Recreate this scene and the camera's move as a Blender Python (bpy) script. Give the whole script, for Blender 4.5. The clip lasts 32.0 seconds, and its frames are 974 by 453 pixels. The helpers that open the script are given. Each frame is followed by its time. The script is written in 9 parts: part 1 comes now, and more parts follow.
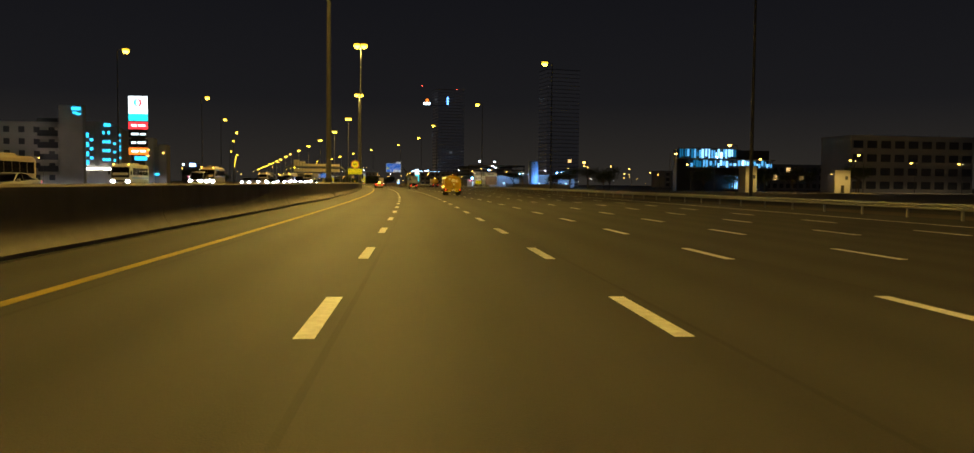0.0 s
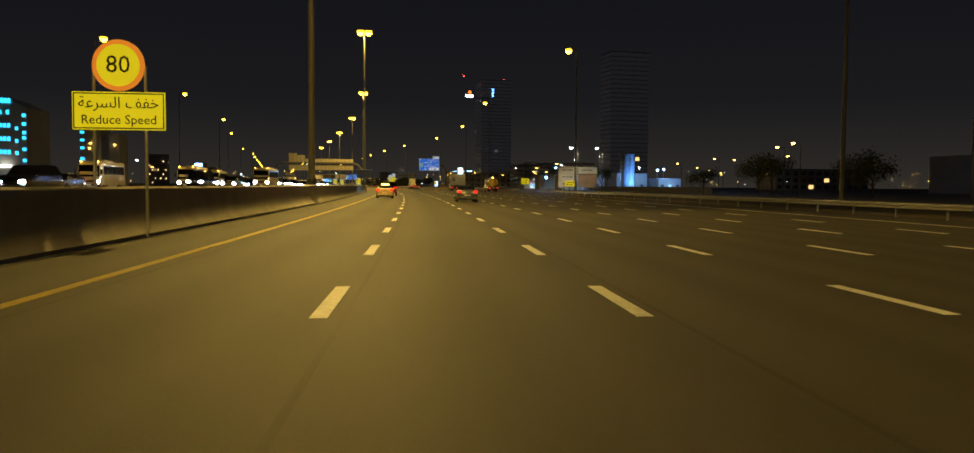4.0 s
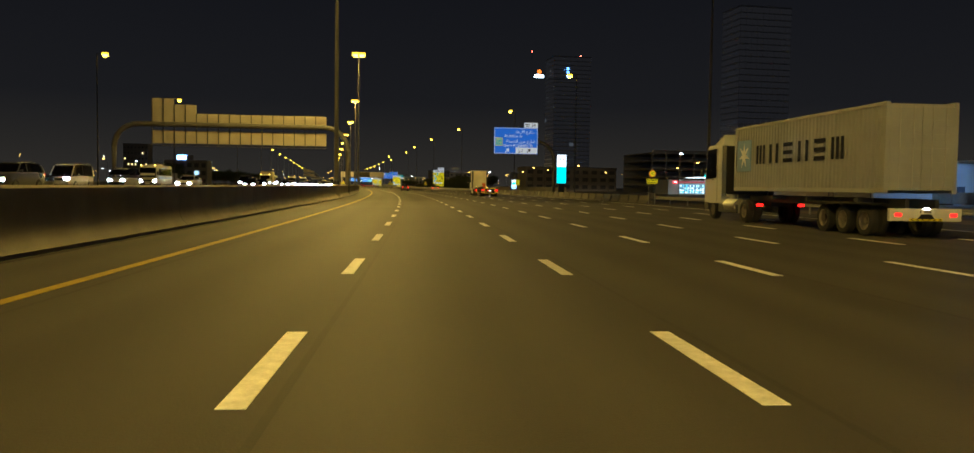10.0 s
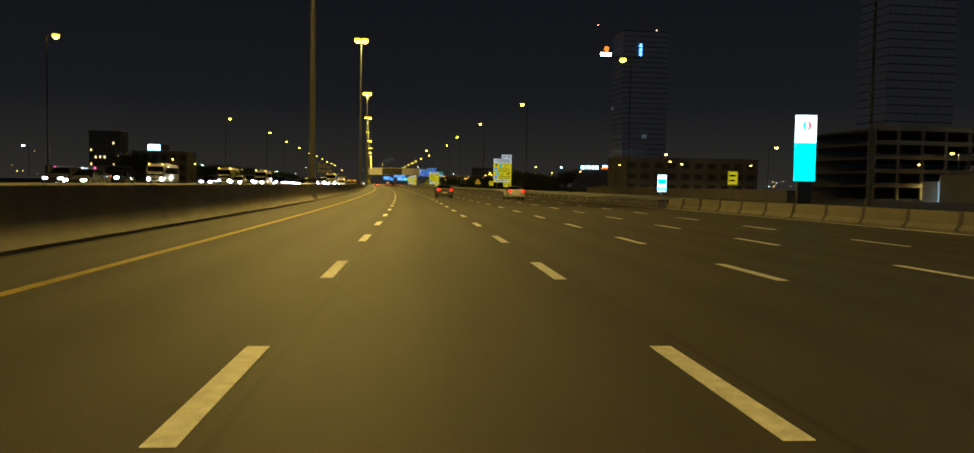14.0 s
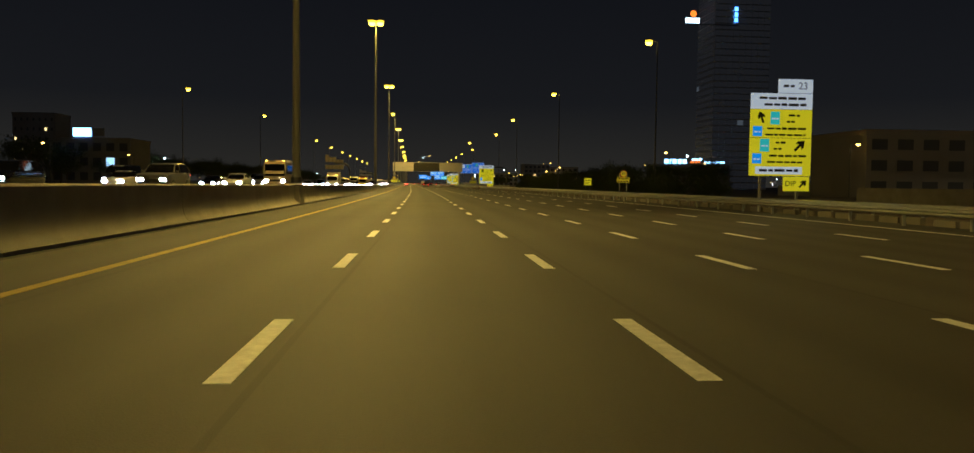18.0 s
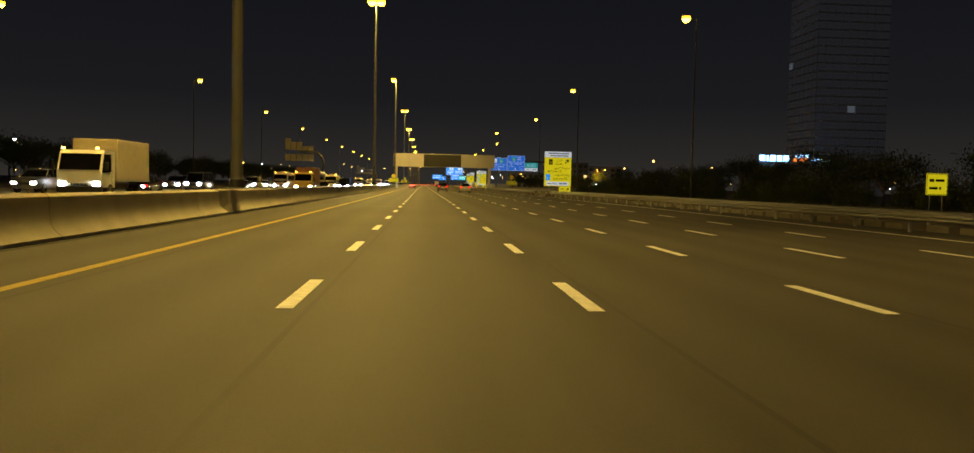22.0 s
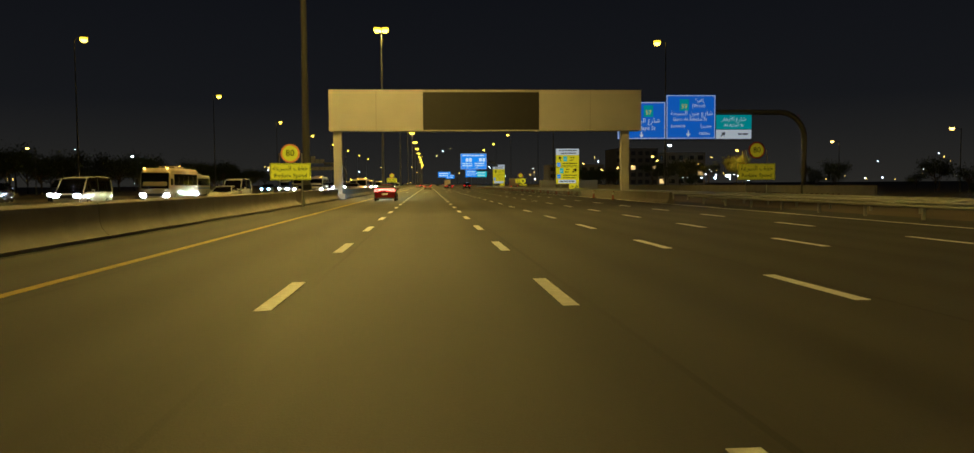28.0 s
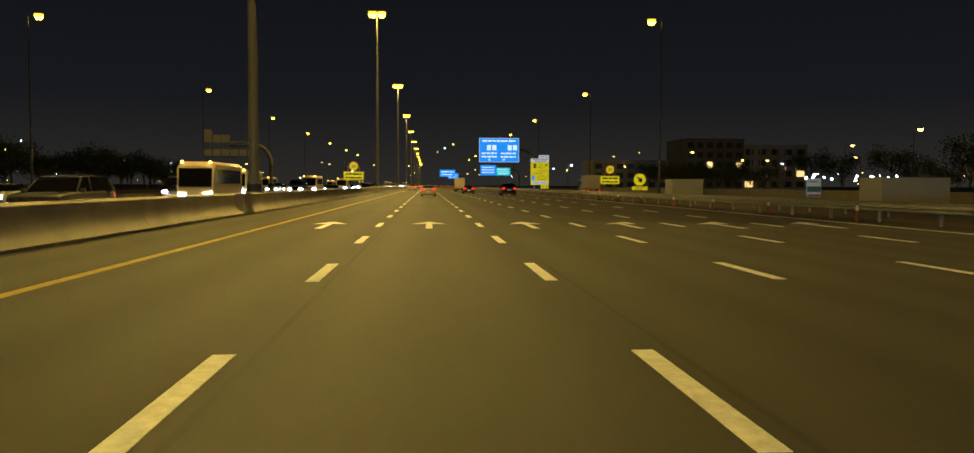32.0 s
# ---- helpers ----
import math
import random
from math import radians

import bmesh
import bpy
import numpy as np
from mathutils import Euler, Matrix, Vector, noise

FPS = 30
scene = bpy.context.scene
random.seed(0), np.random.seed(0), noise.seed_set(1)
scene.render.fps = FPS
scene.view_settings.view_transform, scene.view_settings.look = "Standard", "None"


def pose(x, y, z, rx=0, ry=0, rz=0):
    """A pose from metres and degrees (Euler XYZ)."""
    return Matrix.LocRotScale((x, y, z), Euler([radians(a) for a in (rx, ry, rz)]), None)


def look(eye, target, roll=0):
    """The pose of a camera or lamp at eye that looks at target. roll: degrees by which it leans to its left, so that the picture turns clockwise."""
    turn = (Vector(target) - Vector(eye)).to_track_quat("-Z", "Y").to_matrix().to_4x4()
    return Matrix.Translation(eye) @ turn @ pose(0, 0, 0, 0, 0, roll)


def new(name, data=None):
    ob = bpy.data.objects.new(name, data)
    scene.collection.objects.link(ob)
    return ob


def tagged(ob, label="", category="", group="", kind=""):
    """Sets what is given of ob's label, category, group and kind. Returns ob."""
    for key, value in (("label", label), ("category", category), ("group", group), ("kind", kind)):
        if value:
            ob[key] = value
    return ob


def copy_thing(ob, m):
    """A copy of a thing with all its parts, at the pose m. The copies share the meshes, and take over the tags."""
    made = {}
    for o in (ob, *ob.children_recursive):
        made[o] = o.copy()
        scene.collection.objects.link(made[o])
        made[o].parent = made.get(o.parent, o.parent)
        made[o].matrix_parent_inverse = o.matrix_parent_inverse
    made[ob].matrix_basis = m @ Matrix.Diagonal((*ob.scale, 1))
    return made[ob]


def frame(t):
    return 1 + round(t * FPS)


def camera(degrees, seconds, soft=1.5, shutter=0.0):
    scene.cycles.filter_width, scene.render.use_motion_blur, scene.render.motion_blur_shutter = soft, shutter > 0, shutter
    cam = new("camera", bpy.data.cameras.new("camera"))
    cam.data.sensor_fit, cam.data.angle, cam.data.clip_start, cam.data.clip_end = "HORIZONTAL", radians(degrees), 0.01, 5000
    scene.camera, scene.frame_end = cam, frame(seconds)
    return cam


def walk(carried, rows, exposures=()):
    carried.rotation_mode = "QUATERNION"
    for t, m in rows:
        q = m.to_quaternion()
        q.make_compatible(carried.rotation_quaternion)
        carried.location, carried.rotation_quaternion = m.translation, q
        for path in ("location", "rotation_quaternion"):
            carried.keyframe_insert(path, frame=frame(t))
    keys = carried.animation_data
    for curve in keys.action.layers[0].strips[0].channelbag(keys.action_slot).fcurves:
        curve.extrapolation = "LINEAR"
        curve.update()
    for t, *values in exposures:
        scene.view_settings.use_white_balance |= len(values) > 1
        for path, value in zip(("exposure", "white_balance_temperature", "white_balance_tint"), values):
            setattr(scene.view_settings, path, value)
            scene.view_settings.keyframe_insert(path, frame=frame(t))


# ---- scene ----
SECONDS = 32.0
cam = camera(2 * math.degrees(math.atan(784 / 1290)), SECONDS, soft=1.45)
walk(cam, [
    (0.0, pose(1.09, -0.91, 1.466, 86.949, -0.576, -4.611)),
    (0.5, pose(1.08, 13.63, 1.466, 86.947, -0.492, -4.343)),
    (1.0, pose(1.00, 28.17, 1.466, 86.944, -0.408, -4.022)),
    (1.5, pose(0.83, 42.86, 1.466, 86.973, -0.422, -3.769)),
    (2.0, pose(0.58, 57.56, 1.466, 87.001, -0.435, -3.466)),
    (2.5, pose(0.22, 72.56, 1.466, 87.003, -0.401, -3.101)),
    (3.0, pose(-0.22, 87.56, 1.466, 87.005, -0.366, -2.651)),
    (3.5, pose(-0.76, 102.67, 1.466, 87.040, -0.395, -2.204)),
    (4.0, pose(-1.38, 117.77, 1.466, 87.075, -0.424, -1.775)),
    (4.5, pose(-2.10, 132.80, 1.466, 87.100, -0.440, -1.439)),
    (5.0, pose(-2.89, 147.82, 1.466, 87.124, -0.456, -1.138)),
    (5.5, pose(-3.76, 162.78, 1.466, 87.113, -0.435, -0.865)),
    (6.0, pose(-4.70, 177.73, 1.466, 87.102, -0.414, -0.607)),
    (6.5, pose(-5.71, 192.62, 1.466, 87.099, -0.398, -0.348)),
    (7.0, pose(-6.80, 207.51, 1.466, 87.095, -0.381, -0.069)),
    (7.5, pose(-7.93, 222.35, 1.466, 87.096, -0.445, 0.272)),
    (8.0, pose(-9.15, 237.19, 1.466, 87.096, -0.510, 0.629)),
    (8.5, pose(-10.40, 252.06, 1.466, 87.125, -0.571, 0.943)),
    (9.0, pose(-11.74, 266.92, 1.466, 87.154, -0.633, 1.265)),
    (9.5, pose(-13.20, 281.89, 1.466, 87.144, -0.704, 1.655)),
    (10.0, pose(-14.76, 296.85, 1.466, 87.134, -0.775, 1.965)),
    (10.5, pose(-16.43, 311.89, 1.466, 87.120, -0.756, 2.305)),
    (11.0, pose(-18.21, 326.91, 1.466, 87.107, -0.738, 2.643)),
    (11.5, pose(-20.09, 341.96, 1.466, 87.101, -0.825, 2.984)),
    (12.0, pose(-22.07, 356.99, 1.466, 87.095, -0.912, 3.333)),
    (12.5, pose(-24.16, 371.97, 1.466, 87.059, -0.907, 3.744)),
    (13.0, pose(-26.36, 386.93, 1.466, 87.023, -0.901, 4.107)),
    (13.5, pose(-28.62, 401.74, 1.466, 87.044, -0.916, 4.477)),
    (14.0, pose(-30.99, 416.54, 1.466, 87.065, -0.930, 4.846)),
    (14.5, pose(-33.46, 431.23, 1.466, 87.032, -0.878, 5.207)),
    (15.0, pose(-36.01, 445.91, 1.466, 86.999, -0.825, 5.556)),
    (15.5, pose(-38.66, 460.51, 1.466, 86.992, -0.832, 5.890)),
    (16.0, pose(-41.38, 475.10, 1.466, 86.984, -0.839, 6.212)),
    (16.5, pose(-44.18, 489.63, 1.466, 86.994, -0.760, 6.528)),
    (17.0, pose(-47.05, 504.15, 1.466, 87.004, -0.680, 6.845)),
    (17.5, pose(-49.96, 518.64, 1.466, 86.984, -0.673, 7.231)),
    (18.0, pose(-52.93, 533.11, 1.466, 86.964, -0.666, 7.584)),
    (18.5, pose(-55.94, 547.52, 1.466, 86.980, -0.822, 7.872)),
    (19.0, pose(-58.98, 561.92, 1.466, 86.996, -0.978, 8.101)),
    (19.5, pose(-62.06, 576.21, 1.466, 87.008, -1.059, 8.264)),
    (20.0, pose(-65.16, 590.49, 1.466, 87.020, -1.141, 8.407)),
    (20.5, pose(-68.26, 604.67, 1.466, 87.050, -1.190, 8.477)),
    (21.0, pose(-71.38, 618.85, 1.466, 87.079, -1.240, 8.521)),
    (21.5, pose(-74.49, 632.91, 1.466, 87.068, -1.233, 8.564)),
    (22.0, pose(-77.62, 646.97, 1.466, 87.057, -1.226, 8.551)),
    (22.5, pose(-80.83, 661.09, 1.466, 87.084, -1.031, 8.555)),
    (23.0, pose(-84.05, 675.20, 1.466, 87.110, -0.836, 8.546)),
    (23.5, pose(-87.30, 689.49, 1.466, 87.129, -0.662, 8.562)),
    (24.0, pose(-90.57, 703.77, 1.466, 87.147, -0.488, 8.602)),
    (24.5, pose(-93.89, 718.14, 1.466, 87.123, -0.212, 8.642)),
    (25.0, pose(-97.23, 732.51, 1.466, 87.098, 0.064, 8.664)),
    (25.5, pose(-100.52, 746.83, 1.466, 87.047, 0.132, 8.619)),
    (26.0, pose(-103.82, 761.15, 1.466, 86.996, 0.201, 8.596)),
    (26.5, pose(-107.13, 775.45, 1.466, 86.931, 0.249, 8.595)),
    (27.0, pose(-110.44, 789.74, 1.466, 86.866, 0.296, 8.621)),
    (27.5, pose(-113.76, 804.01, 1.466, 86.911, 0.347, 8.690)),
    (28.0, pose(-117.09, 818.28, 1.466, 86.957, 0.397, 8.818)),
    (28.5, pose(-120.44, 832.59, 1.466, 86.994, 0.351, 8.861)),
    (29.0, pose(-123.80, 846.90, 1.466, 87.032, 0.306, 8.895)),
    (29.5, pose(-127.19, 861.24, 1.466, 86.990, 0.366, 8.989)),
    (30.0, pose(-130.58, 875.58, 1.466, 86.949, 0.425, 8.985)),
    (30.5, pose(-133.88, 889.81, 1.466, 86.928, 0.428, 8.934)),
    (31.0, pose(-137.18, 904.05, 1.466, 86.907, 0.431, 8.843)),
    (31.5, pose(-140.47, 918.23, 1.466, 86.980, 0.112, 8.740)),
    (32.0, pose(-143.76, 932.41, 1.466, 87.053, -0.208, 8.722)),
], [(0.0, 0.24, 6500, 10), (4.0, 0.28, 6450, 9), (7.0, 0.30, 6200, 7), (12.0, 0.29, 6050, 5), (16.5, 0.12, 5900, 3), (19.0, 0.15, 5900, 3), (21.0, 0.32, 6000, 4), (22.6, 0.30, 6500, 10), (23.4, 0.30, 6500, 10), (25.0, 0.2, 5900, 2), (28.0, -0.05, 5800, 3), (29.0, -0.45, 6200, 8), (30.2, -0.43, 6200, 8), (31.0, 0.23, 6000, 5), (32.0, 0.18, 6000, 5)])

# ---- the road's line: s along the lane line left of the camera's lane, n to its right ----
BEND = [0.373, 0.37, 0.366, 0.334, 0.433, 0.484, 0.298, 0.117, 0.097, -0.021, -0.036] + [0.02, -0.005] + [0.0] * 13
STEP = np.arange(-100, 2400.1, 2.0)
_k = np.interp(STEP, np.arange(-100, 2401, 100.0), BEND) * 1e-3
TURN = np.concatenate([[0], np.cumsum(_k[1:] + _k[:-1])])
TURN -= np.interp(0, STEP, TURN)
LINE_X = np.concatenate([[0], np.cumsum(-np.sin(TURN[1:]) - np.sin(TURN[:-1]))])
LINE_Y = np.concatenate([[0], np.cumsum(np.cos(TURN[1:]) + np.cos(TURN[:-1]))])
LINE_X -= np.interp(0, STEP, LINE_X)
LINE_Y -= np.interp(0, STEP, LINE_Y)


def way(s):
    """The road's heading at s, in radians."""
    return float(np.interp(s, STEP, TURN))


def spot(s, n, z=0.0):
    """The place at s metres along the road and n metres to the right of the line."""
    a = way(s)
    return Vector((float(np.interp(s, STEP, LINE_X)) + n * math.cos(a), float(np.interp(s, STEP, LINE_Y)) + n * math.sin(a), z))


def stand(s, n, z=0.0, turn=0.0):
    """A pose on the road: y runs along it, x to its right; turn in degrees."""
    return Matrix.Translation(spot(s, n, z)) @ Matrix.Rotation(way(s) + radians(turn), 4, "Z")


# ---- night sky ----
world = bpy.data.worlds.new("night_sky")
scene.world = world
world.use_nodes = True
_n, _l = world.node_tree.nodes, world.node_tree.links
_bg = _n["Background"]
_tc, _sep, _ramp = _n.new("ShaderNodeTexCoord"), _n.new("ShaderNodeSeparateXYZ"), _n.new("ShaderNodeValToRGB")
_l.new(_tc.outputs["Generated"], _sep.inputs[0])
_l.new(_sep.outputs["Z"], _ramp.inputs[0])
_l.new(_ramp.outputs[0], _bg.inputs[0])
_e = _ramp.color_ramp.elements
_e[0].position, _e[0].color = 0.0, (0.023, 0.020, 0.0165, 1)
_e[1].position, _e[1].color = 0.35, (0.0032, 0.0036, 0.0060, 1)
_m = _ramp.color_ramp.elements.new(0.10)
_m.color = (0.0088, 0.0086, 0.0098, 1)
_bg.inputs[1].default_value = 1.0

# ---- street light ----
SODIUM = (1.0, 0.645, 0.13)
MAST_POWER = 88000.0


def lamp_light(p, power, colour=SODIUM, cone=150, size=0.35, lean=0.0, heading=0.0, blend=0.5):
    d = bpy.data.lights.new("lamp_light", "SPOT")
    d.energy, d.color, d.spot_size, d.spot_blend, d.shadow_soft_size = power, colour, radians(cone), blend, size
    ob = new("lamp_light", d)
    ob.matrix_world = Matrix.Translation(p) @ Matrix.Rotation(heading, 4, "Z") @ Matrix.Rotation(radians(lean), 4, "X")
    return ob


# ---- materials ----
MATS = {}


def nodes_of(name):
    m = bpy.data.materials.new(name)
    m.use_nodes = True
    MATS[name] = m
    t = m.node_tree
    return m, t, t.nodes["Principled BSDF"]


def paint(name, colour, rough=0.5, metal=0.0, var=0.12, scale=3.0, grain=60.0, bump=0.0, coat=0.0, spec=0.5, random_tone=0.0):
    """A surface of one colour with stains at a large scale and grain at a small one."""
    if name in MATS:
        return MATS[name]
    m, t, b = nodes_of(name)
    n, l = t.nodes, t.links
    tc = n.new("ShaderNodeTexCoord")
    big, small = n.new("ShaderNodeTexNoise"), n.new("ShaderNodeTexNoise")
    big.inputs["Scale"].default_value, big.inputs["Detail"].default_value = scale, 5
    small.inputs["Scale"].default_value, small.inputs["Detail"].default_value = grain, 3
    for q in (big, small):
        l.new(tc.outputs["Object"], q.inputs["Vector"])
    mix = n.new("ShaderNodeMath")
    mix.operation = "MULTIPLY_ADD"
    l.new(small.outputs["Fac"], mix.inputs[0])
    mix.inputs[1].default_value = 0.4
    l.new(big.outputs["Fac"], mix.inputs[2])
    ramp = n.new("ShaderNodeValToRGB")
    ramp.color_ramp.elements[0].position, ramp.color_ramp.elements[1].position = 0.4, 1.0
    ramp.color_ramp.elements[0].color = (*[c * (1 - var) for c in colour], 1)
    ramp.color_ramp.elements[1].color = (*[min(1, c * (1 + var)) for c in colour], 1)
    l.new(mix.outputs[0], ramp.inputs[0])
    last = ramp.outputs[0]
    if random_tone:
        info, hsv, mr = n.new("ShaderNodeObjectInfo"), n.new("ShaderNodeHueSaturation"), n.new("ShaderNodeMapRange")
        l.new(info.outputs["Random"], mr.inputs[0])
        mr.inputs[3].default_value, mr.inputs[4].default_value = 1 - random_tone, 1 + random_tone
        l.new(mr.outputs[0], hsv.inputs["Value"])
        l.new(last, hsv.inputs["Color"])
        last = hsv.outputs[0]
    l.new(last, b.inputs["Base Color"])
    rr = n.new("ShaderNodeMapRange")
    l.new(big.outputs["Fac"], rr.inputs[0])
    rr.inputs[3].default_value, rr.inputs[4].default_value = max(0.02, rough - 0.12), min(1, rough + 0.12)
    l.new(rr.outputs[0], b.inputs["Roughness"])
    b.inputs["Metallic"].default_value, b.inputs["Coat Weight"].default_value = metal, coat
    b.inputs["Specular IOR Level"].default_value = spec
    if bump:
        bp = n.new("ShaderNodeBump")
        bp.inputs["Strength"].default_value, bp.inputs["Distance"].default_value = 0.6, bump
        l.new(small.outputs["Fac"], bp.inputs["Height"])
        l.new(bp.outputs[0], b.inputs["Normal"])
    return m


def glow(name, colour, strength, base=0.2):
    if name in MATS:
        return MATS[name]
    m, t, b = nodes_of(name)
    b.inputs["Base Color"].default_value = (*[c * base for c in colour], 1)
    b.inputs["Emission Color"].default_value = (*colour, 1)
    b.inputs["Emission Strength"].default_value = strength
    b.inputs["Roughness"].default_value = 0.4
    m.cycles.emission_sampling = "NONE"
    return m


def dark_glass(name, tint=(0.004, 0.004, 0.0045), rough=0.05):
    if name in MATS:
        return MATS[name]
    m, t, b = nodes_of(name)
    b.inputs["Base Color"].default_value = (*tint, 1)
    b.inputs["Roughness"].default_value = rough
    b.inputs["IOR"].default_value = 1.28
    return m


def asphalt(name, colour, worn):
    """Rolled asphalt: aggregate grain, patches, and paler polished wheel paths along each lane (UV: n, s in metres)."""
    m, t, b = nodes_of(name)
    n, l = t.nodes, t.links
    uv = n.new("ShaderNodeUVMap")
    sep = n.new("ShaderNodeSeparateXYZ")
    l.new(uv.outputs[0], sep.inputs[0])
    sc = n.new("ShaderNodeCombineXYZ")
    for k, f in (("X", 1.0), ("Y", 0.06)):
        mm = n.new("ShaderNodeMath")
        mm.operation, mm.inputs[1].default_value = "MULTIPLY", f
        l.new(sep.outputs[k], mm.inputs[0])
        l.new(mm.outputs[0], sc.inputs[k])
    streak, patch, grain = n.new("ShaderNodeTexNoise"), n.new("ShaderNodeTexNoise"), n.new("ShaderNodeTexNoise")
    streak.inputs["Scale"].default_value, streak.inputs["Detail"].default_value = 1.6, 6
    patch.inputs["Scale"].default_value, patch.inputs["Detail"].default_value = 0.12, 4
    grain.inputs["Scale"].default_value, grain.inputs["Detail"].default_value = 55.0, 4
    l.new(sc.outputs[0], streak.inputs["Vector"])
    l.new(uv.outputs[0], patch.inputs["Vector"])
    l.new(uv.outputs[0], grain.inputs["Vector"])
    # wheel paths: two per lane of 3.65 m
    wave = n.new("ShaderNodeMath")
    wave.operation, wave.inputs[1].default_value = "MULTIPLY", 2 * math.pi / 1.825
    l.new(sep.outputs["X"], wave.inputs[0])
    cosn = n.new("ShaderNodeMath")
    cosn.operation = "COSINE"
    l.new(wave.outputs[0], cosn.inputs[0])

    def mad(a, k, c):
        q = n.new("ShaderNodeMath")
        q.operation, q.inputs[1].default_value = "MULTIPLY_ADD", k
        l.new(a, q.inputs[0])
        if isinstance(c, float):
            q.inputs[2].default_value = c
        else:
            l.new(c, q.inputs[2])
        return q.outputs[0]
    v = mad(streak.outputs["Fac"], 0.55, 0.0)
    v = mad(patch.outputs["Fac"], 0.35, v)
    v = mad(grain.outputs["Fac"], 0.25, v)
    v = mad(cosn.outputs[0], -0.07, v)
    # tarred joint between the paving strips
    chain = sep.outputs["X"]
    for op, val in (("DIVIDE", 3.65), ("FRACT", None), ("SUBTRACT", 0.075), ("ABSOLUTE", None), ("LESS_THAN", 0.010)):
        q = n.new("ShaderNodeMath")
        q.operation = op
        l.new(chain, q.inputs[0])
        if val is not None:
            q.inputs[1].default_value = val
        chain = q.outputs[0]
    v = mad(chain, -0.16, v)
    ramp = n.new("ShaderNodeValToRGB")
    ramp.color_ramp.elements[0].position, ramp.color_ramp.elements[1].position = 0.40, 0.74
    ramp.color_ramp.elements[0].color = (*colour, 1)
    ramp.color_ramp.elements[1].color = (*worn, 1)
    l.new(v, ramp.inputs[0])
    l.new(ramp.outputs[0], b.inputs["Base Color"])
    rr = n.new("ShaderNodeMapRange")
    l.new(streak.outputs["Fac"], rr.inputs[0])
    rr.inputs[3].default_value, rr.inputs[4].default_value = 0.60, 0.80
    b.inputs["Specular IOR Level"].default_value = 0.36
    l.new(rr.outputs[0], b.inputs["Roughness"])
    bp = n.new("ShaderNodeBump")
    bp.inputs["Strength"].default_value, bp.inputs["Distance"].default_value = 0.35, 0.01
    l.new(grain.outputs["Fac"], bp.inputs["Height"])
    l.new(bp.outputs[0], b.inputs["Normal"])
    return m


ASPHALT = asphalt("asphalt", (0.040, 0.037, 0.033), (0.080, 0.074, 0.065))
SAND = paint("sand", (0.18, 0.145, 0.10), 0.95, var=0.3, scale=0.15, grain=4.0, bump=0.03)
CONCRETE = paint("concrete", (0.28, 0.255, 0.215), 0.85, var=0.22, scale=0.9, grain=30.0, bump=0.004)
CONCRETE_PALE = paint("concrete_pale", (0.18, 0.165, 0.14), 0.85, var=0.2, scale=0.7, grain=30.0, bump=0.004, random_tone=0.1)
LINE_WHITE = paint("line_white", (0.80, 0.79, 0.76), 0.6, var=0.25, scale=6.0, grain=40.0, random_tone=0.12)
LINE_YELLOW = paint("line_yellow", (0.46, 0.325, 0.010), 0.6, var=0.3, scale=2.0, grain=40.0)
STEEL = paint("galvanised_steel", (0.42, 0.42, 0.41), 0.45, 0.7, var=0.15, scale=2.0)
STEEL_PAINT = paint("grey_pole_paint", (0.10, 0.10, 0.097), 0.5, 0.2, var=0.12, scale=1.0)
DARK_STEEL = paint("dark_steel", (0.05, 0.05, 0.052), 0.5, 0.4)
BLACK = paint("black_plastic", (0.010, 0.010, 0.010), 0.5)
RUBBER = paint("rubber", (0.022, 0.021, 0.020), 0.85, var=0.3, scale=8.0)
LAMP_GLOW = glow("sodium_lamp_glow", (1.0, 0.66, 0.045), 12.0)
# Amber glow for an added rim that imitates the fringe of glare.
GLARE_FRINGE = glow("glare_fringe_glow", (1.0, 0.62, 0.03), 2.2)


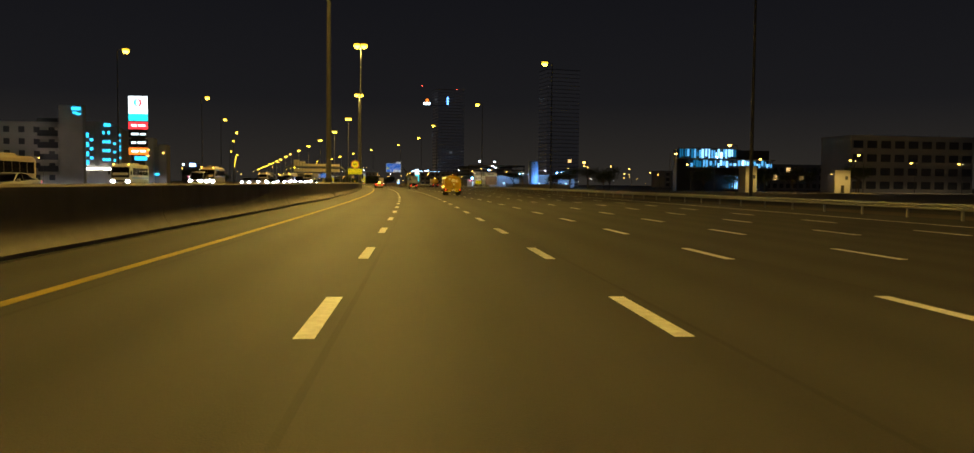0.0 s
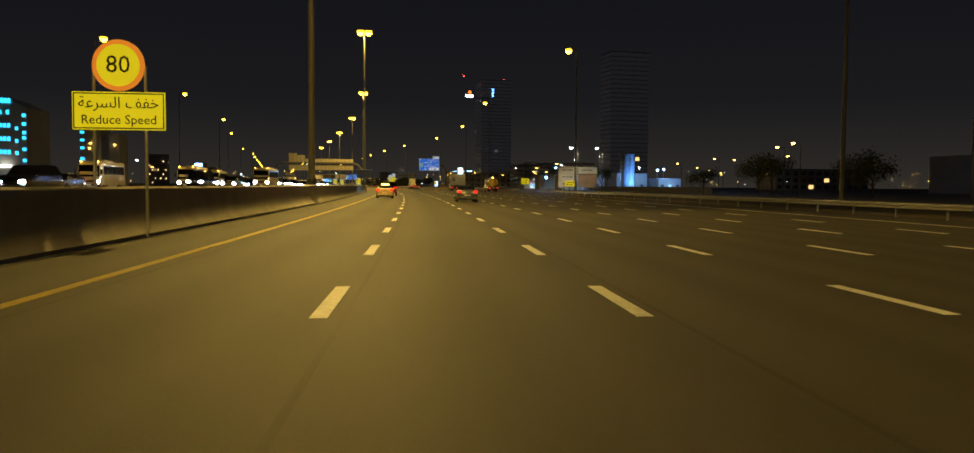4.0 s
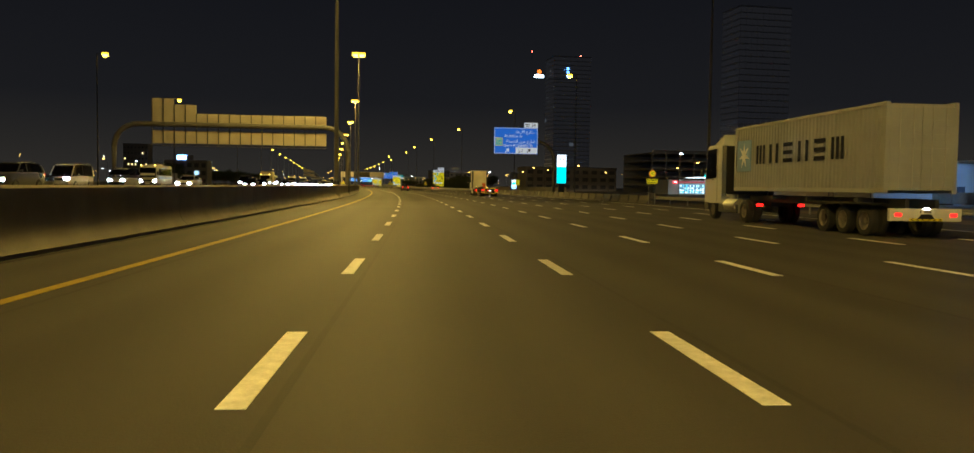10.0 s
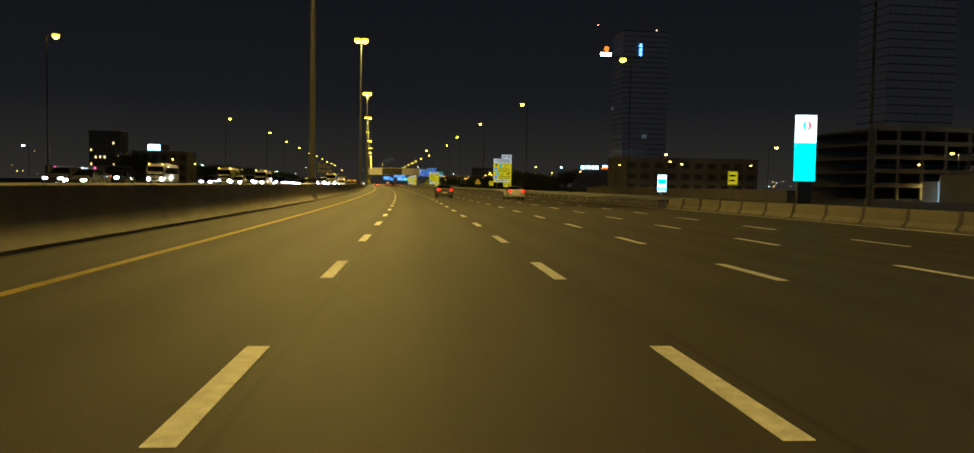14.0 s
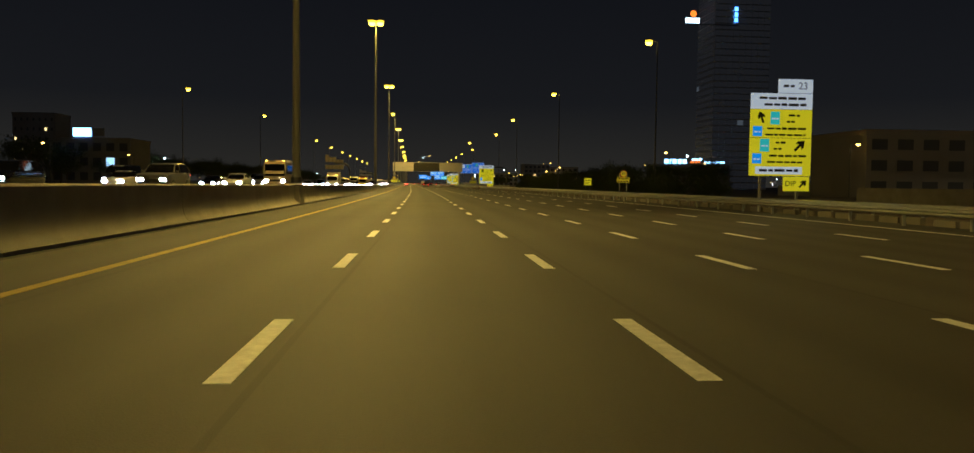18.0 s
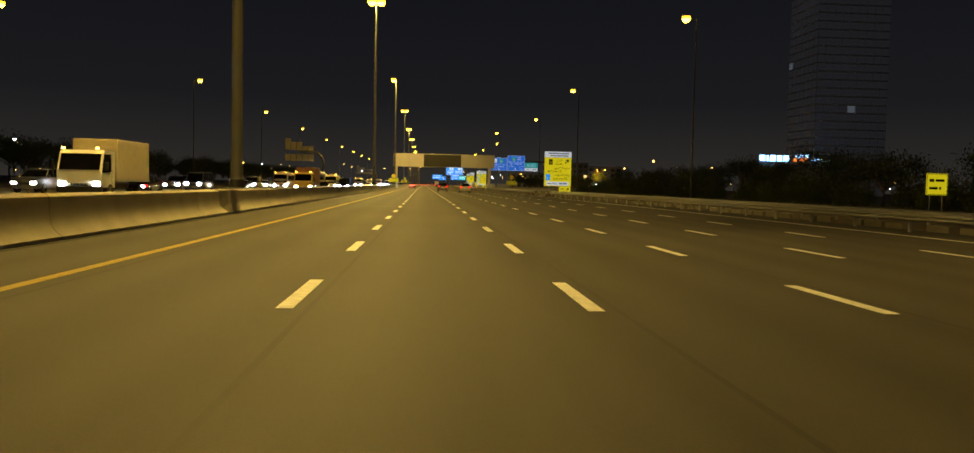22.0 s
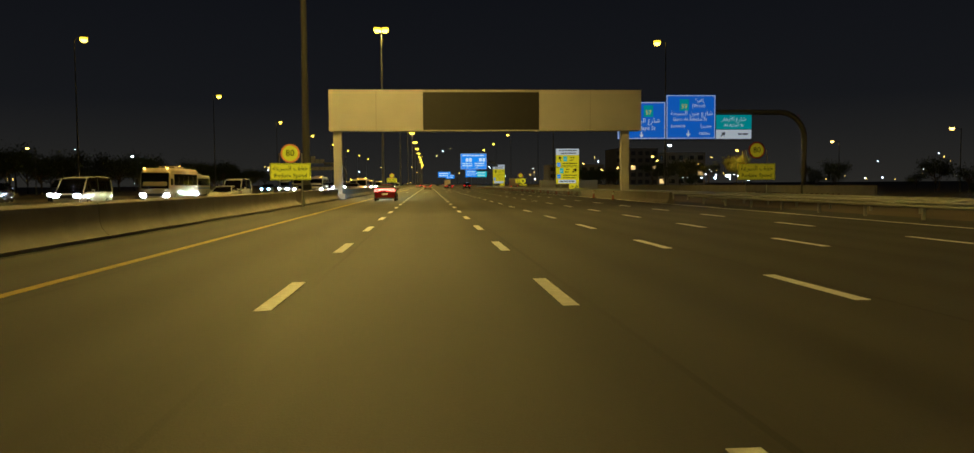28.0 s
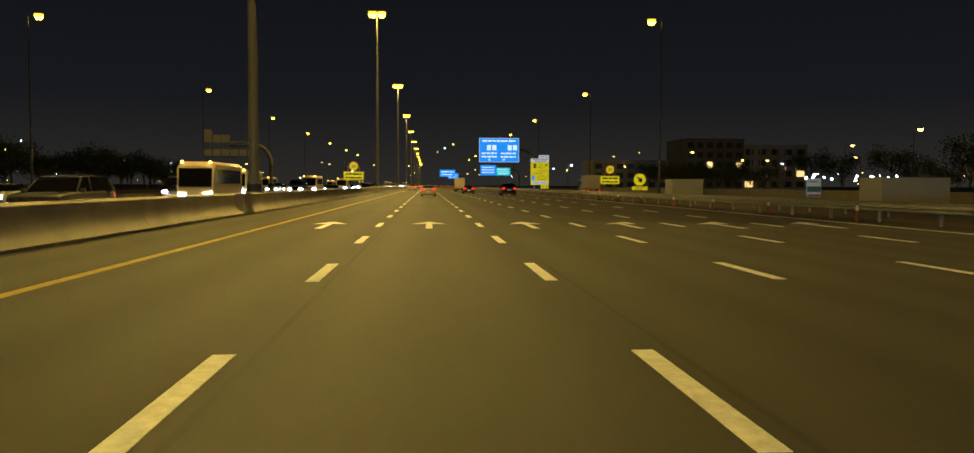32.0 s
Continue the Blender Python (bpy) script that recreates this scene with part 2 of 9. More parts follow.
# ---- mesh building ----
class Geo:
    """A mesh in the making: lists of points and faces."""

    def __init__(self):
        self.v, self.f = [], []

    def add(self, v, f):
        k = len(self.v)
        self.v += [tuple(p) for p in v]
        self.f += [tuple(i + k for i in q) for q in f]
        return self

    def box(self, x0, x1, y0, y1, z0, z1, b=0.0):
        """A box; with b its edges are cut off by b."""
        if b <= 0:
            v = [(x, y, z) for z in (z0, z1) for y in (y0, y1) for x in (x0, x1)]
            return self.add(v, [(0, 2, 3, 1), (4, 5, 7, 6), (0, 1, 5, 4), (2, 6, 7, 3), (0, 4, 6, 2), (1, 3, 7, 5)])
        bm = bmesh.new()
        bmesh.ops.create_cube(bm, size=1)
        for p in bm.verts:
            p.co = ((x0 + x1) / 2 + p.co.x * (x1 - x0), (y0 + y1) / 2 + p.co.y * (y1 - y0), (z0 + z1) / 2 + p.co.z * (z1 - z0))
        bmesh.ops.bevel(bm, geom=bm.edges[:], offset=b, segments=2, affect="EDGES", profile=0.5)
        self.take(bm)
        return self

    def take(self, bm):
        bm.verts.index_update()
        self.add([p.co for p in bm.verts], [[p.index for p in q.verts] for q in bm.faces])
        bm.free()

    def tube(self, p0, p1, r0, r1=None, k=12, caps=True):
        r1 = r0 if r1 is None else r1
        p0, p1 = Vector(p0), Vector(p1)
        q = (p1 - p0).to_track_quat("Z", "Y")
        v = []
        for p, r in ((p0, r0), (p1, r1)):
            v += [p + q @ Vector((r * math.cos(2 * math.pi * i / k), r * math.sin(2 * math.pi * i / k), 0)) for i in range(k)]
        f = [(i, (i + 1) % k, k + (i + 1) % k, k + i) for i in range(k)]
        if caps:
            f += [tuple(range(k - 1, -1, -1)), tuple(range(k, 2 * k))]
        return self.add(v, f)

    def path(self, pts, r, k=10):
        """A bent tube through points."""
        pts = [Vector(p) for p in pts]
        v, f = [], []
        for j, p in enumerate(pts):
            d = (pts[min(j + 1, len(pts) - 1)] - pts[max(j - 1, 0)]).normalized()
            q = d.to_track_quat("Z", "Y")
            rr = r[j] if isinstance(r, (list, tuple)) else r
            v += [p + q @ Vector((rr * math.cos(2 * math.pi * i / k), rr * math.sin(2 * math.pi * i / k), 0)) for i in range(k)]
        for j in range(len(pts) - 1):
            f += [(j * k + i, j * k + (i + 1) % k, (j + 1) * k + (i + 1) % k, (j + 1) * k + i) for i in range(k)]
        f += [tuple(range(k - 1, -1, -1)), tuple(range(len(v) - k, len(v)))]
        return self.add(v, f)

    def lathe(self, prof, axis="X", k=24, at=(0, 0, 0)):
        """A turned body: prof of (radius, along)."""
        v, f = [], []
        for r, a in prof:
            for i in range(k):
                c, s_ = r * math.cos(2 * math.pi * i / k), r * math.sin(2 * math.pi * i / k)
                p = {"X": (a, c, s_), "Y": (c, a, s_), "Z": (c, s_, a)}[axis]
                v.append((p[0] + at[0], p[1] + at[1], p[2] + at[2]))
        for j in range(len(prof) - 1):
            f += [(j * k + i, j * k + (i + 1) % k, (j + 1) * k + (i + 1) % k, (j + 1) * k + i) for i in range(k)]
        return self.add(v, f)

    def loft(self, rings, caps=True, closed=True):
        k = len(rings[0])
        v = [p for r in rings for p in r]
        m = k if closed else k - 1
        f = [(j * k + i, j * k + (i + 1) % k, (j + 1) * k + (i + 1) % k, (j + 1) * k + i) for j in range(len(rings) - 1) for i in range(m)]
        if caps:
            f += [tuple(range(k - 1, -1, -1)), tuple(range(len(v) - k, len(v)))]
        return self.add(v, f)

    def prism(self, outline, x0, x1, plane="YZ"):
        """An outline of 2D points pushed from x0 to x1 across its plane."""
        def at(p, x):
            return (x, p[0], p[1]) if plane == "YZ" else (p[0], x, p[1]) if plane == "XZ" else (p[0], p[1], x)
        return self.loft([[at(p, x0) for p in outline], [at(p, x1) for p in outline]])


def mesh_of(name, geo, material, smooth=False, uv=None):
    me = bpy.data.meshes.new(name)
    me.from_pydata(geo.v, [], geo.f)
    bm = bmesh.new()
    bm.from_mesh(me)
    bmesh.ops.recalc_face_normals(bm, faces=bm.faces)
    bm.to_mesh(me)
    bm.free()
    if smooth:
        me.shade_smooth()
        me.set_sharp_from_angle(angle=radians(38))
    me.materials.append(material)
    return me


def part(name, geo, material, parent, label="", smooth=False):
    """One mesh object under a thing or under a part."""
    ob = new(name, mesh_of(name, geo, material, smooth))
    ob.parent = parent
    if label:
        tagged(ob, label)
    return ob


def shared(name, me, parent, m):
    """A further piece on the same mesh."""
    ob = new(name, me)
    ob.parent = parent
    ob.matrix_local = m
    return ob


def thing(name, label, category, m=None, group="", kind=""):
    ob = new(name)
    if m is not None:
        ob.matrix_world = m
    return tagged(ob, label, category, group, kind)


def structure(name, geo, material, label, category, smooth=False):
    return tagged(new(name, mesh_of(name, geo, material, smooth)), label, category, kind="structure")


def letters(body, size, m, material, parent, name="lettering", align="CENTER", depth=0.004):
    """Words in the built-in font, as a mesh, standing in the x-z plane of m."""
    cu = bpy.data.curves.new(name, "FONT")
    cu.body, cu.size, cu.align_x, cu.align_y, cu.extrude, cu.resolution_u = body, size, align, "CENTER", depth, 2
    tmp = bpy.data.objects.new(name, cu)
    scene.collection.objects.link(tmp)
    dg = bpy.context.evaluated_depsgraph_get()
    me = bpy.data.meshes.new_from_object(tmp.evaluated_get(dg))
    bpy.data.objects.remove(tmp)
    me.materials.clear()
    me.materials.append(material)
    ob = new(name, me)
    ob.parent = parent
    ob.matrix_local = m @ Matrix.Rotation(radians(90), 4, "X")
    return ob


# ---- ground and carriageways ----
RUN = [-60 + 10 * i for i in range(236)]


def ribbon(name, n0, n1, material, label, category, z=0.0, run=None):
    run = run or RUN
    me = bpy.data.meshes.new(name)
    g = Geo()
    for s in run:
        zz = z(s) if callable(z) else z
        g.v += [tuple(spot(s, n0(s) if callable(n0) else n0, zz)), tuple(spot(s, n1(s) if callable(n1) else n1, zz))]
    g.f = [(2 * i, 2 * i + 1, 2 * i + 3, 2 * i + 2) for i in range(len(run) - 1)]
    me.from_pydata(g.v, [], g.f)
    me.materials.append(material)
    uv = me.uv_layers.new(name="UVMap")
    for poly in me.polygons:
        for li, vi in zip(poly.loop_indices, poly.vertices):
            k = vi // 2
            nn = (n0, n1)[vi % 2]
            uv.data[li].uv = ((nn(run[k]) if callable(nn) else nn), run[k])
    return tagged(new(name, me), label, category, kind="structure")


_g = Geo()
_r = 4500
_g.add([(-_r, -_r + 500, -0.08), (_r, -_r + 500, -0.08), (_r, _r + 500, -0.08), (-_r, _r + 500, -0.08)], [(0, 1, 2, 3)])
structure("ground", _g, SAND, "flat sandy ground reaching to the dark horizon", "ground")


def road_edge(s):
    return 26.6 - 5.1 * min(1, max(0, (s - 350) / 130))


def line_edge(s):
    return 21.9 - 3.3 * min(1, max(0, (s - 400) / 120))


def face_n(s):
    return -6.3 - 0.62 * min(1, max(0, (s - 600) / 120))


road = ribbon("road", lambda s: face_n(s) - 0.3, lambda s: road_edge(s), ASPHALT, "dark grey asphalt of a six-lane motorway, polished in the wheel paths", "road")
def rise(s):
    """Height of the oncoming carriageway over this one."""
    return 0.02 + 0.75 * min(1, max(0, (760 - s) / 160)) * (0.5 + 0.5 * min(1, max(0, (s - 60) / 100)))


ribbon("opposite_road", -36.0, lambda s: face_n(s) - 1.6, ASPHALT, "dark grey asphalt of the oncoming carriageway", "road", rise)
ribbon("service_road", 30.5, 38.0, ASPHALT, "narrow asphalt service road beside the motorway", "road", -0.02)
ribbon("far_service_road", -56.0, -46.0, ASPHALT, "asphalt side road beyond the oncoming carriageway", "road", -0.02)


# ---- concrete median ----
def long_form(outline, s0, s1, side, step=10.0):
    """An outline of (n, z) drawn along the road; side gives n of its origin at s."""
    g = Geo()
    k = max(1, int(round((s1 - s0) / step)))
    g.loft([[tuple(spot(s, side(s) + n, z)) for n, z in outline] for s in [s0 + (s1 - s0) * i / k for i in range(k + 1)]])
    return g


def top_z(s):
    return 1.36 - 0.34 * min(1, max(0, (s - 560) / 120))


def barrier_ring(s):
    t = top_z(s)
    a = face_n(s)
    return [tuple(spot(s, a + n, z)) for n, z in ((0.0, 0), (0.0, 0.09), (-0.085, 0.15), (-0.165, 0.23), (-0.235, 0.34), (-0.268, 0.46), (-0.282, 0.60), (-0.288, 0.80), (-0.292, t - 0.05), (-0.35, t), (-1.30, t), (-1.36, t - 0.06), (-1.5, 0.36), (-1.72, 0.1), (-1.72, 0))]


median = thing("median_barrier", "thick grey concrete median barrier with a flared, dusty foot", "barrier", kind="structure")
SEGMENT = 12.0
_s = -60.0
while _s < 2200:
    _len = SEGMENT if _s < 1150 else 60.0
    g = Geo()
    g.loft([barrier_ring(_s + 0.012), barrier_ring(_s + _len / 2), barrier_ring(_s + _len - 0.012)])
    part("barrier_segment", g, CONCRETE, median, "", True)
    _s += _len

FOOT_STRIP = paint("dark_foot_strip", (0.022, 0.020, 0.018), 0.9, var=0.4, scale=0.6, grain=20.0)
# ---- lane markings ----
markings = thing("lane_markings", "worn white dashed lane lines on the asphalt", "lane marking", kind="structure")
PERIOD, DASH, WIDE = 7.997, 2.75, 0.20
_dash = Geo().box(-WIDE / 2, WIDE / 2, -DASH / 2, DASH / 2, 0, 0.006)
_dash_mesh = mesh_of("dash", _dash, LINE_WHITE)
for i in range(-3, 128):
    for nn in (0.0, 3.65):
        shared("dash", _dash_mesh, markings, stand(i * PERIOD, nn, 0.001))
far = Geo()
for i in range(-4, 190):
    s = i * PERIOD
    for nn in ([7.3, 10.95, 14.6] + ([18.25] if s < 430 else []) + ([0.0, 3.65] if i >= 128 else [])):
        far.add([stand(s, nn, 0.001) @ Vector(p) for p in _dash.v], _dash.f)
    for nn in (-12.0, -15.65, -19.3, -22.95, -26.6, -30.2):
        far.add([stand(s, nn, 0.004 + rise(s)) @ Vector(p) for p in _dash.v], _dash.f)
tagged(part("dashes", far, LINE_WHITE, markings), kind="stuff")


def line(name, nfun, w, material, label, s0=-60, s1=1700, z=0.005):
    g = Geo()
    run = [s0 + 10 * i for i in range(int((s1 - s0) / 10) + 1)]
    g.loft([[tuple(spot(s, nfun(s) - w / 2, 0)), tuple(spot(s, nfun(s) + w / 2, 0)), tuple(spot(s, nfun(s) + w / 2, z)), tuple(spot(s, nfun(s) - w / 2, z))] for s in run])
    return structure(name, g, material, label, "dirt" if name == "gutter" else "lane marking")


line("yellow_edge_line", lambda s: -3.8, 0.2, LINE_YELLOW, "solid yellow edge line beside the median shoulder")
# Thin dark strip drawn along the barrier's foot.
line("gutter", lambda s: face_n(s) + 0.11, 0.21, FOOT_STRIP, "dark strip along the foot of the median barrier", z=0.004)
line("white_edge_line", line_edge, 0.18, LINE_WHITE, "solid white line along the outer edge of the road")


# ---- high street lamps ----
def mast(name, s, n, z, heads, r=0.24, foot=0.0, label="tall tapered steel street lamp with glowing sodium lights"):
    m = thing(name, label, "street lamp", stand(s, n), "street lamps along the motorway")
    part("pole", Geo().lathe([(0.02, foot), (r * 1.2, foot), (r * 1.16, foot + 0.5), (r, foot + 0.6), (r * 0.45, z - 0.3), (0.02, z - 0.25)], "Z", 14), STEEL_PAINT, m, "", True)
    part("base_plate", Geo().box(-r * 1.5, r * 1.5, -r * 1.7, r * 1.7, foot, foot + 0.06, 0.01), STEEL_PAINT, m)
    if foot:
        part("base_sleeve", Geo().lathe([(r * 1.2, foot + 0.06), (r * 1.36, foot + 0.065), (r * 1.36, foot + 0.42), (r * 1.17, foot + 0.44)], "Z", 14), DARK_STEEL, m, "dark sleeve round the foot of the pole", True)
    for x in heads:
        d = 1 if x > 0 else -1
        a = part("arm", Geo().path([(0, 0, z - 0.5), (x * 0.3, 0, z - 0.1), (x * 0.8, 0, z)], 0.06, 8), STEEL_PAINT, m, "", True)
        hd = part("lamp_head", Geo().box(x * 0.8 - 0.75, x * 0.8 + 0.75, -0.42, 0.42, z - 0.02, z + 0.2, 0.06), DARK_STEEL, m)
        # Lens is enlarged to its glare's size; the rim imitates the yellow fringe.
        part("lens", Geo().lathe([(0.0, z - 0.98), (0.36, z - 0.92), (0.58, z - 0.68), (0.66, z - 0.40)], "Z", 16, (x * 0.8, 0, 0)), LAMP_GLOW, hd, "glaring pale amber lens", True)
        part("lens_rim", Geo().lathe([(0.665, z - 0.40), (0.70, z - 0.30), (0.72, z - 0.01)], "Z", 16, (x * 0.8, 0, 0)), GLARE_FRINGE, hd, "deep yellow rim that imitates the glare round the lens", True)
    return m


MEDIAN_LAMPS = [-22, 79, 178, 278.5, 384, 485, 589, 689, 788, 887.5, 986, 1085, 1184, 1285, 1386, 1487, 1588, 1690, 1790, 1890, 1990, 2090]
RIGHT_LAMPS = [(-20, 35), (80, 35), (183, 35.5), (281.5, 35), (388, 34.3), (494, 45.5), (590, 50), (691, 46), (783, 44), (885, 44.5), (988, 48), (1082, 40), (1190, 50), (1290, 48), (1390, 48), (1490, 48), (1600, 48), (1710, 48), (1820, 48)]
LEFT_LAMPS = [(-20, -57), (80, -57), (184, -57), (284, -57), (384, -62), (487, -62), (587, -66), (792, -68), (888, -62), (988, -63), (1087, -63), (1192, -63), (1292, -63), (1392, -63), (1492, -63), (1600, -63), (1710, -63)]
for s in MEDIAN_LAMPS:
    n, z = -6.9 if s < 100 else -6.7, 31.6 if s < 1000 else 30.8
    m = mast("street_lamp", s, n, z, (-0.95,) if s == 887.5 else (-0.95, 0.95), 0.26, top_z(s) + 0.06)
    f = face_n(s) - n
    zt = top_z(s)
    part("plinth", Geo().loft([[(-0.5, -1.9 + k, zz), (f - 0.30, -1.9 + k, zz), (f - b, -1.0, zz), (f - b, 1.0, zz), (f - 0.30, 1.9 - k, zz), (-0.5, 1.9 - k, zz)] for zz, b, k in ((0.0, -0.02, 0.0), (0.09, -0.02, 0.0), (0.45, 0.06, 0.06), (zt, 0.10, 0.1), (zt + 0.055, 0.16, 0.2))]), CONCRETE, m, "grey concrete plinth widening the barrier")
    for lean in (-42, 42):
        lamp_light(spot(s, n, z - 0.8), MAST_POWER, lean=lean, heading=way(s), cone=124, blend=1.0)
for s, n in RIGHT_LAMPS:
    mast("street_lamp", s, n + 1.76, 29.8, (-2.2,), 0.2)
    lamp_light(spot(s, n, 29.2), MAST_POWER * 0.06)
for s, n in LEFT_LAMPS:
    mast("street_lamp", s, n - 1.76, 29.8, (2.2,), 0.2)
    lamp_light(spot(s, n, 29.2), MAST_POWER * 0.25)


# ---- sign materials: emission stands in for light reflected by the faces ----
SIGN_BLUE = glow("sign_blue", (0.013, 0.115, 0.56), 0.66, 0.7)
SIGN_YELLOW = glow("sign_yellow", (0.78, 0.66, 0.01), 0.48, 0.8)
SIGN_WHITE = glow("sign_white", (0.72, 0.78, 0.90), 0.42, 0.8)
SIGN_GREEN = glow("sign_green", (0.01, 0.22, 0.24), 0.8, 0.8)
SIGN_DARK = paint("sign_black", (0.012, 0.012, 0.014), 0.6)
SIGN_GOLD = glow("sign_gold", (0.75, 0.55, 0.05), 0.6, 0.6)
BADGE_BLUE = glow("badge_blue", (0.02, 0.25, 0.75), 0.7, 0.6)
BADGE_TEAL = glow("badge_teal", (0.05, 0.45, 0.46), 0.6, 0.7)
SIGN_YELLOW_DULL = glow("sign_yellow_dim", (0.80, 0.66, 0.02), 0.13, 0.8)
PANEL_BACK = paint("sign_back_panel", (0.38, 0.35, 0.29), 0.55, 0.1, var=0.12, scale=0.6)
GANTRY = paint("gantry_paint", (0.40, 0.38, 0.37), 0.6, var=0.08, scale=0.4)
RED = paint("red_plastic", (0.45, 0.03, 0.02), 0.5)
WHITE = paint("white_paint", (0.72, 0.72, 0.70), 0.45, var=0.08)
ORANGE = paint("orange_plastic", (0.70, 0.14, 0.02), 0.5)

# Arabic letters: code of the form that stands alone, and whether the letter joins to the next
JOIN = {"\u0627": (0xFE8D, 0), "\u0623": (0xFE83, 0), "\u0628": (0xFE8F, 1), "\u0629": (0xFE93, 0), "\u062c": (0xFE9D, 1), "\u062d": (0xFEA1, 1),
        "\u062e": (0xFEA5, 1), "\u062f": (0xFEA9, 0), "\u0631": (0xFEAD, 0), "\u0632": (0xFEAF, 0), "\u0633": (0xFEB1, 1), "\u0634": (0xFEB5, 1),
        "\u0639": (0xFEC9, 1), "\u063a": (0xFECD, 1), "\u0641": (0xFED1, 1), "\u0642": (0xFED5, 1), "\u0644": (0xFEDD, 1), "\u0645": (0xFEE1, 1),
        "\u0646": (0xFEE5, 1), "\u0647": (0xFEE9, 1), "\u0648": (0xFEED, 0), "\u064a": (0xFEF1, 1), "\u062a": (0xFE95, 1), "\u0626": (0xFE89, 1)}


def arabic(text):
    """Joined letter forms, in the order in which they stand from left to right."""
    out = []
    for word in text.split(" "):
        w = word.replace("\u0644\u0623", "\u0001").replace("\u0644\u0627", "\u0002")
        shapes, before = [], False
        for i, c in enumerate(w):
            base, joins = {"\u0001": (0xFEF7, 0), "\u0002": (0xFEFB, 0)}.get(c, JOIN.get(c, (ord(c), 0)))
            after = joins and i + 1 < len(w)
            k = (3 if before else 2) if after else (1 if before else 0)
            shapes.append(chr(base + k))
            before = bool(joins)
        out.append("".join(reversed(shapes)))
    return " ".join(reversed(out))


def flat(parent, name, x0, x1, z0, z1, y, material, label="", t=0.05, b=0.012):
    """A plate that faces against the traffic; y is its front."""
    return part(name, Geo().box(x0, x1, y, y + t, z0, z1, b), material, parent, label)


def bars(parent, x0, x1, z, h, y, material, seed, name="lettering_bar"):
    """Writing that cannot be read: plain bars of its size."""
    r = random.Random(seed)
    x = x0
    while x < x1 - h * 0.6:
        w = min(r.uniform(1.2, 3.4) * h, x1 - x)
        part(name, Geo().box(x, x + w, y - 0.004, y, z - h * r.uniform(0.32, 0.42), z + h * r.uniform(0.3, 0.42)), material, parent)
        x += w + h * 0.45


def words(parent, text, x, z, size, y, material, align="CENTER"):
    return letters(text, size, Matrix.Translation((x, y - 0.004, z)), material, parent, "lettering", align)


def arrow(parent, x, z, size, y, material, turn=45):
    a = radians(turn)
    pts = [(-0.09, -0.5), (0.09, -0.5), (0.09, 0.05), (0.3, -0.12), (0.3, 0.14), (0, 0.5), (-0.3, 0.14), (-0.3, -0.12), (-0.09, 0.05)]
    pts = [(x + size * (p * math.cos(a) + q * math.sin(a)), z + size * (-p * math.sin(a) + q * math.cos(a))) for p, q in pts]
    return part("arrow", Geo().prism(pts, y - 0.012, y - 0.004, "XZ"), material, parent)


def rim(parent, x0, x1, z0, z1, y, material=None, w=0.07):
    g = Geo()
    for a in ((x0, x1, z0, z0 + w), (x0, x1, z1 - w, z1), (x0, x0 + w, z0 + w, z1 - w), (x1 - w, x1, z0 + w, z1 - w)):
        g.box(a[0], a[1], y - 0.006, y - 0.001, a[2], a[3])
    return part("sign_border", g, material or SIGN_WHITE, parent)


def circle(parent, name, x, z, r, y, material, label="", t=0.05):
    return part(name, Geo().lathe([(0.0, y), (r * 0.985, y), (r, y + 0.01), (r, y + t), (0.0, y + t)], "Y", 32, (x, 0, z)), material, parent, label, True)


# ---- speed signs ----
def speed_sign(s, n, w, z0, zc, r, lit=True, readable=True):
    h = 0.42 * w
    m = thing("speed_sign", "yellow round 80 sign above a yellow reduce-speed board on posts", "road sign", stand(s, n), "reduce-speed signs")
    # Both face materials glow by themselves; no lamp lights these boards.
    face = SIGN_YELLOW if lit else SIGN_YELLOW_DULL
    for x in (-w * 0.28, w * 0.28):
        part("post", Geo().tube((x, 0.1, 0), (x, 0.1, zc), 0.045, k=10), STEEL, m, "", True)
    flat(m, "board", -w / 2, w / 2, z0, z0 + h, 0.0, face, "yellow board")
    rim(m, -w / 2 + 0.03, w / 2 - 0.03, z0 + 0.03, z0 + h - 0.03, 0.0, SIGN_DARK, 0.03)
    if readable:
        words(m, arabic("\u062e\u0641\u0641 \u0627\u0644\u0633\u0631\u0639\u0629"), 0, z0 + h * 0.70, h * 0.40, 0.0, SIGN_DARK)
        words(m, "Reduce Speed", 0, z0 + h * 0.26, h * 0.34, 0.0, SIGN_DARK)
    else:
        bars(m, -w * 0.4, w * 0.4, z0 + h * 0.7, h * 0.22, 0.0, SIGN_DARK, s)
        bars(m, -w * 0.4, w * 0.4, z0 + h * 0.28, h * 0.22, 0.0, SIGN_DARK, s + 1)
    circle(m, "disc", 0, zc, r, 0.0, RED if not lit else glow("sign_red_orange", (0.75, 0.22, 0.02), 0.6, 0.6), "round red rim")
    circle(m, "disc_face", 0, zc, r * 0.82, -0.01, face, "yellow face")
    words(m, "80", 0, zc, r * 0.95, -0.012, SIGN_DARK)
    return m


speed_sign(139.9, -6.92, 2.4, 2.87, 4.58, 0.68)
speed_sign(881.0, -6.75, 2.55, 1.8, 3.5, 0.6)
speed_sign(1055.0, -8.1, 2.7, 2.1, 3.95, 0.62, True, False)
speed_sign(890.0, 27.7, 3.0, 1.65, 3.95, 0.66, False)
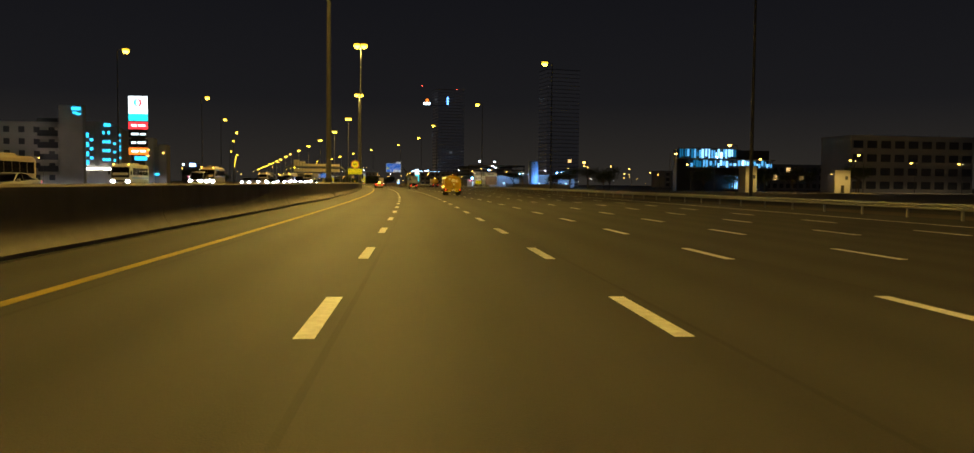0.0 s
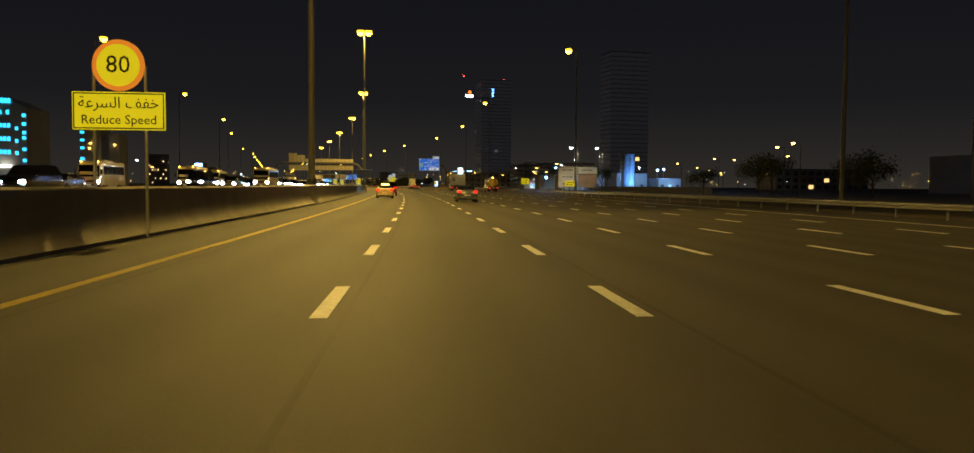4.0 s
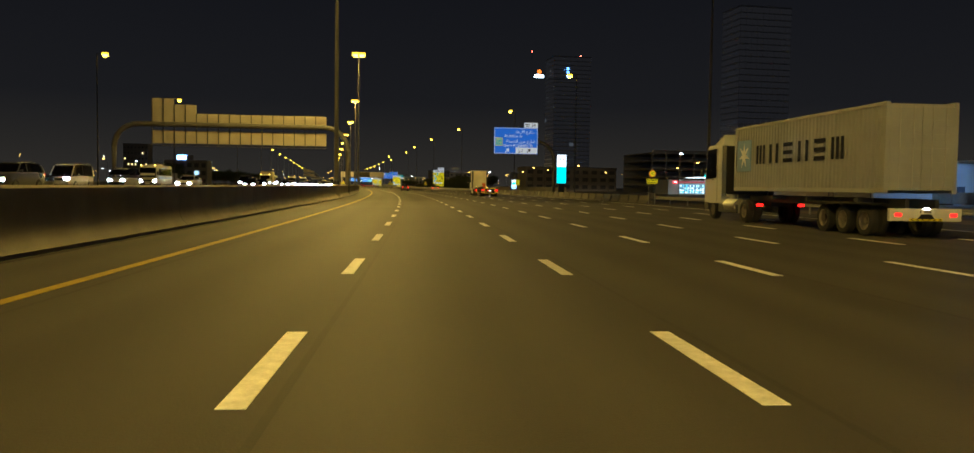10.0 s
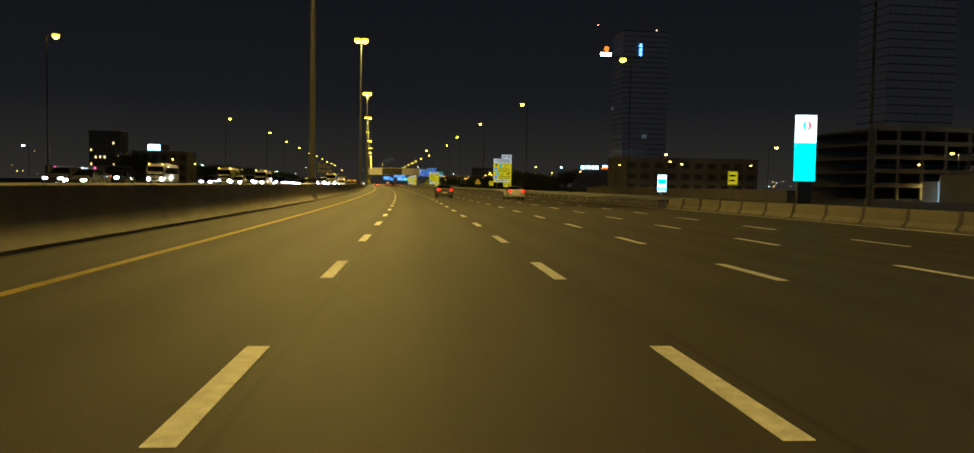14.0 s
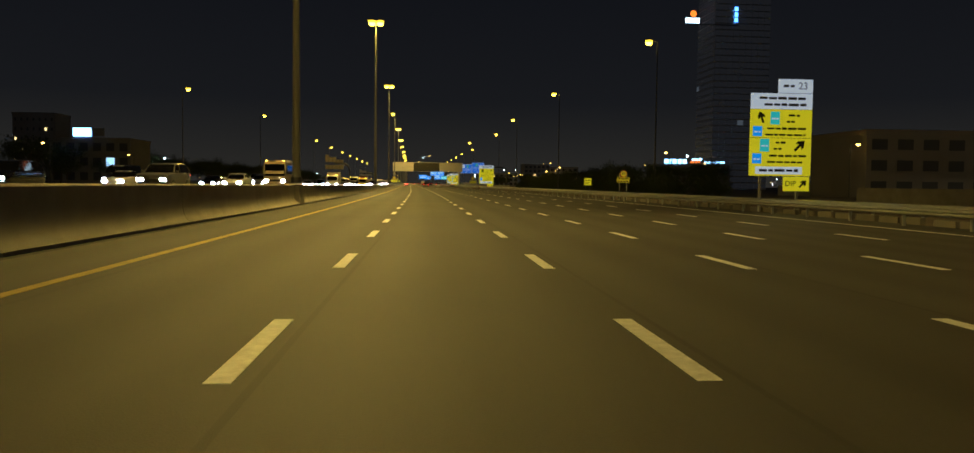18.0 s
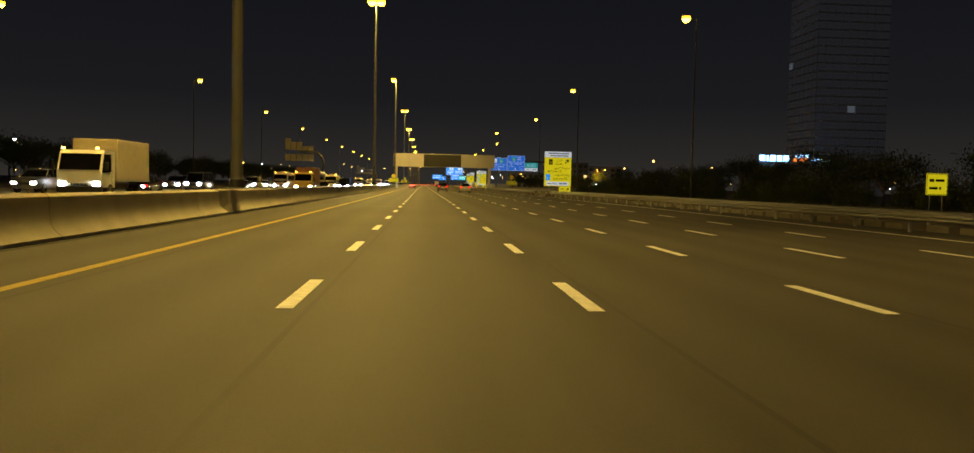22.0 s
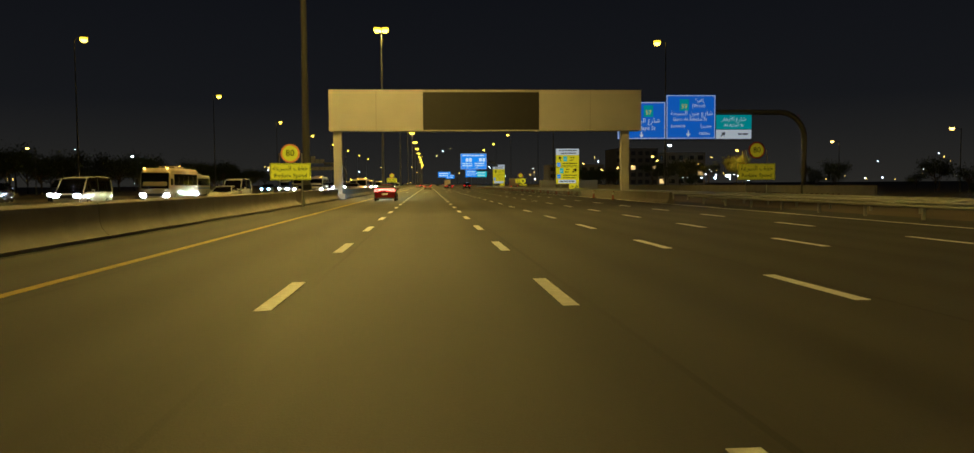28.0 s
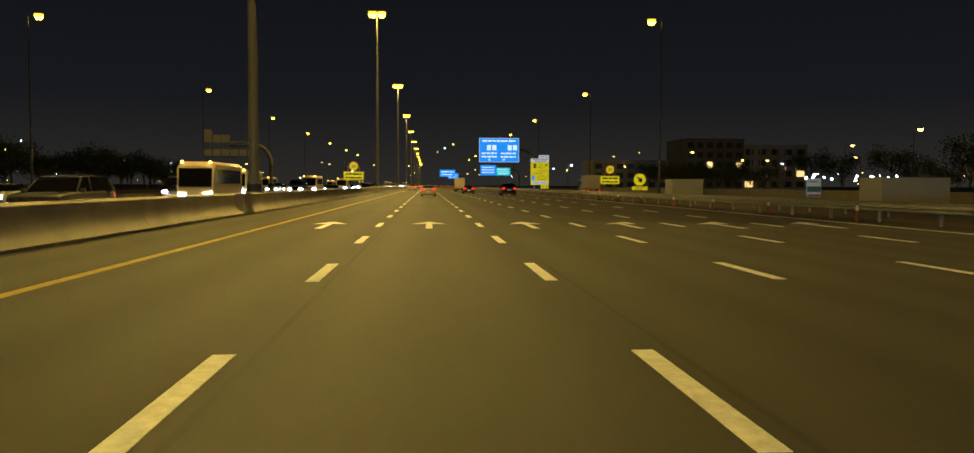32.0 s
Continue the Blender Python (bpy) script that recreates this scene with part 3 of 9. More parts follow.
speed_sign(1066.0, 29.4, 3.0, 1.7, 3.9, 0.65, True, False)
speed_sign(372.5, 24.2, 1.1, 1.94, 2.92, 0.32, True, False)
speed_sign(615.0, 21.4, 1.3, 1.75, 2.64, 0.36, False, False)


# ---- small yellow boards on legs ----
def works_sign(s, n, w, z0, h, round_top=False, label="yellow roadworks board on two legs"):
    m = thing("works_sign", label, "road sign", stand(s, n), "roadworks boards")
    for x in (-w * 0.3, w * 0.3):
        part("leg", Geo().tube((x, 0.08, 0), (x, 0.08, z0 + h), 0.035, k=8), STEEL, m, "", True)
    # The board's colour emits, replacing headlamp light it would throw back.
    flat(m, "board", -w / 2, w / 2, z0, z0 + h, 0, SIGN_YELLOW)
    rim(m, -w / 2 + 0.03, w / 2 - 0.03, z0 + 0.03, z0 + h - 0.03, 0.0, SIGN_DARK, 0.03)
    bars(m, -w * 0.36, w * 0.36, z0 + h * 0.68, h * 0.16, 0, SIGN_DARK, s)
    bars(m, -w * 0.36, w * 0.2, z0 + h * 0.32, h * 0.16, 0, SIGN_DARK, s + 3)
    if round_top:
        circle(m, "disc", 0, z0 + h + w * 0.42, w * 0.38, 0, SIGN_YELLOW)
        arrow(m, 0, z0 + h + w * 0.42, w * 0.45, -0.002, SIGN_DARK, 135)
    return m


works_sign(708, 38.2, 1.6, 1.45, 1.55)
works_sign(279.5, 25.8, 1.65, 1.78, 1.22)
works_sign(281.4, 35.7, 2.35, 1.4, 1.2)
works_sign(1040, 27.0, 1.9, 0.95, 0.45, True)
works_sign(492, 32.2, 1.0, 1.9, 1.3)


# ---- yellow diversion boards ----
def diversion_board(s, n, w, z0, z1, extra_top, variant, z_foot=0.5):
    m = thing("diversion_board", "tall yellow diversion board with a white heading on steel posts", "road sign", stand(s, n), "yellow diversion boards")
    for x in (-w * 0.3, w * 0.3):
        part("post", Geo().box(x - 0.07, x + 0.07, 0.08, 0.24, 0, z1, 0.01), STEEL, m)
    hz = 0.95
    # Yellow and white faces glow in place of light they would return.
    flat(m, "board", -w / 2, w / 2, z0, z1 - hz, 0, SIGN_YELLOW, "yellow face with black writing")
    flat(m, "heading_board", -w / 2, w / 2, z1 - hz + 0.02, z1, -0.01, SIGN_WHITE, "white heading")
    bars(m, -w * 0.36, w * 0.4, z1 - hz * 0.3, 0.2, -0.01, DARK_STEEL, s)
    bars(m, -w * 0.28, w * 0.4, z1 - hz * 0.7, 0.2, -0.01, DARK_STEEL, s + 1)
    H = z1 - hz - z0
    zt = z1 - hz
    if variant == 0:
        flat(m, "badge", -w * 0.34, -w * 0.20, zt - H * 0.25, zt - H * 0.06, -0.02, SIGN_DARK, "", 0.02, 0.0)
        words(m, "57", -w * 0.27, zt - H * 0.17, 0.42, -0.022, SIGN_YELLOW)
        words(m, "(East)", w * 0.03, zt - H * 0.22, 0.46, 0, SIGN_DARK)
        words(m, arabic("\u0634\u0631\u0642"), w * 0.06, zt - H * 0.09, 0.5, 0, SIGN_DARK)
        arrow(m, w * 0.34, zt - H * 0.13, 0.85, 0, SIGN_DARK, 45)
        words(m, arabic("\u0634\u0627\u0631\u0639 \u0627\u0644\u064a\u0644\u0627\u064a\u0633"), w * 0.16, zt - H * 0.36, 0.5, 0, SIGN_DARK)
        words(m, "Al Yalayis St", -w * 0.12, zt - H * 0.48, 0.46, 0, SIGN_DARK)
        flat(m, "badge", -w * 0.44, -w * 0.28, zt - H * 0.80, zt - H * 0.58, -0.02, BADGE_BLUE, "", 0.02, 0.0)
        words(m, "611", -w * 0.36, zt - H * 0.71, 0.3, -0.022, SIGN_WHITE)
        words(m, arabic("\u0634\u0627\u0631\u0639 \u0627\u0644\u0625\u0645\u0627\u0631\u0627\u062a".replace("\u0625", "\u0627")), w * 0.16, zt - H * 0.61, 0.5, 0, SIGN_DARK)
        words(m, "Emirates Rd", w * 0.1, zt - H * 0.74, 0.46, 0, SIGN_DARK)
        flat(m, "plate", -w * 0.42, w * 0.42, z0 + 0.12, z0 + H * 0.16, -0.02, SIGN_WHITE, "", 0.02, 0.0)
        words(m, "Next Right", -w * 0.2, z0 + 0.06 + H * 0.08, 0.34, -0.022, SIGN_DARK)
        bars(m, w * 0.06, w * 0.38, z0 + 0.06 + H * 0.08, 0.2, -0.022, SIGN_DARK, 5)
    else:
        for k in range(4):
            zz = zt - H * (0.13, 0.33, 0.54, 0.74)[k]
            xb = (-0.10, -0.38, -0.26, -0.38)[k] * w
            hb = 0.38 if k % 2 == 0 else 0.30
            flat(m, "badge", xb - 0.28, xb + 0.28, zz - hb, zz + hb, -0.02, BADGE_TEAL if k % 2 == 0 else BADGE_BLUE, "", 0.02, 0.0)
            bars(m, xb - 0.2, xb + 0.2, zz - 0.04, 0.12, -0.022, SIGN_WHITE, k + s + 30)
            x0, x1 = ((0.12, 0.30), (-0.22, 0.44), (-0.08, 0.08), (-0.18, 0.42))[k]
            bars(m, w * x0, w * x1, zz + 0.17, 0.17, 0, SIGN_DARK, k + s)
            bars(m, w * (x0 - 0.03), w * (x1 - 0.04), zz - 0.20, 0.15, 0, SIGN_DARK, k + s + 9)
        arrow(m, -w * 0.32, zt - H * 0.12, 0.72, 0, SIGN_DARK, -20)
        arrow(m, w * 0.31, zt - H * 0.54, 0.85, 0, SIGN_DARK, 45)
        part("panel_joint", Geo().box(-w / 2, w / 2, -0.004, -0.001, zt - H * 0.43, zt - H * 0.425), SIGN_DARK, m)
        flat(m, "plate", -w * 0.4, w * 0.36, z0 + 0.1, z0 + H * 0.14, -0.02, SIGN_WHITE, "", 0.02, 0.0)
        bars(m, -w * 0.34, w * 0.3, z0 + 0.05 + H * 0.07, 0.2, -0.022, SIGN_DARK, 8 + s)
    if extra_top:
        flat(m, "number_plate_board", -w * 0.06, w / 2, z1 + 0.03, z1 + 0.85, -0.01, SIGN_WHITE, "small white plate")
        bars(m, w * 0.02, w * 0.2, z1 + 0.45, 0.2, -0.01, DARK_STEEL, 3)
        words(m, "23", w * 0.34, z1 + 0.44, 0.6, -0.01, SIGN_DARK)
    flat(m, "lower_plate", w * 0.06, w / 2 - 0.05, z0 - 0.9, z0 - 0.04, 0, SIGN_YELLOW, "small yellow plate with an arrow")
    words(m, "DIP", w * 0.18, z0 - 0.46, 0.45, 0, SIGN_DARK)
    arrow(m, w * 0.38, z0 - 0.46, 0.6, 0, SIGN_DARK, 45)
    return m


diversion_board(583.0, 22.65, 3.8, 2.15, 7.05, True, 1)
diversion_board(782.0, 23.2, 4.4, 1.55, 7.15, False, 0)
diversion_board(947.0, 22.7, 3.45, 1.4, 6.6, False, 2)
diversion_board(1146.0, 30.0, 4.6, 1.6, 8.2, True, 0)


# ---- overhead signs on bent pipe posts ----
def bent_post(m, x_leg, x_end, z_top, r=0.3, bend=3.0, y=0.5, name="post"):
    """A pipe that rises and bends over to one side."""
    d = 1 if x_end > x_leg else -1
    pts = [(x_leg, y, 0), (x_leg, y, z_top - bend)]
    for i in range(1, 9):
        a = math.pi / 2 * i / 8
        pts.append((x_leg + d * bend * (1 - math.cos(a)), y, z_top - bend + bend * math.sin(a)))
    pts.append((x_end, y, z_top))
    p = part(name, Geo().path(pts, r, 14), STEEL_PAINT, m, "grey pipe", True)
    part("base_plate", Geo().box(x_leg - 0.5, x_leg + 0.5, y - 0.5, y + 0.5, 0, 0.08, 0.02), STEEL, m)
    return p


def lamp_rail(m, x0, x1, z):
    part("lamp_rail", Geo().box(x0, x1, -0.9, -0.82, z - 0.06, z + 0.02), DARK_STEEL, m)
    x = x0 + 0.8
    while x < x1:
        part("rail_arm", Geo().box(x - 0.03, x + 0.03, -0.85, 0.1, z, z + 0.05), DARK_STEEL, m)
        part("sign_lamp", Geo().box(x - 0.22, x + 0.22, -0.98, -0.8, z - 0.02, z + 0.1, 0.02), DARK_STEEL, m)
        x += 1.9


ex = thing("exit_sign", "blue overhead exit sign with white writing on a bent pipe", "road sign", stand(439.1, 21.7))
bent_post(ex, 7.0, -3.0, 9.6, 0.32, 3.2)
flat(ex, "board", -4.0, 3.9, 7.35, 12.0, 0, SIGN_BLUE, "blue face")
rim(ex, -3.95, 3.85, 7.4, 11.95, 0)
words(ex, arabic("\u0634\u0627\u0631\u0639 \u0627\u0644\u0623\u0632\u0647\u0627\u0631"), 1.5, 11.25, 0.760, 0, SIGN_WHITE)
words(ex, "Al Azhar St", -2.2, 10.5, 0.72, 0, SIGN_WHITE, "LEFT")
words(ex, arabic("\u0634\u0627\u0631\u0639 \u062c\u0631\u0646 \u0627\u0644\u0633\u0628\u062e\u0629"), 0.8, 9.6, 0.760, 0, SIGN_WHITE)
words(ex, "Garn Al Sabkha St", -2.3, 8.82, 0.72, 0, SIGN_WHITE, "LEFT")
flat(ex, "badge", -3.75, -2.5, 8.75, 10.2, -0.02, SIGN_GREEN, "", 0.02, 0.0)
rim(ex, -3.75, -2.5, 8.75, 10.2, -0.022, SIGN_GOLD, 0.08)
words(ex, "59", -3.12, 9.2, 0.75, -0.022, SIGN_GOLD)
bars(ex, -3.55, -2.7, 9.85, 0.2, -0.022, SIGN_GOLD, 4)
arrow(ex, -1.6, 7.95, 1.0, 0, SIGN_WHITE, 45)
flat(ex, "exit_plate", -0.1, 3.85, 7.4, 8.5, -0.02, SIGN_WHITE, "white plate", 0.02, 0.0)
words(ex, "EXIT", 0.8, 7.72, 0.42, -0.022, SIGN_DARK)
words(ex, arabic("\u0645\u062e\u0631\u062c"), 0.8, 8.15, 0.400, -0.022, SIGN_DARK)
arrow(ex, 2.3, 7.95, 0.95, -0.02, SIGN_DARK, 45)
flat(ex, "exit_number_plate", 1.4, 3.9, 12.04, 12.95, 0, SIGN_WHITE, "white plate")
words(ex, "24", 3.1, 12.5, 0.8, 0, SIGN_DARK)
bars(ex, 1.55, 2.5, 12.62, 0.22, 0, SIGN_DARK, 6)
bars(ex, 1.7, 2.4, 12.3, 0.16, 0, SIGN_DARK, 7)
lamp_rail(ex, -3.9, 3.8, 7.15)

g2 = thing("direction_sign", "two blue boards and a green one on a bent pipe", "road sign", stand(920.0, 33.0))
bent_post(g2, 13.2, -9.0, 9.6, 0.32, 3.0)
flat(g2, "board", -9.2, -3.6, 6.5, 10.75, 0, SIGN_BLUE, "blue face")
rim(g2, -9.15, -3.65, 6.55, 10.7, 0)
flat(g2, "board", -3.5, 2.3, 6.5, 11.55, 0, SIGN_BLUE, "blue face")
rim(g2, -3.45, 2.25, 6.55, 11.5, 0)
flat(g2, "board", 2.4, 6.6, 7.6, 9.25, 0, SIGN_GREEN, "green face")
flat(g2, "exit_plate", 2.4, 6.6, 6.5, 7.55, 0, SIGN_WHITE, "white plate")
for xb, num in ((-7.6, "E"), (-5.6, "57"), (-1.4, "59")):
    zb = 9.6 if xb < -3.5 else 10.3
    flat(g2, "badge", xb - 0.55, xb + 0.55, zb - 0.55, zb + 0.75, -0.02, SIGN_WHITE if num == "E" else SIGN_GREEN, "", 0.02, 0.0)
    words(g2, num, xb, zb - 0.1, 0.7, -0.022, SIGN_DARK if num == "E" else SIGN_GOLD)
words(g2, arabic("\u0634\u0627\u0631\u0639 \u0627\u0644\u064a\u0644\u0627\u064a\u0633"), -6.2, 8.6, 0.75, 0, SIGN_WHITE)
words(g2, "Al Yalayis St", -6.3, 7.75, 0.62, 0, SIGN_WHITE)
words(g2, "(West)", 0.3, 10.3, 0.55, 0, SIGN_WHITE)
words(g2, arabic("(\u063a\u0631\u0628)"), 0.4, 10.95, 0.55, 0, SIGN_WHITE)
words(g2, arabic("\u0634\u0627\u0631\u0639 \u062c\u0631\u0646 \u0627\u0644\u0633\u0628\u062e\u0629"), -0.5, 9.45, 0.72, 0, SIGN_WHITE)
words(g2, "Garn Al Sabkha St", -0.7, 8.75, 0.55, 0, SIGN_WHITE)
words(g2, "Jumeira", -2.1, 8.0, 0.55, 0, SIGN_WHITE)
words(g2, arabic("\u062c\u0645\u064a\u0631\u0627"), 1.2, 8.0, 0.62, 0, SIGN_WHITE)
words(g2, "1000m", 1.0, 7.1, 0.5, 0, SIGN_WHITE)
words(g2, arabic("\u0634\u0627\u0631\u0639 \u0627\u0644\u0623\u0632\u0647\u0627\u0631"), 4.5, 8.75, 0.62, 0, SIGN_WHITE)
words(g2, "Al Azhar St", 4.5, 8.05, 0.5, 0, SIGN_WHITE)
arrow(g2, -6.4, 7.0, 0.7, 0, SIGN_WHITE, 180)
arrow(g2, -0.9, 7.1, 0.75, 0, SIGN_WHITE, 180)
arrow(g2, 3.2, 7.02, 0.7, 0, SIGN_DARK, 45)
bars(g2, 5.0, 6.3, 7.05, 0.25, 0, SIGN_DARK, 3)
lamp_rail(g2, -9.1, 6.5, 6.3)

# Stronger emission brightens the far boards, replacing light they reflect.
GLOW_BLUE = glow("glow_sign_blue", (0.015, 0.23, 0.80), 0.95, 0.7)
GLOW_WHITE = glow("glow_sign_white", (0.75, 0.88, 1.0), 0.9, 0.8)
GLOW_GREEN = glow("glow_sign_green", (0.01, 0.42, 0.50), 0.95, 0.8)
g3 = thing("direction_sign", "large blue overhead sign with white writing on a pipe post", "road sign", stand(1155.0, 20.6))
bent_post(g3, 9.2, -4.5, 10.6, 0.34, 3.2)
flat(g3, "board", -5.3, 5.2, 7.45, 13.8, 0, GLOW_BLUE, "blue face")
rim(g3, -5.25, 5.15, 7.5, 13.75, 0, None, 0.12)
for k in range(4):
    flat(g3, "badge", -3.2 + (k % 2) * 1.4 + (k // 2) * 5.4, -2.2 + (k % 2) * 1.4 + (k // 2) * 5.4, 10.6, 11.9, -0.02, GLOW_WHITE, "", 0.02, 0.0)
    bars(g3, -4.6 + (k % 2) * 5.0, -0.7 + (k % 2) * 5.0, 9.8 - 0.9 * (k // 2), 0.5, 0, GLOW_WHITE, 40 + k)
bars(g3, -4.4, 4.6, 13.0, 0.55, 0, GLOW_WHITE, 50)
arrow(g3, -2.6, 8.15, 0.8, 0, GLOW_WHITE, 180)
arrow(g3, 1.2, 8.15, 0.8, 0, GLOW_WHITE, 45)
g4 = thing("direction_sign", "distant blue and green overhead boards on a pipe post", "road sign", stand(1230.0, 26.0))
bent_post(g4, 8.5, -4.5, 7.0, 0.3, 2.5)
flat(g4, "board", -5.3, 0.2, 4.95, 8.6, 0, GLOW_BLUE, "blue face")
flat(g4, "board", 0.3, 5.3, 4.95, 7.7, 0, GLOW_GREEN, "green face")
for k in range(3):
    bars(g4, -4.8, -0.4, 7.8 - 0.9 * k, 0.4, 0, GLOW_WHITE, 60 + k)
    bars(g4, 0.8, 4.8, 7.1 - 0.75 * k, 0.35, 0, GLOW_WHITE, 70 + k)
for s, n, w in ((1420, 14, 9), (1560, 22, 8)):
    gq = thing("direction_sign", "small far-off blue overhead sign on a pipe post", "road sign", stand(s, n))
    bent_post(gq, w / 2 + 4, -2, 8.6, 0.3, 2.5)
    flat(gq, "board", -w / 2, w / 2, 6.5, 10.5, 0, GLOW_BLUE, "blue face")
    bars(gq, -w * 0.4, w * 0.4, 9.3, 0.6, 0, GLOW_WHITE, s)
    bars(gq, -w * 0.4, w * 0.3, 7.7, 0.6, 0, GLOW_WHITE, s + 1)

# ---- message gantry over the road ----
vms = thing("message_gantry", "beige sign gantry across the road with a dark switched-off display", "sign gantry", stand(912.0, 8.2))
X0, X1, Z0, Z1 = -16.2, 16.2, 6.95, 11.1
for xa, xb, nm in ((X0, -6.62, "cladding"), (5.45, X1, "cladding")):
    part(nm, Geo().box(xa, xb, 0, 1.5, Z0, Z1, 0.03), GANTRY, vms, "beige metal cladding")
part("display", Geo().box(-6.6, 5.43, 0.12, 1.5, Z0 + 0.1, Z1 - 0.15, 0.02), paint("display_black", (0.016, 0.014, 0.011), 0.35, var=0.2), vms, "dark switched-off display")
g = Geo()
for a in ((-6.62, 5.45, Z1 - 0.15, Z1), (-6.62, 5.45, Z0, Z0 + 0.1)):
    g.box(a[0], a[1], 0.02, 1.5, a[2], a[3])
part("display_frame", g, GANTRY, vms)
g = Geo()
for i in range(1, 9):
    g.box(-6.6 + 12.03 * i / 9 - 0.012, -6.6 + 12.03 * i / 9 + 0.012, 0.11, 0.121, Z0 + 0.1, Z1 - 0.15)
for i in range(1, 4):
    g.box(-6.6, 5.43, 0.108, 0.119, Z0 + 0.1 + 3.9 * i / 4 - 0.012, Z0 + 0.1 + 3.9 * i / 4 + 0.012)
part("display_joints", g, BLACK, vms)
for x in (-11.4, 10.8):
    part("panel_joint", Geo().box(x - 0.01, x + 0.01, -0.002, 0.02, Z0, Z1), DARK_STEEL, vms)
part("cap_rail", Geo().box(X0, X1, -0.03, 1.53, Z1 - 0.001, Z1 + 0.07), GANTRY, vms)
for x in (-15.4, 14.6):
    part("leg", Geo().box(x - 0.42, x + 0.42, 0.35, 1.15, 0, Z0, 0.04), GANTRY, vms, "beige square leg")
    part("leg_footing", Geo().box(x - 0.75, x + 0.75, -0.2, 1.7, 0, 0.55, 0.05), CONCRETE, vms, "concrete footing")

# ---- sign gantries of the oncoming carriageway, seen from behind ----
def back_gantry(s, n0, n1, z0, z1, leg_n, steps, far_leg=True):
    mid = (n0 + n1) / 2
    m = thing("sign_back", "backs of overhead signs, pale ribbed panels on a bent grey pipe", "road sign", stand(s, mid), "signs of the oncoming carriageway")
    zc = z0 + (z1 - z0) * 0.42
    bent_post(m, leg_n - mid, 0, zc, 0.33, 3.0, 0.3)
    if far_leg:
        bent_post(m, n0 - 4.6 - mid, 0, zc, 0.33, 3.0, 0.3)
    k = steps
    w = (n1 - n0) / k
    for i in range(k):
        x0 = n0 - mid + w * i
        top = (z1 if i < 2 else z1 - 0.75 if i < 4 else z1 - 1.9) if k > 10 else (z1 if i < 1 else z1 - 0.9 if i < 3 else z1 - 1.9)
        part("upper_panel", Geo().box(x0 + 0.02, x0 + w - 0.02, 0.75, 0.85, zc + 0.35, top, 0.01), PANEL_BACK, m)
        part("lower_panel", Geo().box(x0 + 0.02, x0 + w - 0.02, 0.75, 0.85, z0, zc - 0.75, 0.01), PANEL_BACK, m)
        part("rib", Geo().box(x0 - 0.05, x0 + 0.05, 0.6, 0.75, z0 - 0.3, top), DARK_STEEL, m)
        g = Geo()
        for j in range(5):
            zz = zc + 0.5 + j * (top - zc - 0.7) / 5
            g.box(x0 + 0.05, x0 + w - 0.05, 0.72, 0.75, zz, zz + 0.06)
            zz = z0 + 0.1 + j * (zc - 0.95 - z0) / 5
            g.box(x0 + 0.05, x0 + w - 0.05, 0.72, 0.75, zz, zz + 0.05)
        tagged(part("ribbing", g, PANEL_BACK, m), kind="stuff")
    part("walkway", Geo().box(n0 - mid, n1 - mid, 0.2, 0.75, z0 - 0.35, z0 - 0.28), DARK_STEEL, m)
    return m


back_gantry(405.5, -31.7, -9.5, 6.5, 12.3, -6.7, 16, True)
back_gantry(861.0, -33.7, -26.5, 6.7, 12.4, -24.0, 5, False)
back_gantry(1076.0, -33.6, -25.4, 6.0, 10.2, -23.0, 6, False)
_board = thing("notice_board", "dark sheeted board strapped to a lamp mast over the median", "road sign", stand(277.9, -6.65))
part("board", Geo().box(-1.55, 1.55, -0.06, 0.0, 2.78, 4.38, 0.02), paint("dark_sheeting", (0.03, 0.03, 0.045), 0.55, var=0.5, scale=1.2), _board, "dark wrinkled sheeting")
for z in (3.1, 4.05):
    part("bracket", Geo().box(-1.4, 1.4, 0.0, 0.06, z - 0.05, z + 0.05), DARK_STEEL, _board)
part("top_rail", Geo().box(-1.58, 1.58, -0.08, 0.02, 4.385, 4.43, 0.01), STEEL, _board)
for x in (-0.7, 0.3):
    part("stay", Geo().box(x - 0.05, x + 0.05, 0.061, 0.55, 3.5, 3.6), DARK_STEEL, _board)

# ---- guard rails and concrete blocks along the outer edge ----
def rail_n(s):
    return road_edge(s) - 1.2


W_BEAM = [(0.0, 0.45), (0.09, 0.50), (0.09, 0.55), (0.0, 0.60), (0.09, 0.65), (0.09, 0.70), (0.0, 0.76), (-0.03, 0.76), (0.06, 0.70), (0.06, 0.65), (-0.03, 0.60), (0.06, 0.55), (0.06, 0.50), (-0.03, 0.45)]
_post = mesh_of("rail_post", Geo().box(-0.05, 0.05, -0.06, 0.06, 0, 0.74, 0.008), STEEL)


def guard_rail(s0, s1, off, label="weathered steel guard rail on posts along the road edge"):
    r = thing("guard_rail", label, "guard rail", kind="structure")
    s = s0
    while s < s1:
        e = min(s + 24.0, s1)
        part("beam", long_form([(-n, z) for n, z in W_BEAM], s, e + 0.1, lambda q: rail_n(q) + off, 8.0), STEEL, r)
        s = e
    s = s0 + 1
    while s < min(s1, 1060):
        shared("rail_post", _post, r, stand(s, rail_n(s) + off + 0.16))
        s += 4.0
    return r


guard_rail(-40, 372, 0.0)
guard_rail(478, 771.5, 0.0)
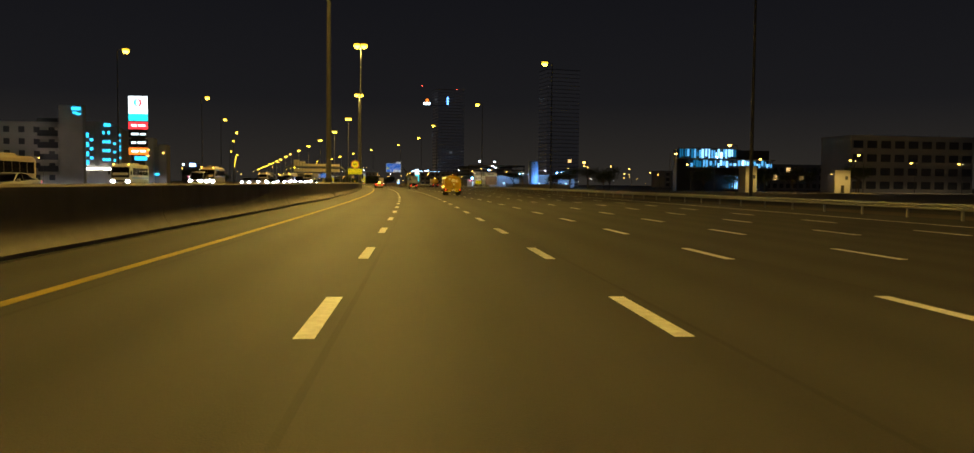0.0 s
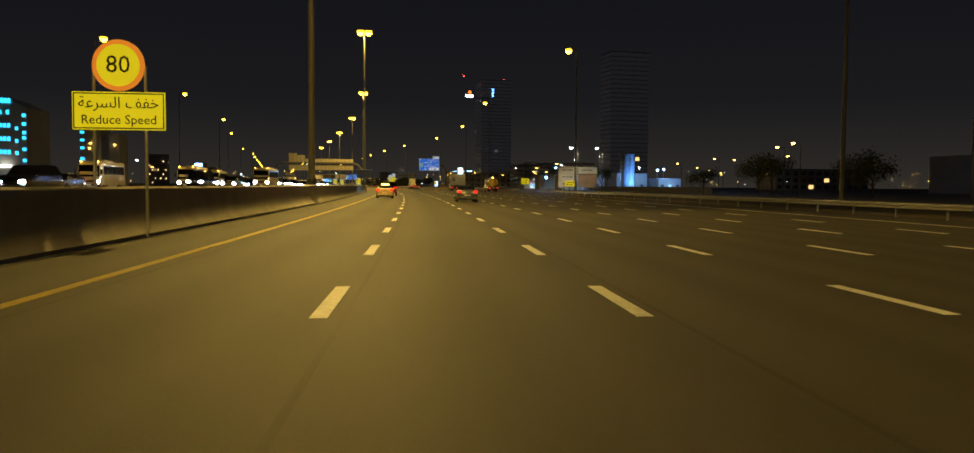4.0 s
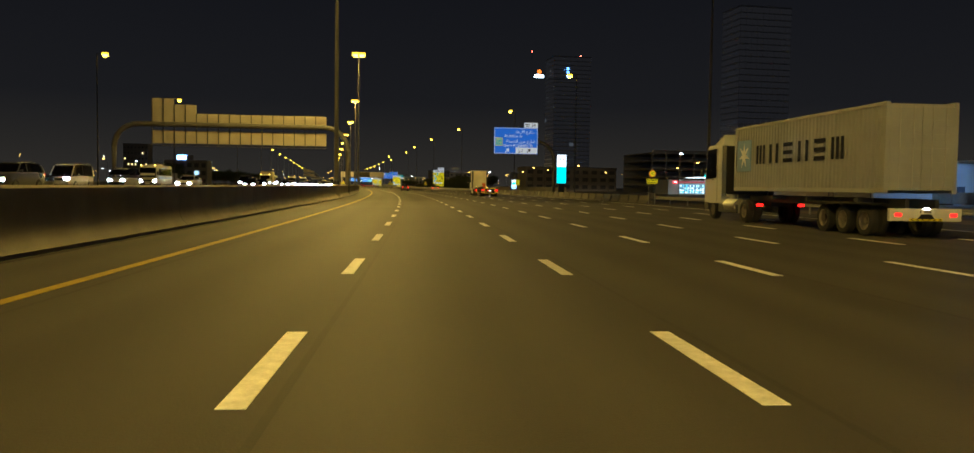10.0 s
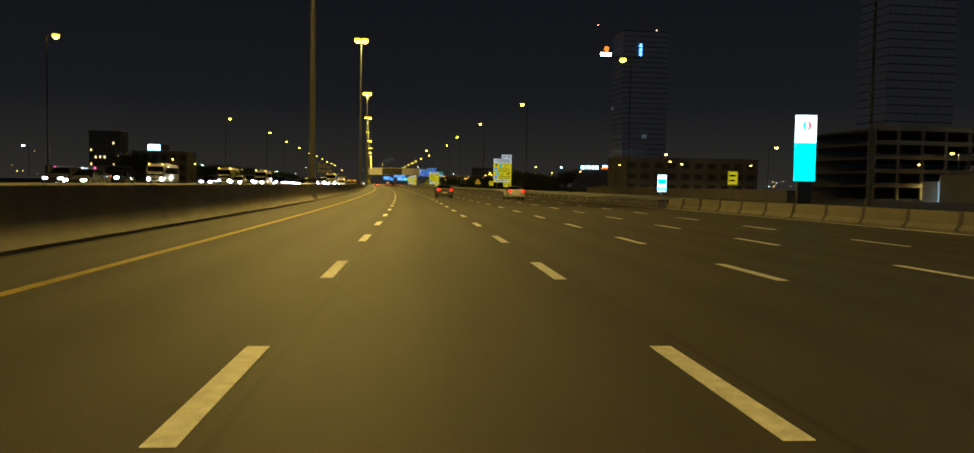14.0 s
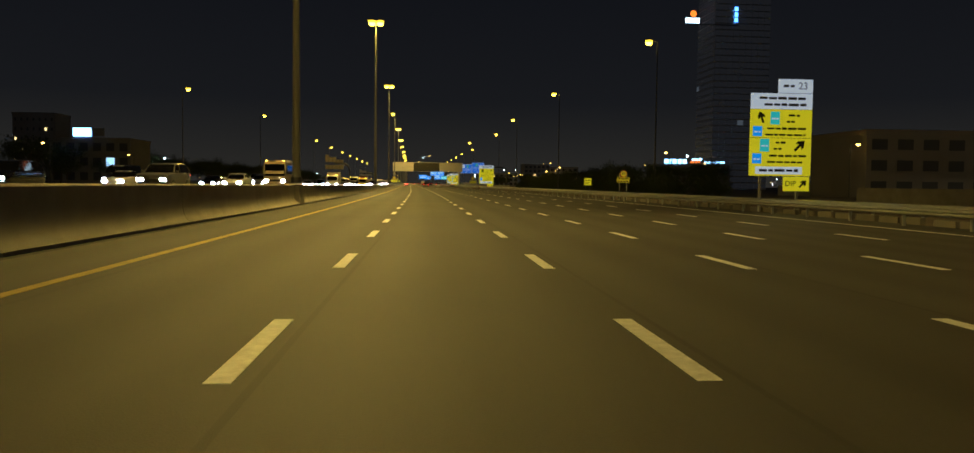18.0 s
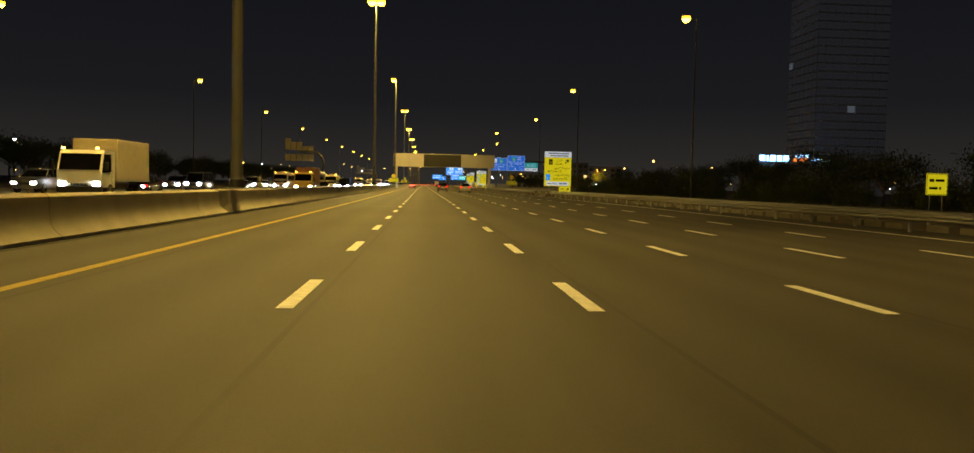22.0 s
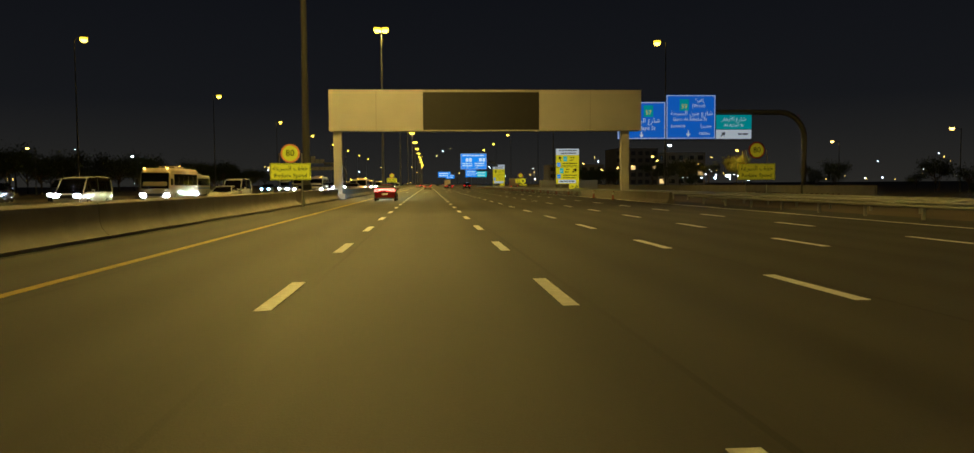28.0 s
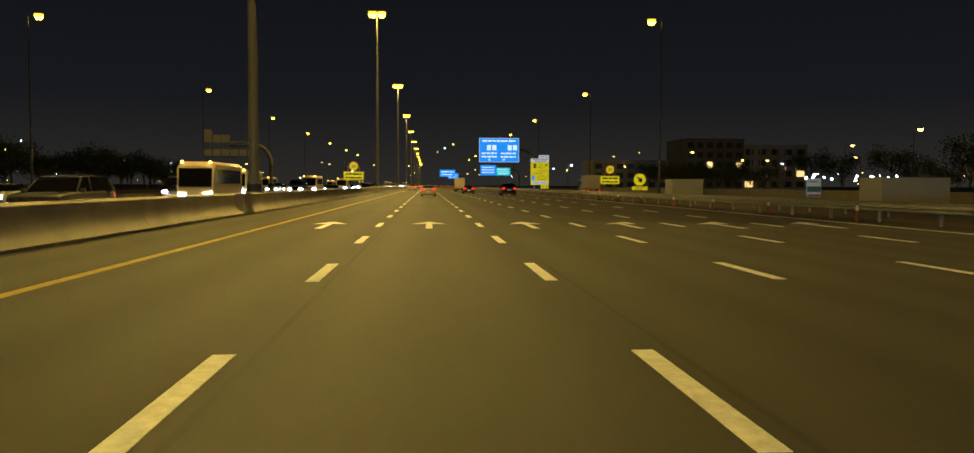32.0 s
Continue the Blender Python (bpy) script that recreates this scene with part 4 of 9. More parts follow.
guard_rail(788.5, 884, 0.0)
guard_rail(917, 1250, 0.0)
guard_rail(478, 1200, 3.4, "second steel guard rail on posts behind the first")

wall = thing("concrete_wall", "row of grey concrete barrier blocks beside the road", "barrier", kind="structure")
_blk = mesh_of("concrete_block", Geo().loft([[(x, y, z) for x, z in ((0.28, 0), (0.28, 0.09), (0.14, 0.28), (0.09, 0.76), (0.06, 0.78), (-0.06, 0.78), (-0.09, 0.76), (-0.14, 0.28), (-0.28, 0.09), (-0.28, 0))] for y in (-1.48, 1.48)]), CONCRETE_PALE)
for s0, s1, off in ((374, 476, 0.0), (772, 788, 0.0), (884, 916.5, -1.3), (1110, 1180, -1.6)):
    s = s0 + 1.5
    while s < s1:
        shared("concrete_block", _blk, wall, stand(s, rail_n(s) + off))
        s += 3.0

_kerb = mesh_of("kerb_block", Geo().box(-0.12, 0.12, -0.7, 0.7, -0.08, 0.30, 0.03), CONCRETE_PALE)
kerb = thing("kerb_row", "row of low pale concrete blocks behind the guard rail", "kerb", kind="structure")
_q = random.Random(31)
s = 500.0
while s < 762:
    shared("kerb_block", _kerb, kerb, stand(s, rail_n(s) + 1.5 + _q.uniform(-0.06, 0.06), _q.uniform(-0.06, 0.0), _q.uniform(-2, 2)))
    s += _q.choice((1.6, 1.75, 2.1, 2.9))

# ---- marker posts along the works ----
_mp_red = mesh_of("marker_body", Geo().lathe([(0.0, 0.03), (0.09, 0.03), (0.08, 0.3), (0.065, 0.72), (0.0, 0.76)], "Z", 10), paint("faded_orange", (0.26, 0.062, 0.022), 0.6, var=0.3), True)
_mp_band = mesh_of("reflective_band", Geo().lathe([(0.073, 0.46), (0.076, 0.47), (0.07, 0.68), (0.068, 0.69)], "Z", 10), WHITE, True)
_mp_foot = mesh_of("rubber_foot", Geo().box(-0.24, 0.24, -0.24, 0.24, 0, 0.05, 0.015), RUBBER)
for i, s in enumerate([763.6, 769.8, 776.4, 783.2, 790.0, 897.0, 905.5] + [928.3 + 8.3 * k for k in range(22)]):
    m = thing("marker_post", "faded orange and white plastic marker post on a rubber foot", "marker post", stand(s, rail_n(s) - (2.3 if 884 < s < 917 else 0.85) + 0.1 * math.sin(i * 2.1)), "marker posts at the roadworks")
    for nm, me in (("body", _mp_red), ("reflective_band", _mp_band), ("rubber_foot", _mp_foot)):
        shared(nm, me, m, Matrix.Identity(4))

# ---- red and white plastic barriers beyond the rail ----
_ring = ((0.22, 0.0), (0.22, 0.12), (0.11, 0.30), (0.09, 0.62), (-0.09, 0.62), (-0.11, 0.30), (-0.22, 0.12), (-0.22, 0.0))
for i in range(12):
    red = i % 2 == 0
    m = thing("plastic_barrier", "%s plastic barrier section standing on the sand" % ("red" if red else "dusty white"), "barrier", stand(882.5 + 1.55 * i, 30.2, -0.06, 3.0 * math.sin(i * 3.3)), "plastic barriers")
    part("shell", Geo().loft([[(x, y, z) for x, z in _ring] for y in (-0.72, 0.72)]), paint("barrier_red", (0.36, 0.035, 0.02), 0.5, var=0.3) if red else paint("barrier_white", (0.55, 0.54, 0.50), 0.5, var=0.3), m)
    for y in (-0.4, 0.4):
        part("lug", Geo().box(-0.05, 0.05, y - 0.08, y + 0.08, 0.62, 0.68, 0.01), RUBBER, m)

# ---- arrows painted on the lanes ----
for k, (nn, turn) in enumerate(((1.8, 0), (5.45, 0), (9.1, -28), (12.75, -28), (16.4, -28), (-1.9, 0))):
    a = thing("road_arrow", "worn white direction arrow painted on the asphalt", "lane marking", stand(975.5, nn, 0.002), "road arrows", "structure")
    tip = 2.6
    t = math.tan(radians(turn))
    g = Geo().prism([(-0.12, -2.4), (0.12, -2.4), (0.12, 0.9), (0.62, 0.7), (0.0 - t * 1.2, tip), (-0.62, 0.7), (-0.12, 0.9)], 0.0, 0.006, "XY")
    part("arrow_paint", g, LINE_WHITE, a)


# ---- vehicles: y runs forward from the rear bumper, z up from the ground ----
TAIL = glow("tail_lamp_glow", (1.0, 0.008, 0.006), 3.6)
TAIL_DIM = glow("tail_lamp_dim", (0.7, 0.02, 0.015), 1.6)
HEAD = glow("headlamp_glow", (0.70, 0.85, 1.0), 520.0)
HEAD_BLUE = glow("headlamp_glow_blue", (0.22, 0.58, 1.0), 600.0)
HEAD_SOFT = glow("headlamp_soft", (0.85, 0.93, 1.0), 120.0)
AMBER = glow("amber_marker_glow", (1.0, 0.55, 0.08), 12.0)
PLATE = paint("number_plate_white", (0.82, 0.82, 0.80), 0.4)
CHROME = paint("chrome", (0.7, 0.7, 0.7), 0.12, 1.0, var=0.05)
ALLOY = paint("alloy_wheel", (0.38, 0.38, 0.39), 0.35, 0.8, var=0.1)
GLASS = dark_glass("tinted_window")
TRUCK_YELLOW = paint("truck_yellow", (0.40, 0.255, 0.006), 0.34, var=0.22, scale=1.6, coat=0.35)
CHEVRON = paint("chevron_yellow", (0.85, 0.72, 0.02), 0.35)
CAB_WHITE = paint("cab_white", (0.66, 0.65, 0.62), 0.38, var=0.12, scale=1.2, coat=0.2)


def body_paint(name, colour, rough=0.28, metal=0.0):
    return paint(name, colour, rough, metal, var=0.1, scale=0.8, coat=0.8, spec=0.5)


BLACK_PAINT = body_paint("black_car_paint", (0.005, 0.0045, 0.0045), 0.16)
DARK_RED = body_paint("dark_red_car_paint", (0.15, 0.004, 0.006), 0.24)
WHITE_CAR = body_paint("white_car_paint", (0.48, 0.48, 0.47))
SILVER_CAR = body_paint("silver_car_paint", (0.24, 0.25, 0.26), 0.26, 0.7)
TAXI_PAINT = body_paint("beige_taxi_paint", (0.55, 0.42, 0.22))
GREY_CAR = body_paint("grey_car_paint", (0.09, 0.09, 0.095), 0.3, 0.3)

WHEELS = {}
TRUCK_RIM = paint("dusty_truck_rim", (0.20, 0.175, 0.135), 0.65, 0.2, var=0.3, scale=6.0)


def wheel(parent, x, y, r, w, out, twin=False, rim_mat=None, name="wheel", rim=True):
    """A tyre with a rim; out is +1 or -1, the side that it faces."""
    key = (round(r, 3), round(w, 3), twin, (rim_mat or ALLOY).name)
    if key not in WHEELS:
        t = Geo()
        for off in ((0.0, -w - 0.06) if twin else (0.0,)):
            t.lathe([(r * 0.62, off - w / 2), (r * 0.9, off - w / 2), (r * 0.985, off - w * 0.4), (r, off - w * 0.25), (r, off + w * 0.25), (r * 0.985, off + w * 0.4), (r * 0.9, off + w / 2), (r * 0.62, off + w / 2)], "X", 28)
        rm = Geo().lathe([(r * 0.64, -w * 0.3), (r * 0.64, w * 0.42), (r * 0.60, w * 0.44), (r * 0.55, w * 0.25), (r * 0.22, w * 0.12), (r * 0.2, w * 0.3), (0.001, w * 0.32)], "X", 28)
        for i in range(10 if rim_mat else 5):
            a = 2 * math.pi * i / (10 if rim_mat else 5)
            c = Vector((0, math.cos(a), math.sin(a)))
            if rim_mat:
                rm.tube(Vector((w * 0.18, 0, 0)) + c * r * 0.30, Vector((w * 0.26, 0, 0)) + c * r * 0.30, r * 0.03, r * 0.03, 6)
                continue
            rm.tube(Vector((w * 0.3, 0, 0)) + c * r * 0.15, Vector((w * 0.34, 0, 0)) + c * r * 0.58, r * 0.075, r * 0.06, 6)
        WHEELS[key] = (mesh_of("tyre", t, RUBBER, True), mesh_of("rim", rm, rim_mat or ALLOY, True))
    tm, rmm = WHEELS[key]
    ob = new(name, tm)
    ob.parent = parent
    ob.matrix_local = Matrix.Translation((x, y, r)) @ (Matrix.Identity(4) if out > 0 else Matrix.Rotation(math.pi, 4, "Z"))
    if rim:
        rr = new("rim", rmm)
        rr.parent = ob
    return ob


def plate(parent, x, y, z, w=0.52, h=0.12, front=False, fine=True):
    p = part("number_plate", Geo().box(x - w / 2, x + w / 2, y - 0.012, y + 0.012, z - h / 2, z + h / 2, 0.004), PLATE, parent, "white number plate")
    for x0, x1 in (((-0.42, -0.34), (-0.14, -0.07), (-0.02, 0.05), (0.10, 0.17), (0.22, 0.29)) if fine else ()):
        part("plate_bar", Geo().box(x + w * x0, x + w * x1, y + (0.012 if front else -0.016), y + (0.016 if front else -0.012), z - h * 0.25, z + h * 0.25), SIGN_DARK, p)
    return p


def car_ring(y, w, z0, z1, tuck=0.1, shoulder=0.06):
    h = z1 - z0
    half = [(w - tuck, z0), (w - 0.02, z0 + h * 0.2), (w, z0 + h * 0.55), (w - 0.02, z1 - shoulder), (w - 0.10, z1 - 0.004), (w * 0.5, z1 + 0.012)]
    return [(x, y, z) for x, z in half] + [(-x, y, z) for x, z in reversed(half)]


# outline of a car: shares of its length and height for the hull and for the cabin
SHAPES = {
    "sedan": dict(hull=[(0.0, 0.88, 0.36, 0.66), (0.012, 0.94, 0.26, 0.72), (0.05, 0.99, 0.17, 0.745), (0.15, 1.0, 0.14, 0.74), (0.45, 1.0, 0.14, 0.68), (0.68, 1.0, 0.14, 0.66), (0.82, 0.99, 0.14, 0.62), (0.94, 0.95, 0.16, 0.56), (0.985, 0.86, 0.2, 0.50), (1.0, 0.72, 0.25, 0.44)],
                  cab=[(0.08, 0.84, 0.74, 0.0), (0.22, 0.86, 0.66, 0.86), (0.30, 0.87, 0.68, 0.98), (0.46, 0.88, 0.70, 1.0), (0.56, 0.88, 0.69, 0.965), (0.72, 0.86, 0.70, 0.0)]),
    "suv": dict(hull=[(0.0, 0.90, 0.36, 0.62), (0.012, 0.95, 0.27, 0.66), (0.05, 0.99, 0.2, 0.675), (0.15, 1.0, 0.17, 0.675), (0.45, 1.0, 0.17, 0.66), (0.68, 1.0, 0.17, 0.655), (0.82, 1.0, 0.17, 0.64), (0.94, 0.97, 0.2, 0.61), (0.985, 0.9, 0.23, 0.56), (1.0, 0.78, 0.28, 0.48)],
                cab=[(0.012, 0.92, 0.80, 0.0), (0.06, 0.92, 0.78, 0.92), (0.12, 0.92, 0.77, 0.985), (0.35, 0.92, 0.77, 1.0), (0.52, 0.91, 0.76, 0.98), (0.58, 0.91, 0.77, 0.955), (0.71, 0.89, 0.80, 0.0)]),
    "van": dict(hull=[(0.0, 0.94, 0.3, 0.5), (0.01, 0.97, 0.2, 0.52), (0.05, 1.0, 0.14, 0.53), (0.3, 1.0, 0.13, 0.53), (0.6, 1.0, 0.13, 0.53), (0.8, 1.0, 0.13, 0.52), (0.92, 0.98, 0.15, 0.47), (0.985, 0.92, 0.19, 0.42), (1.0, 0.8, 0.22, 0.36)],
                cab=[(0.008, 0.94, 0.86, 0.0), (0.02, 0.94, 0.84, 0.9), (0.05, 0.94, 0.83, 0.985), (0.4, 0.94, 0.83, 1.0), (0.68, 0.93, 0.82, 0.98), (0.76, 0.93, 0.82, 0.93), (0.92, 0.9, 0.82, 0.0)]),
}


def car(name, label, L, W, H, shape, mat, m, group="", lights="rear", tail=None, wheel_r=0.34, base=(0.2, 0.79), roof_sign=None, glass_cargo=True, fine=True):
    """A car on four wheels. Hull, cabin glass, roof, pillars, lamps, bumpers, mirrors, plates."""
    v = thing(name, label, {"sedan": "car", "suv": "car", "van": "van"}[shape], m, group)
    sh = SHAPES[shape]
    w = W / 2
    rings = [car_ring(f * L, k * w, a * H, b * H) for f, k, a, b in sh["hull"]]
    part("body", Geo().loft(rings), mat, v, "", True)
    belt = lambda f: float(np.interp(f, [q[0] for q in sh["hull"]], [q[3] for q in sh["hull"]])) * H - 0.015
    cabs = []
    for f, k0, k1, t in sh["cab"]:
        zb = belt(f)
        zt = max(zb + 0.012, t * H - 0.03)
        hw0, hw1 = k0 * w, (k1 if t else k0) * w
        cabs.append((f * L, zb, zt, hw0, hw1))
    g = Geo()
    g.loft([[(-a, y, zb), (-a * 0.985, y, zb + 0.1 * (zt - zb)), (-b, y, zt - 0.03 * (zt > zb + 0.1)), (-b * 0.9, y, zt), (b * 0.9, y, zt), (b, y, zt - 0.03 * (zt > zb + 0.1)), (a * 0.985, y, zb + 0.1 * (zt - zb)), (a, y, zb)] for y, zb, zt, a, b in cabs])
    part("window_glass", g, GLASS if glass_cargo else mat, v, "dark tinted windows", True)
    top = cabs[2:-1]
    g = Geo()
    g.loft([[(-b - 0.012, y, zt - 0.07), (-b * 0.93, y, zt + 0.012), (0, y, zt + 0.035), (b * 0.93, y, zt + 0.012), (b + 0.012, y, zt - 0.07), (b * 0.9, y, zt - 0.04), (-b * 0.9, y, zt - 0.04)] for y, zb, zt, a, b in top])
    part("roof", g, mat, v, "", True)
    for sx in (-1, 1):
        y0, zb0, _, a0, _ = cabs[0]
        y1, _, zt1, a1, b1 = cabs[1]
        ye, zbe, _, ae, _ = cabs[-1]
        yd, _, ztd, _, bd = cabs[-2]
        part("rear_pillar", Geo().path([(sx * (a0 + 0.0), y0 + 0.02, zb0), (sx * (b1 + 0.012), y1, zt1 - 0.03)], 0.055, 6), mat, v, "", True)
        part("front_pillar", Geo().path([(sx * ae, ye - 0.02, zbe), (sx * (bd + 0.01), yd, ztd - 0.03)], 0.035, 6), mat, v, "", True)
        ym = L * 0.47
        zb, zt = belt(0.47), max(c[2] for c in cabs)
        part("middle_pillar", Geo().path([(sx * (a1 + 0.005), ym, zb), (sx * (b1 + 0.012) * 1.03, ym - 0.03, zt - 0.05)], 0.035, 6), BLACK, v, "", True)
        part("mirror", Geo().box(sx * (w + 0.05) - 0.09, sx * (w + 0.05) + 0.09, L * 0.665, L * 0.665 + 0.1, belt(0.66) - 0.02, belt(0.66) + 0.14, 0.03), mat, v)
        for fy in ((0.36, 0.56) if fine else ()):
            part("door_handle", Geo().box(sx * w - 0.015, sx * w + 0.015, L * fy - 0.1, L * fy + 0.1, belt(fy) - 0.17, belt(fy) - 0.135, 0.008), CHROME if shape == "suv" else mat, v)
        for fy in ((0.29, 0.475, 0.655) if fine else ()):
            part("door_seam", Geo().box(sx * w - 0.004, sx * w + 0.0045, L * fy - 0.006, L * fy + 0.006, 0.24 * H, belt(fy) - 0.06), BLACK, v)
        if fine:
            part("sill", Geo().box(sx * (w - 0.06) - 0.05, sx * (w - 0.06) + 0.05, L * (base[0] + 0.08), L * (base[1] - 0.08), H * 0.12, H * 0.18, 0.02), BLACK, v)
        for fy in base:
            if fine:
                part("wheel_arch", Geo().lathe([(wheel_r * 0.6, sx * (w - 0.16)), (wheel_r * 1.16, sx * (w - 0.16)), (wheel_r * 1.16, sx * (w + 0.006)), (wheel_r * 1.08, sx * (w + 0.012)), (wheel_r * 1.06, sx * (w - 0.02))], "X", 28, (0, L * fy, wheel_r * 1.02)), BLACK, v, "", True)
            wheel(v, sx * (w - 0.09), L * fy, wheel_r, 0.22, sx, rim=fine)
    rear_lit, front_lit = lights in ("rear", "both"), lights in ("front", "both")
    if tail is None:
        for sx in (-1, 1):
            zt = belt(0.03) - 0.14
            part("tail_lamp", Geo().box(min(sx * w * 0.6, sx * w * 0.93), max(sx * w * 0.6, sx * w * 0.93), -0.02, 0.16, zt - 0.09, zt + 0.09, 0.02), TAIL if rear_lit else TAIL_DIM, v, "red tail lamp")
    else:
        tail(v, L, W, H)
    part("rear_bumper", Geo().box(-w * 0.88, w * 0.88, -0.035, 0.16, H * 0.17, H * 0.36, 0.06), mat, v, "", True)
    part("bumper_trim", Geo().box(-w * 0.7, w * 0.7, -0.055, 0.06, H * 0.17, H * 0.23, 0.02), BLACK, v)
    part("front_bumper", Geo().box(-w * 0.86, w * 0.86, L - 0.16, L + 0.04, H * 0.18, H * 0.33, 0.05), mat, v)
    part("grille", Geo().box(-w * 0.45, w * 0.45, L - 0.06, L + 0.03, H * 0.33, H * 0.43, 0.01), BLACK, v)
    for sx in (-1, 1):
        part("headlamp", Geo().box(min(sx * w * 0.5, sx * w * 0.84), max(sx * w * 0.5, sx * w * 0.84), L - 0.16, L + 0.01, H * 0.36, H * 0.45, 0.02), HEAD if front_lit else CHROME, v, "white headlamp")
    plate(v, 0, -0.06, H * 0.42 if shape != "suv" else H * 0.46, fine=fine)
    if roof_sign:
        part("roof_sign", Geo().box(-0.35, 0.35, L * 0.45, L * 0.45 + 0.16, H - 0.01, H + 0.14, 0.03), roof_sign, v, "lit roof sign")
    return v


def headlight_beams(m, L, z=0.7, power=900.0, colour=(0.80, 0.90, 1.0)):
    """The two dipped beams of a car, which light the road ahead of it."""
    for x in (-0.65, 0.65):
        d = bpy.data.lights.new("headlamp_beam", "SPOT")
        d.energy, d.color, d.spot_size, d.spot_blend, d.shadow_soft_size = power, colour, radians(70), 0.7, 0.06
        ob = new("headlamp_beam", d)
        ob.matrix_world = m @ look((x, L + 0.12, z), (x * 1.4, L + 14.0, -1.2))


# black SUV with C-shaped tail lamps
def suv_tail(v, L, W, H):
    w = W / 2
    for sx in (-1, 1):
        x0, x1, z = sx * w * 0.60, sx * w * 0.97, H * 0.55
        lo, hi = min(x0, x1), max(x0, x1)
        c = part("tail_lamp", Geo().box(lo, hi, -0.012, 0.28, z - 0.115, z + 0.115, 0.03), paint("dark_red_lens", (0.10, 0.005, 0.005), 0.15), v, "red lamp lens")
        xe = sx * w * 0.93
        xi = sx * w * 0.78
        part("light_bar", Geo().path([(xi, -0.03, z + 0.07), (xe, -0.03, z + 0.07), (xe, -0.03, z - 0.07), (xi, -0.03, z - 0.07)], 0.024, 8), TAIL, c, "glowing C-shaped bar", True)
        part("light_bar", Geo().box(min(sx * w * 0.61, sx * w * 0.74), max(sx * w * 0.61, sx * w * 0.74), -0.045, -0.01, z + 0.03, z + 0.09, 0.01), TAIL, c, "glowing bar")
        part("reflector", Geo().box(min(sx * w * 0.74, sx * w * 0.9), max(sx * w * 0.74, sx * w * 0.9), -0.07, 0.0, H * 0.275, H * 0.3, 0.01), TAIL_DIM, v, "red reflector")
        part("roof_rail", Geo().path([(sx * w * 0.74, L * 0.1, H - 0.03), (sx * w * 0.74, L * 0.13, H + 0.05), (sx * w * 0.74, L * 0.5, H + 0.05), (sx * w * 0.74, L * 0.53, H - 0.03)], 0.025, 8), CHROME, v, "silver roof rail", True)
        part("side_step", Geo().box(sx * (w + 0.02) - 0.09, sx * (w + 0.02) + 0.09, L * 0.3, L * 0.66, 0.36, 0.42, 0.02), CHROME, v, "chrome side step")
    part("tailgate_trim", Geo().box(-w * 0.42, w * 0.42, -0.03, 0.02, H * 0.50, H * 0.525, 0.006), CHROME, v, "chrome strip")
    part("skid_plate", Geo().box(-w * 0.6, w * 0.6, -0.07, 0.1, H * 0.19, H * 0.24, 0.02), SILVER_CAR, v, "silver skid plate")
    part("rear_wiper", Geo().path([(0, -0.01, H * 0.69), (0.35, 0.03, H * 0.71)], 0.012, 6), BLACK, v)
    part("spoiler", Geo().box(-w * 0.7, w * 0.7, 0.12, 0.5, H * 0.965, H * 0.985, 0.012), BLACK_PAINT, v)


SUV_POSE = stand(225.8, -1.87)
car("suv", "glossy black full-size SUV with glowing C-shaped tail lamps", 5.17, 2.0, 1.93, "suv", BLACK_PAINT, SUV_POSE, tail=suv_tail, wheel_r=0.41, base=(0.205, 0.80))
headlight_beams(SUV_POSE, 5.17, 0.95, 3200.0, (0.62, 0.84, 1.0))


# dark red saloon with one light band round its tail
def band_tail(v, L, W, H):
    w = W / 2
    z = H * 0.645
    p = part("tail_panel", Geo().box(-w * 0.92, w * 0.92, -0.03, 0.2, z - 0.13, z + 0.10, 0.04), paint("tail_panel_red", (0.10, 0.004, 0.005), 0.18), v, "dark red panel")
    out = [(-0.90, -0.075), (-0.925, 0.0), (-0.88, 0.05), (-0.45, 0.078), (0.0, 0.085), (0.45, 0.078), (0.88, 0.05), (0.925, 0.0), (0.90, -0.075), (0.60, -0.09), (0.52, -0.04), (0.40, -0.005), (0.0, 0.005), (-0.40, -0.005), (-0.52, -0.04), (-0.60, -0.09), (-0.90, -0.075)]
    part("light_band", Geo().path([(x * w, -0.045, z + q) for x, q in out], 0.021, 8), glow("band_glow", (1.0, 0.10, 0.08), 14.0), p, "glowing red light band", True)
    part("boot_lip", Geo().box(-w * 0.8, w * 0.8, -0.01, 0.12, H * 0.70, H * 0.715, 0.006), DARK_RED, v)
    part("badge", Geo().box(w * 0.30, w * 0.55, -0.04, -0.02, H * 0.49, H * 0.51, 0.004), CHROME, v)
    for sx in (-1, 1):
        part("exhaust_tip", Geo().tube((sx * w * 0.62, -0.06, H * 0.17), (sx * w * 0.62, 0.15, H * 0.17), 0.035, 0.035, 14), DARK_STEEL, v, "", True)


RED_POSE = stand(899.3, -1.74)
car("saloon_car", "dark red saloon with a continuous glowing red tail band", 5.04, 1.9, 1.52, "sedan", DARK_RED, RED_POSE, tail=band_tail, wheel_r=0.35, base=(0.215, 0.82))
headlight_beams(RED_POSE, 5.04, 0.68, 5200.0, (0.55, 0.82, 1.0))

car("taxi", "beige taxi with a red roof and a lit roof sign", 4.85, 1.84, 1.45, "sedan", TAXI_PAINT, stand(206, -2.1), roof_sign=AMBER)

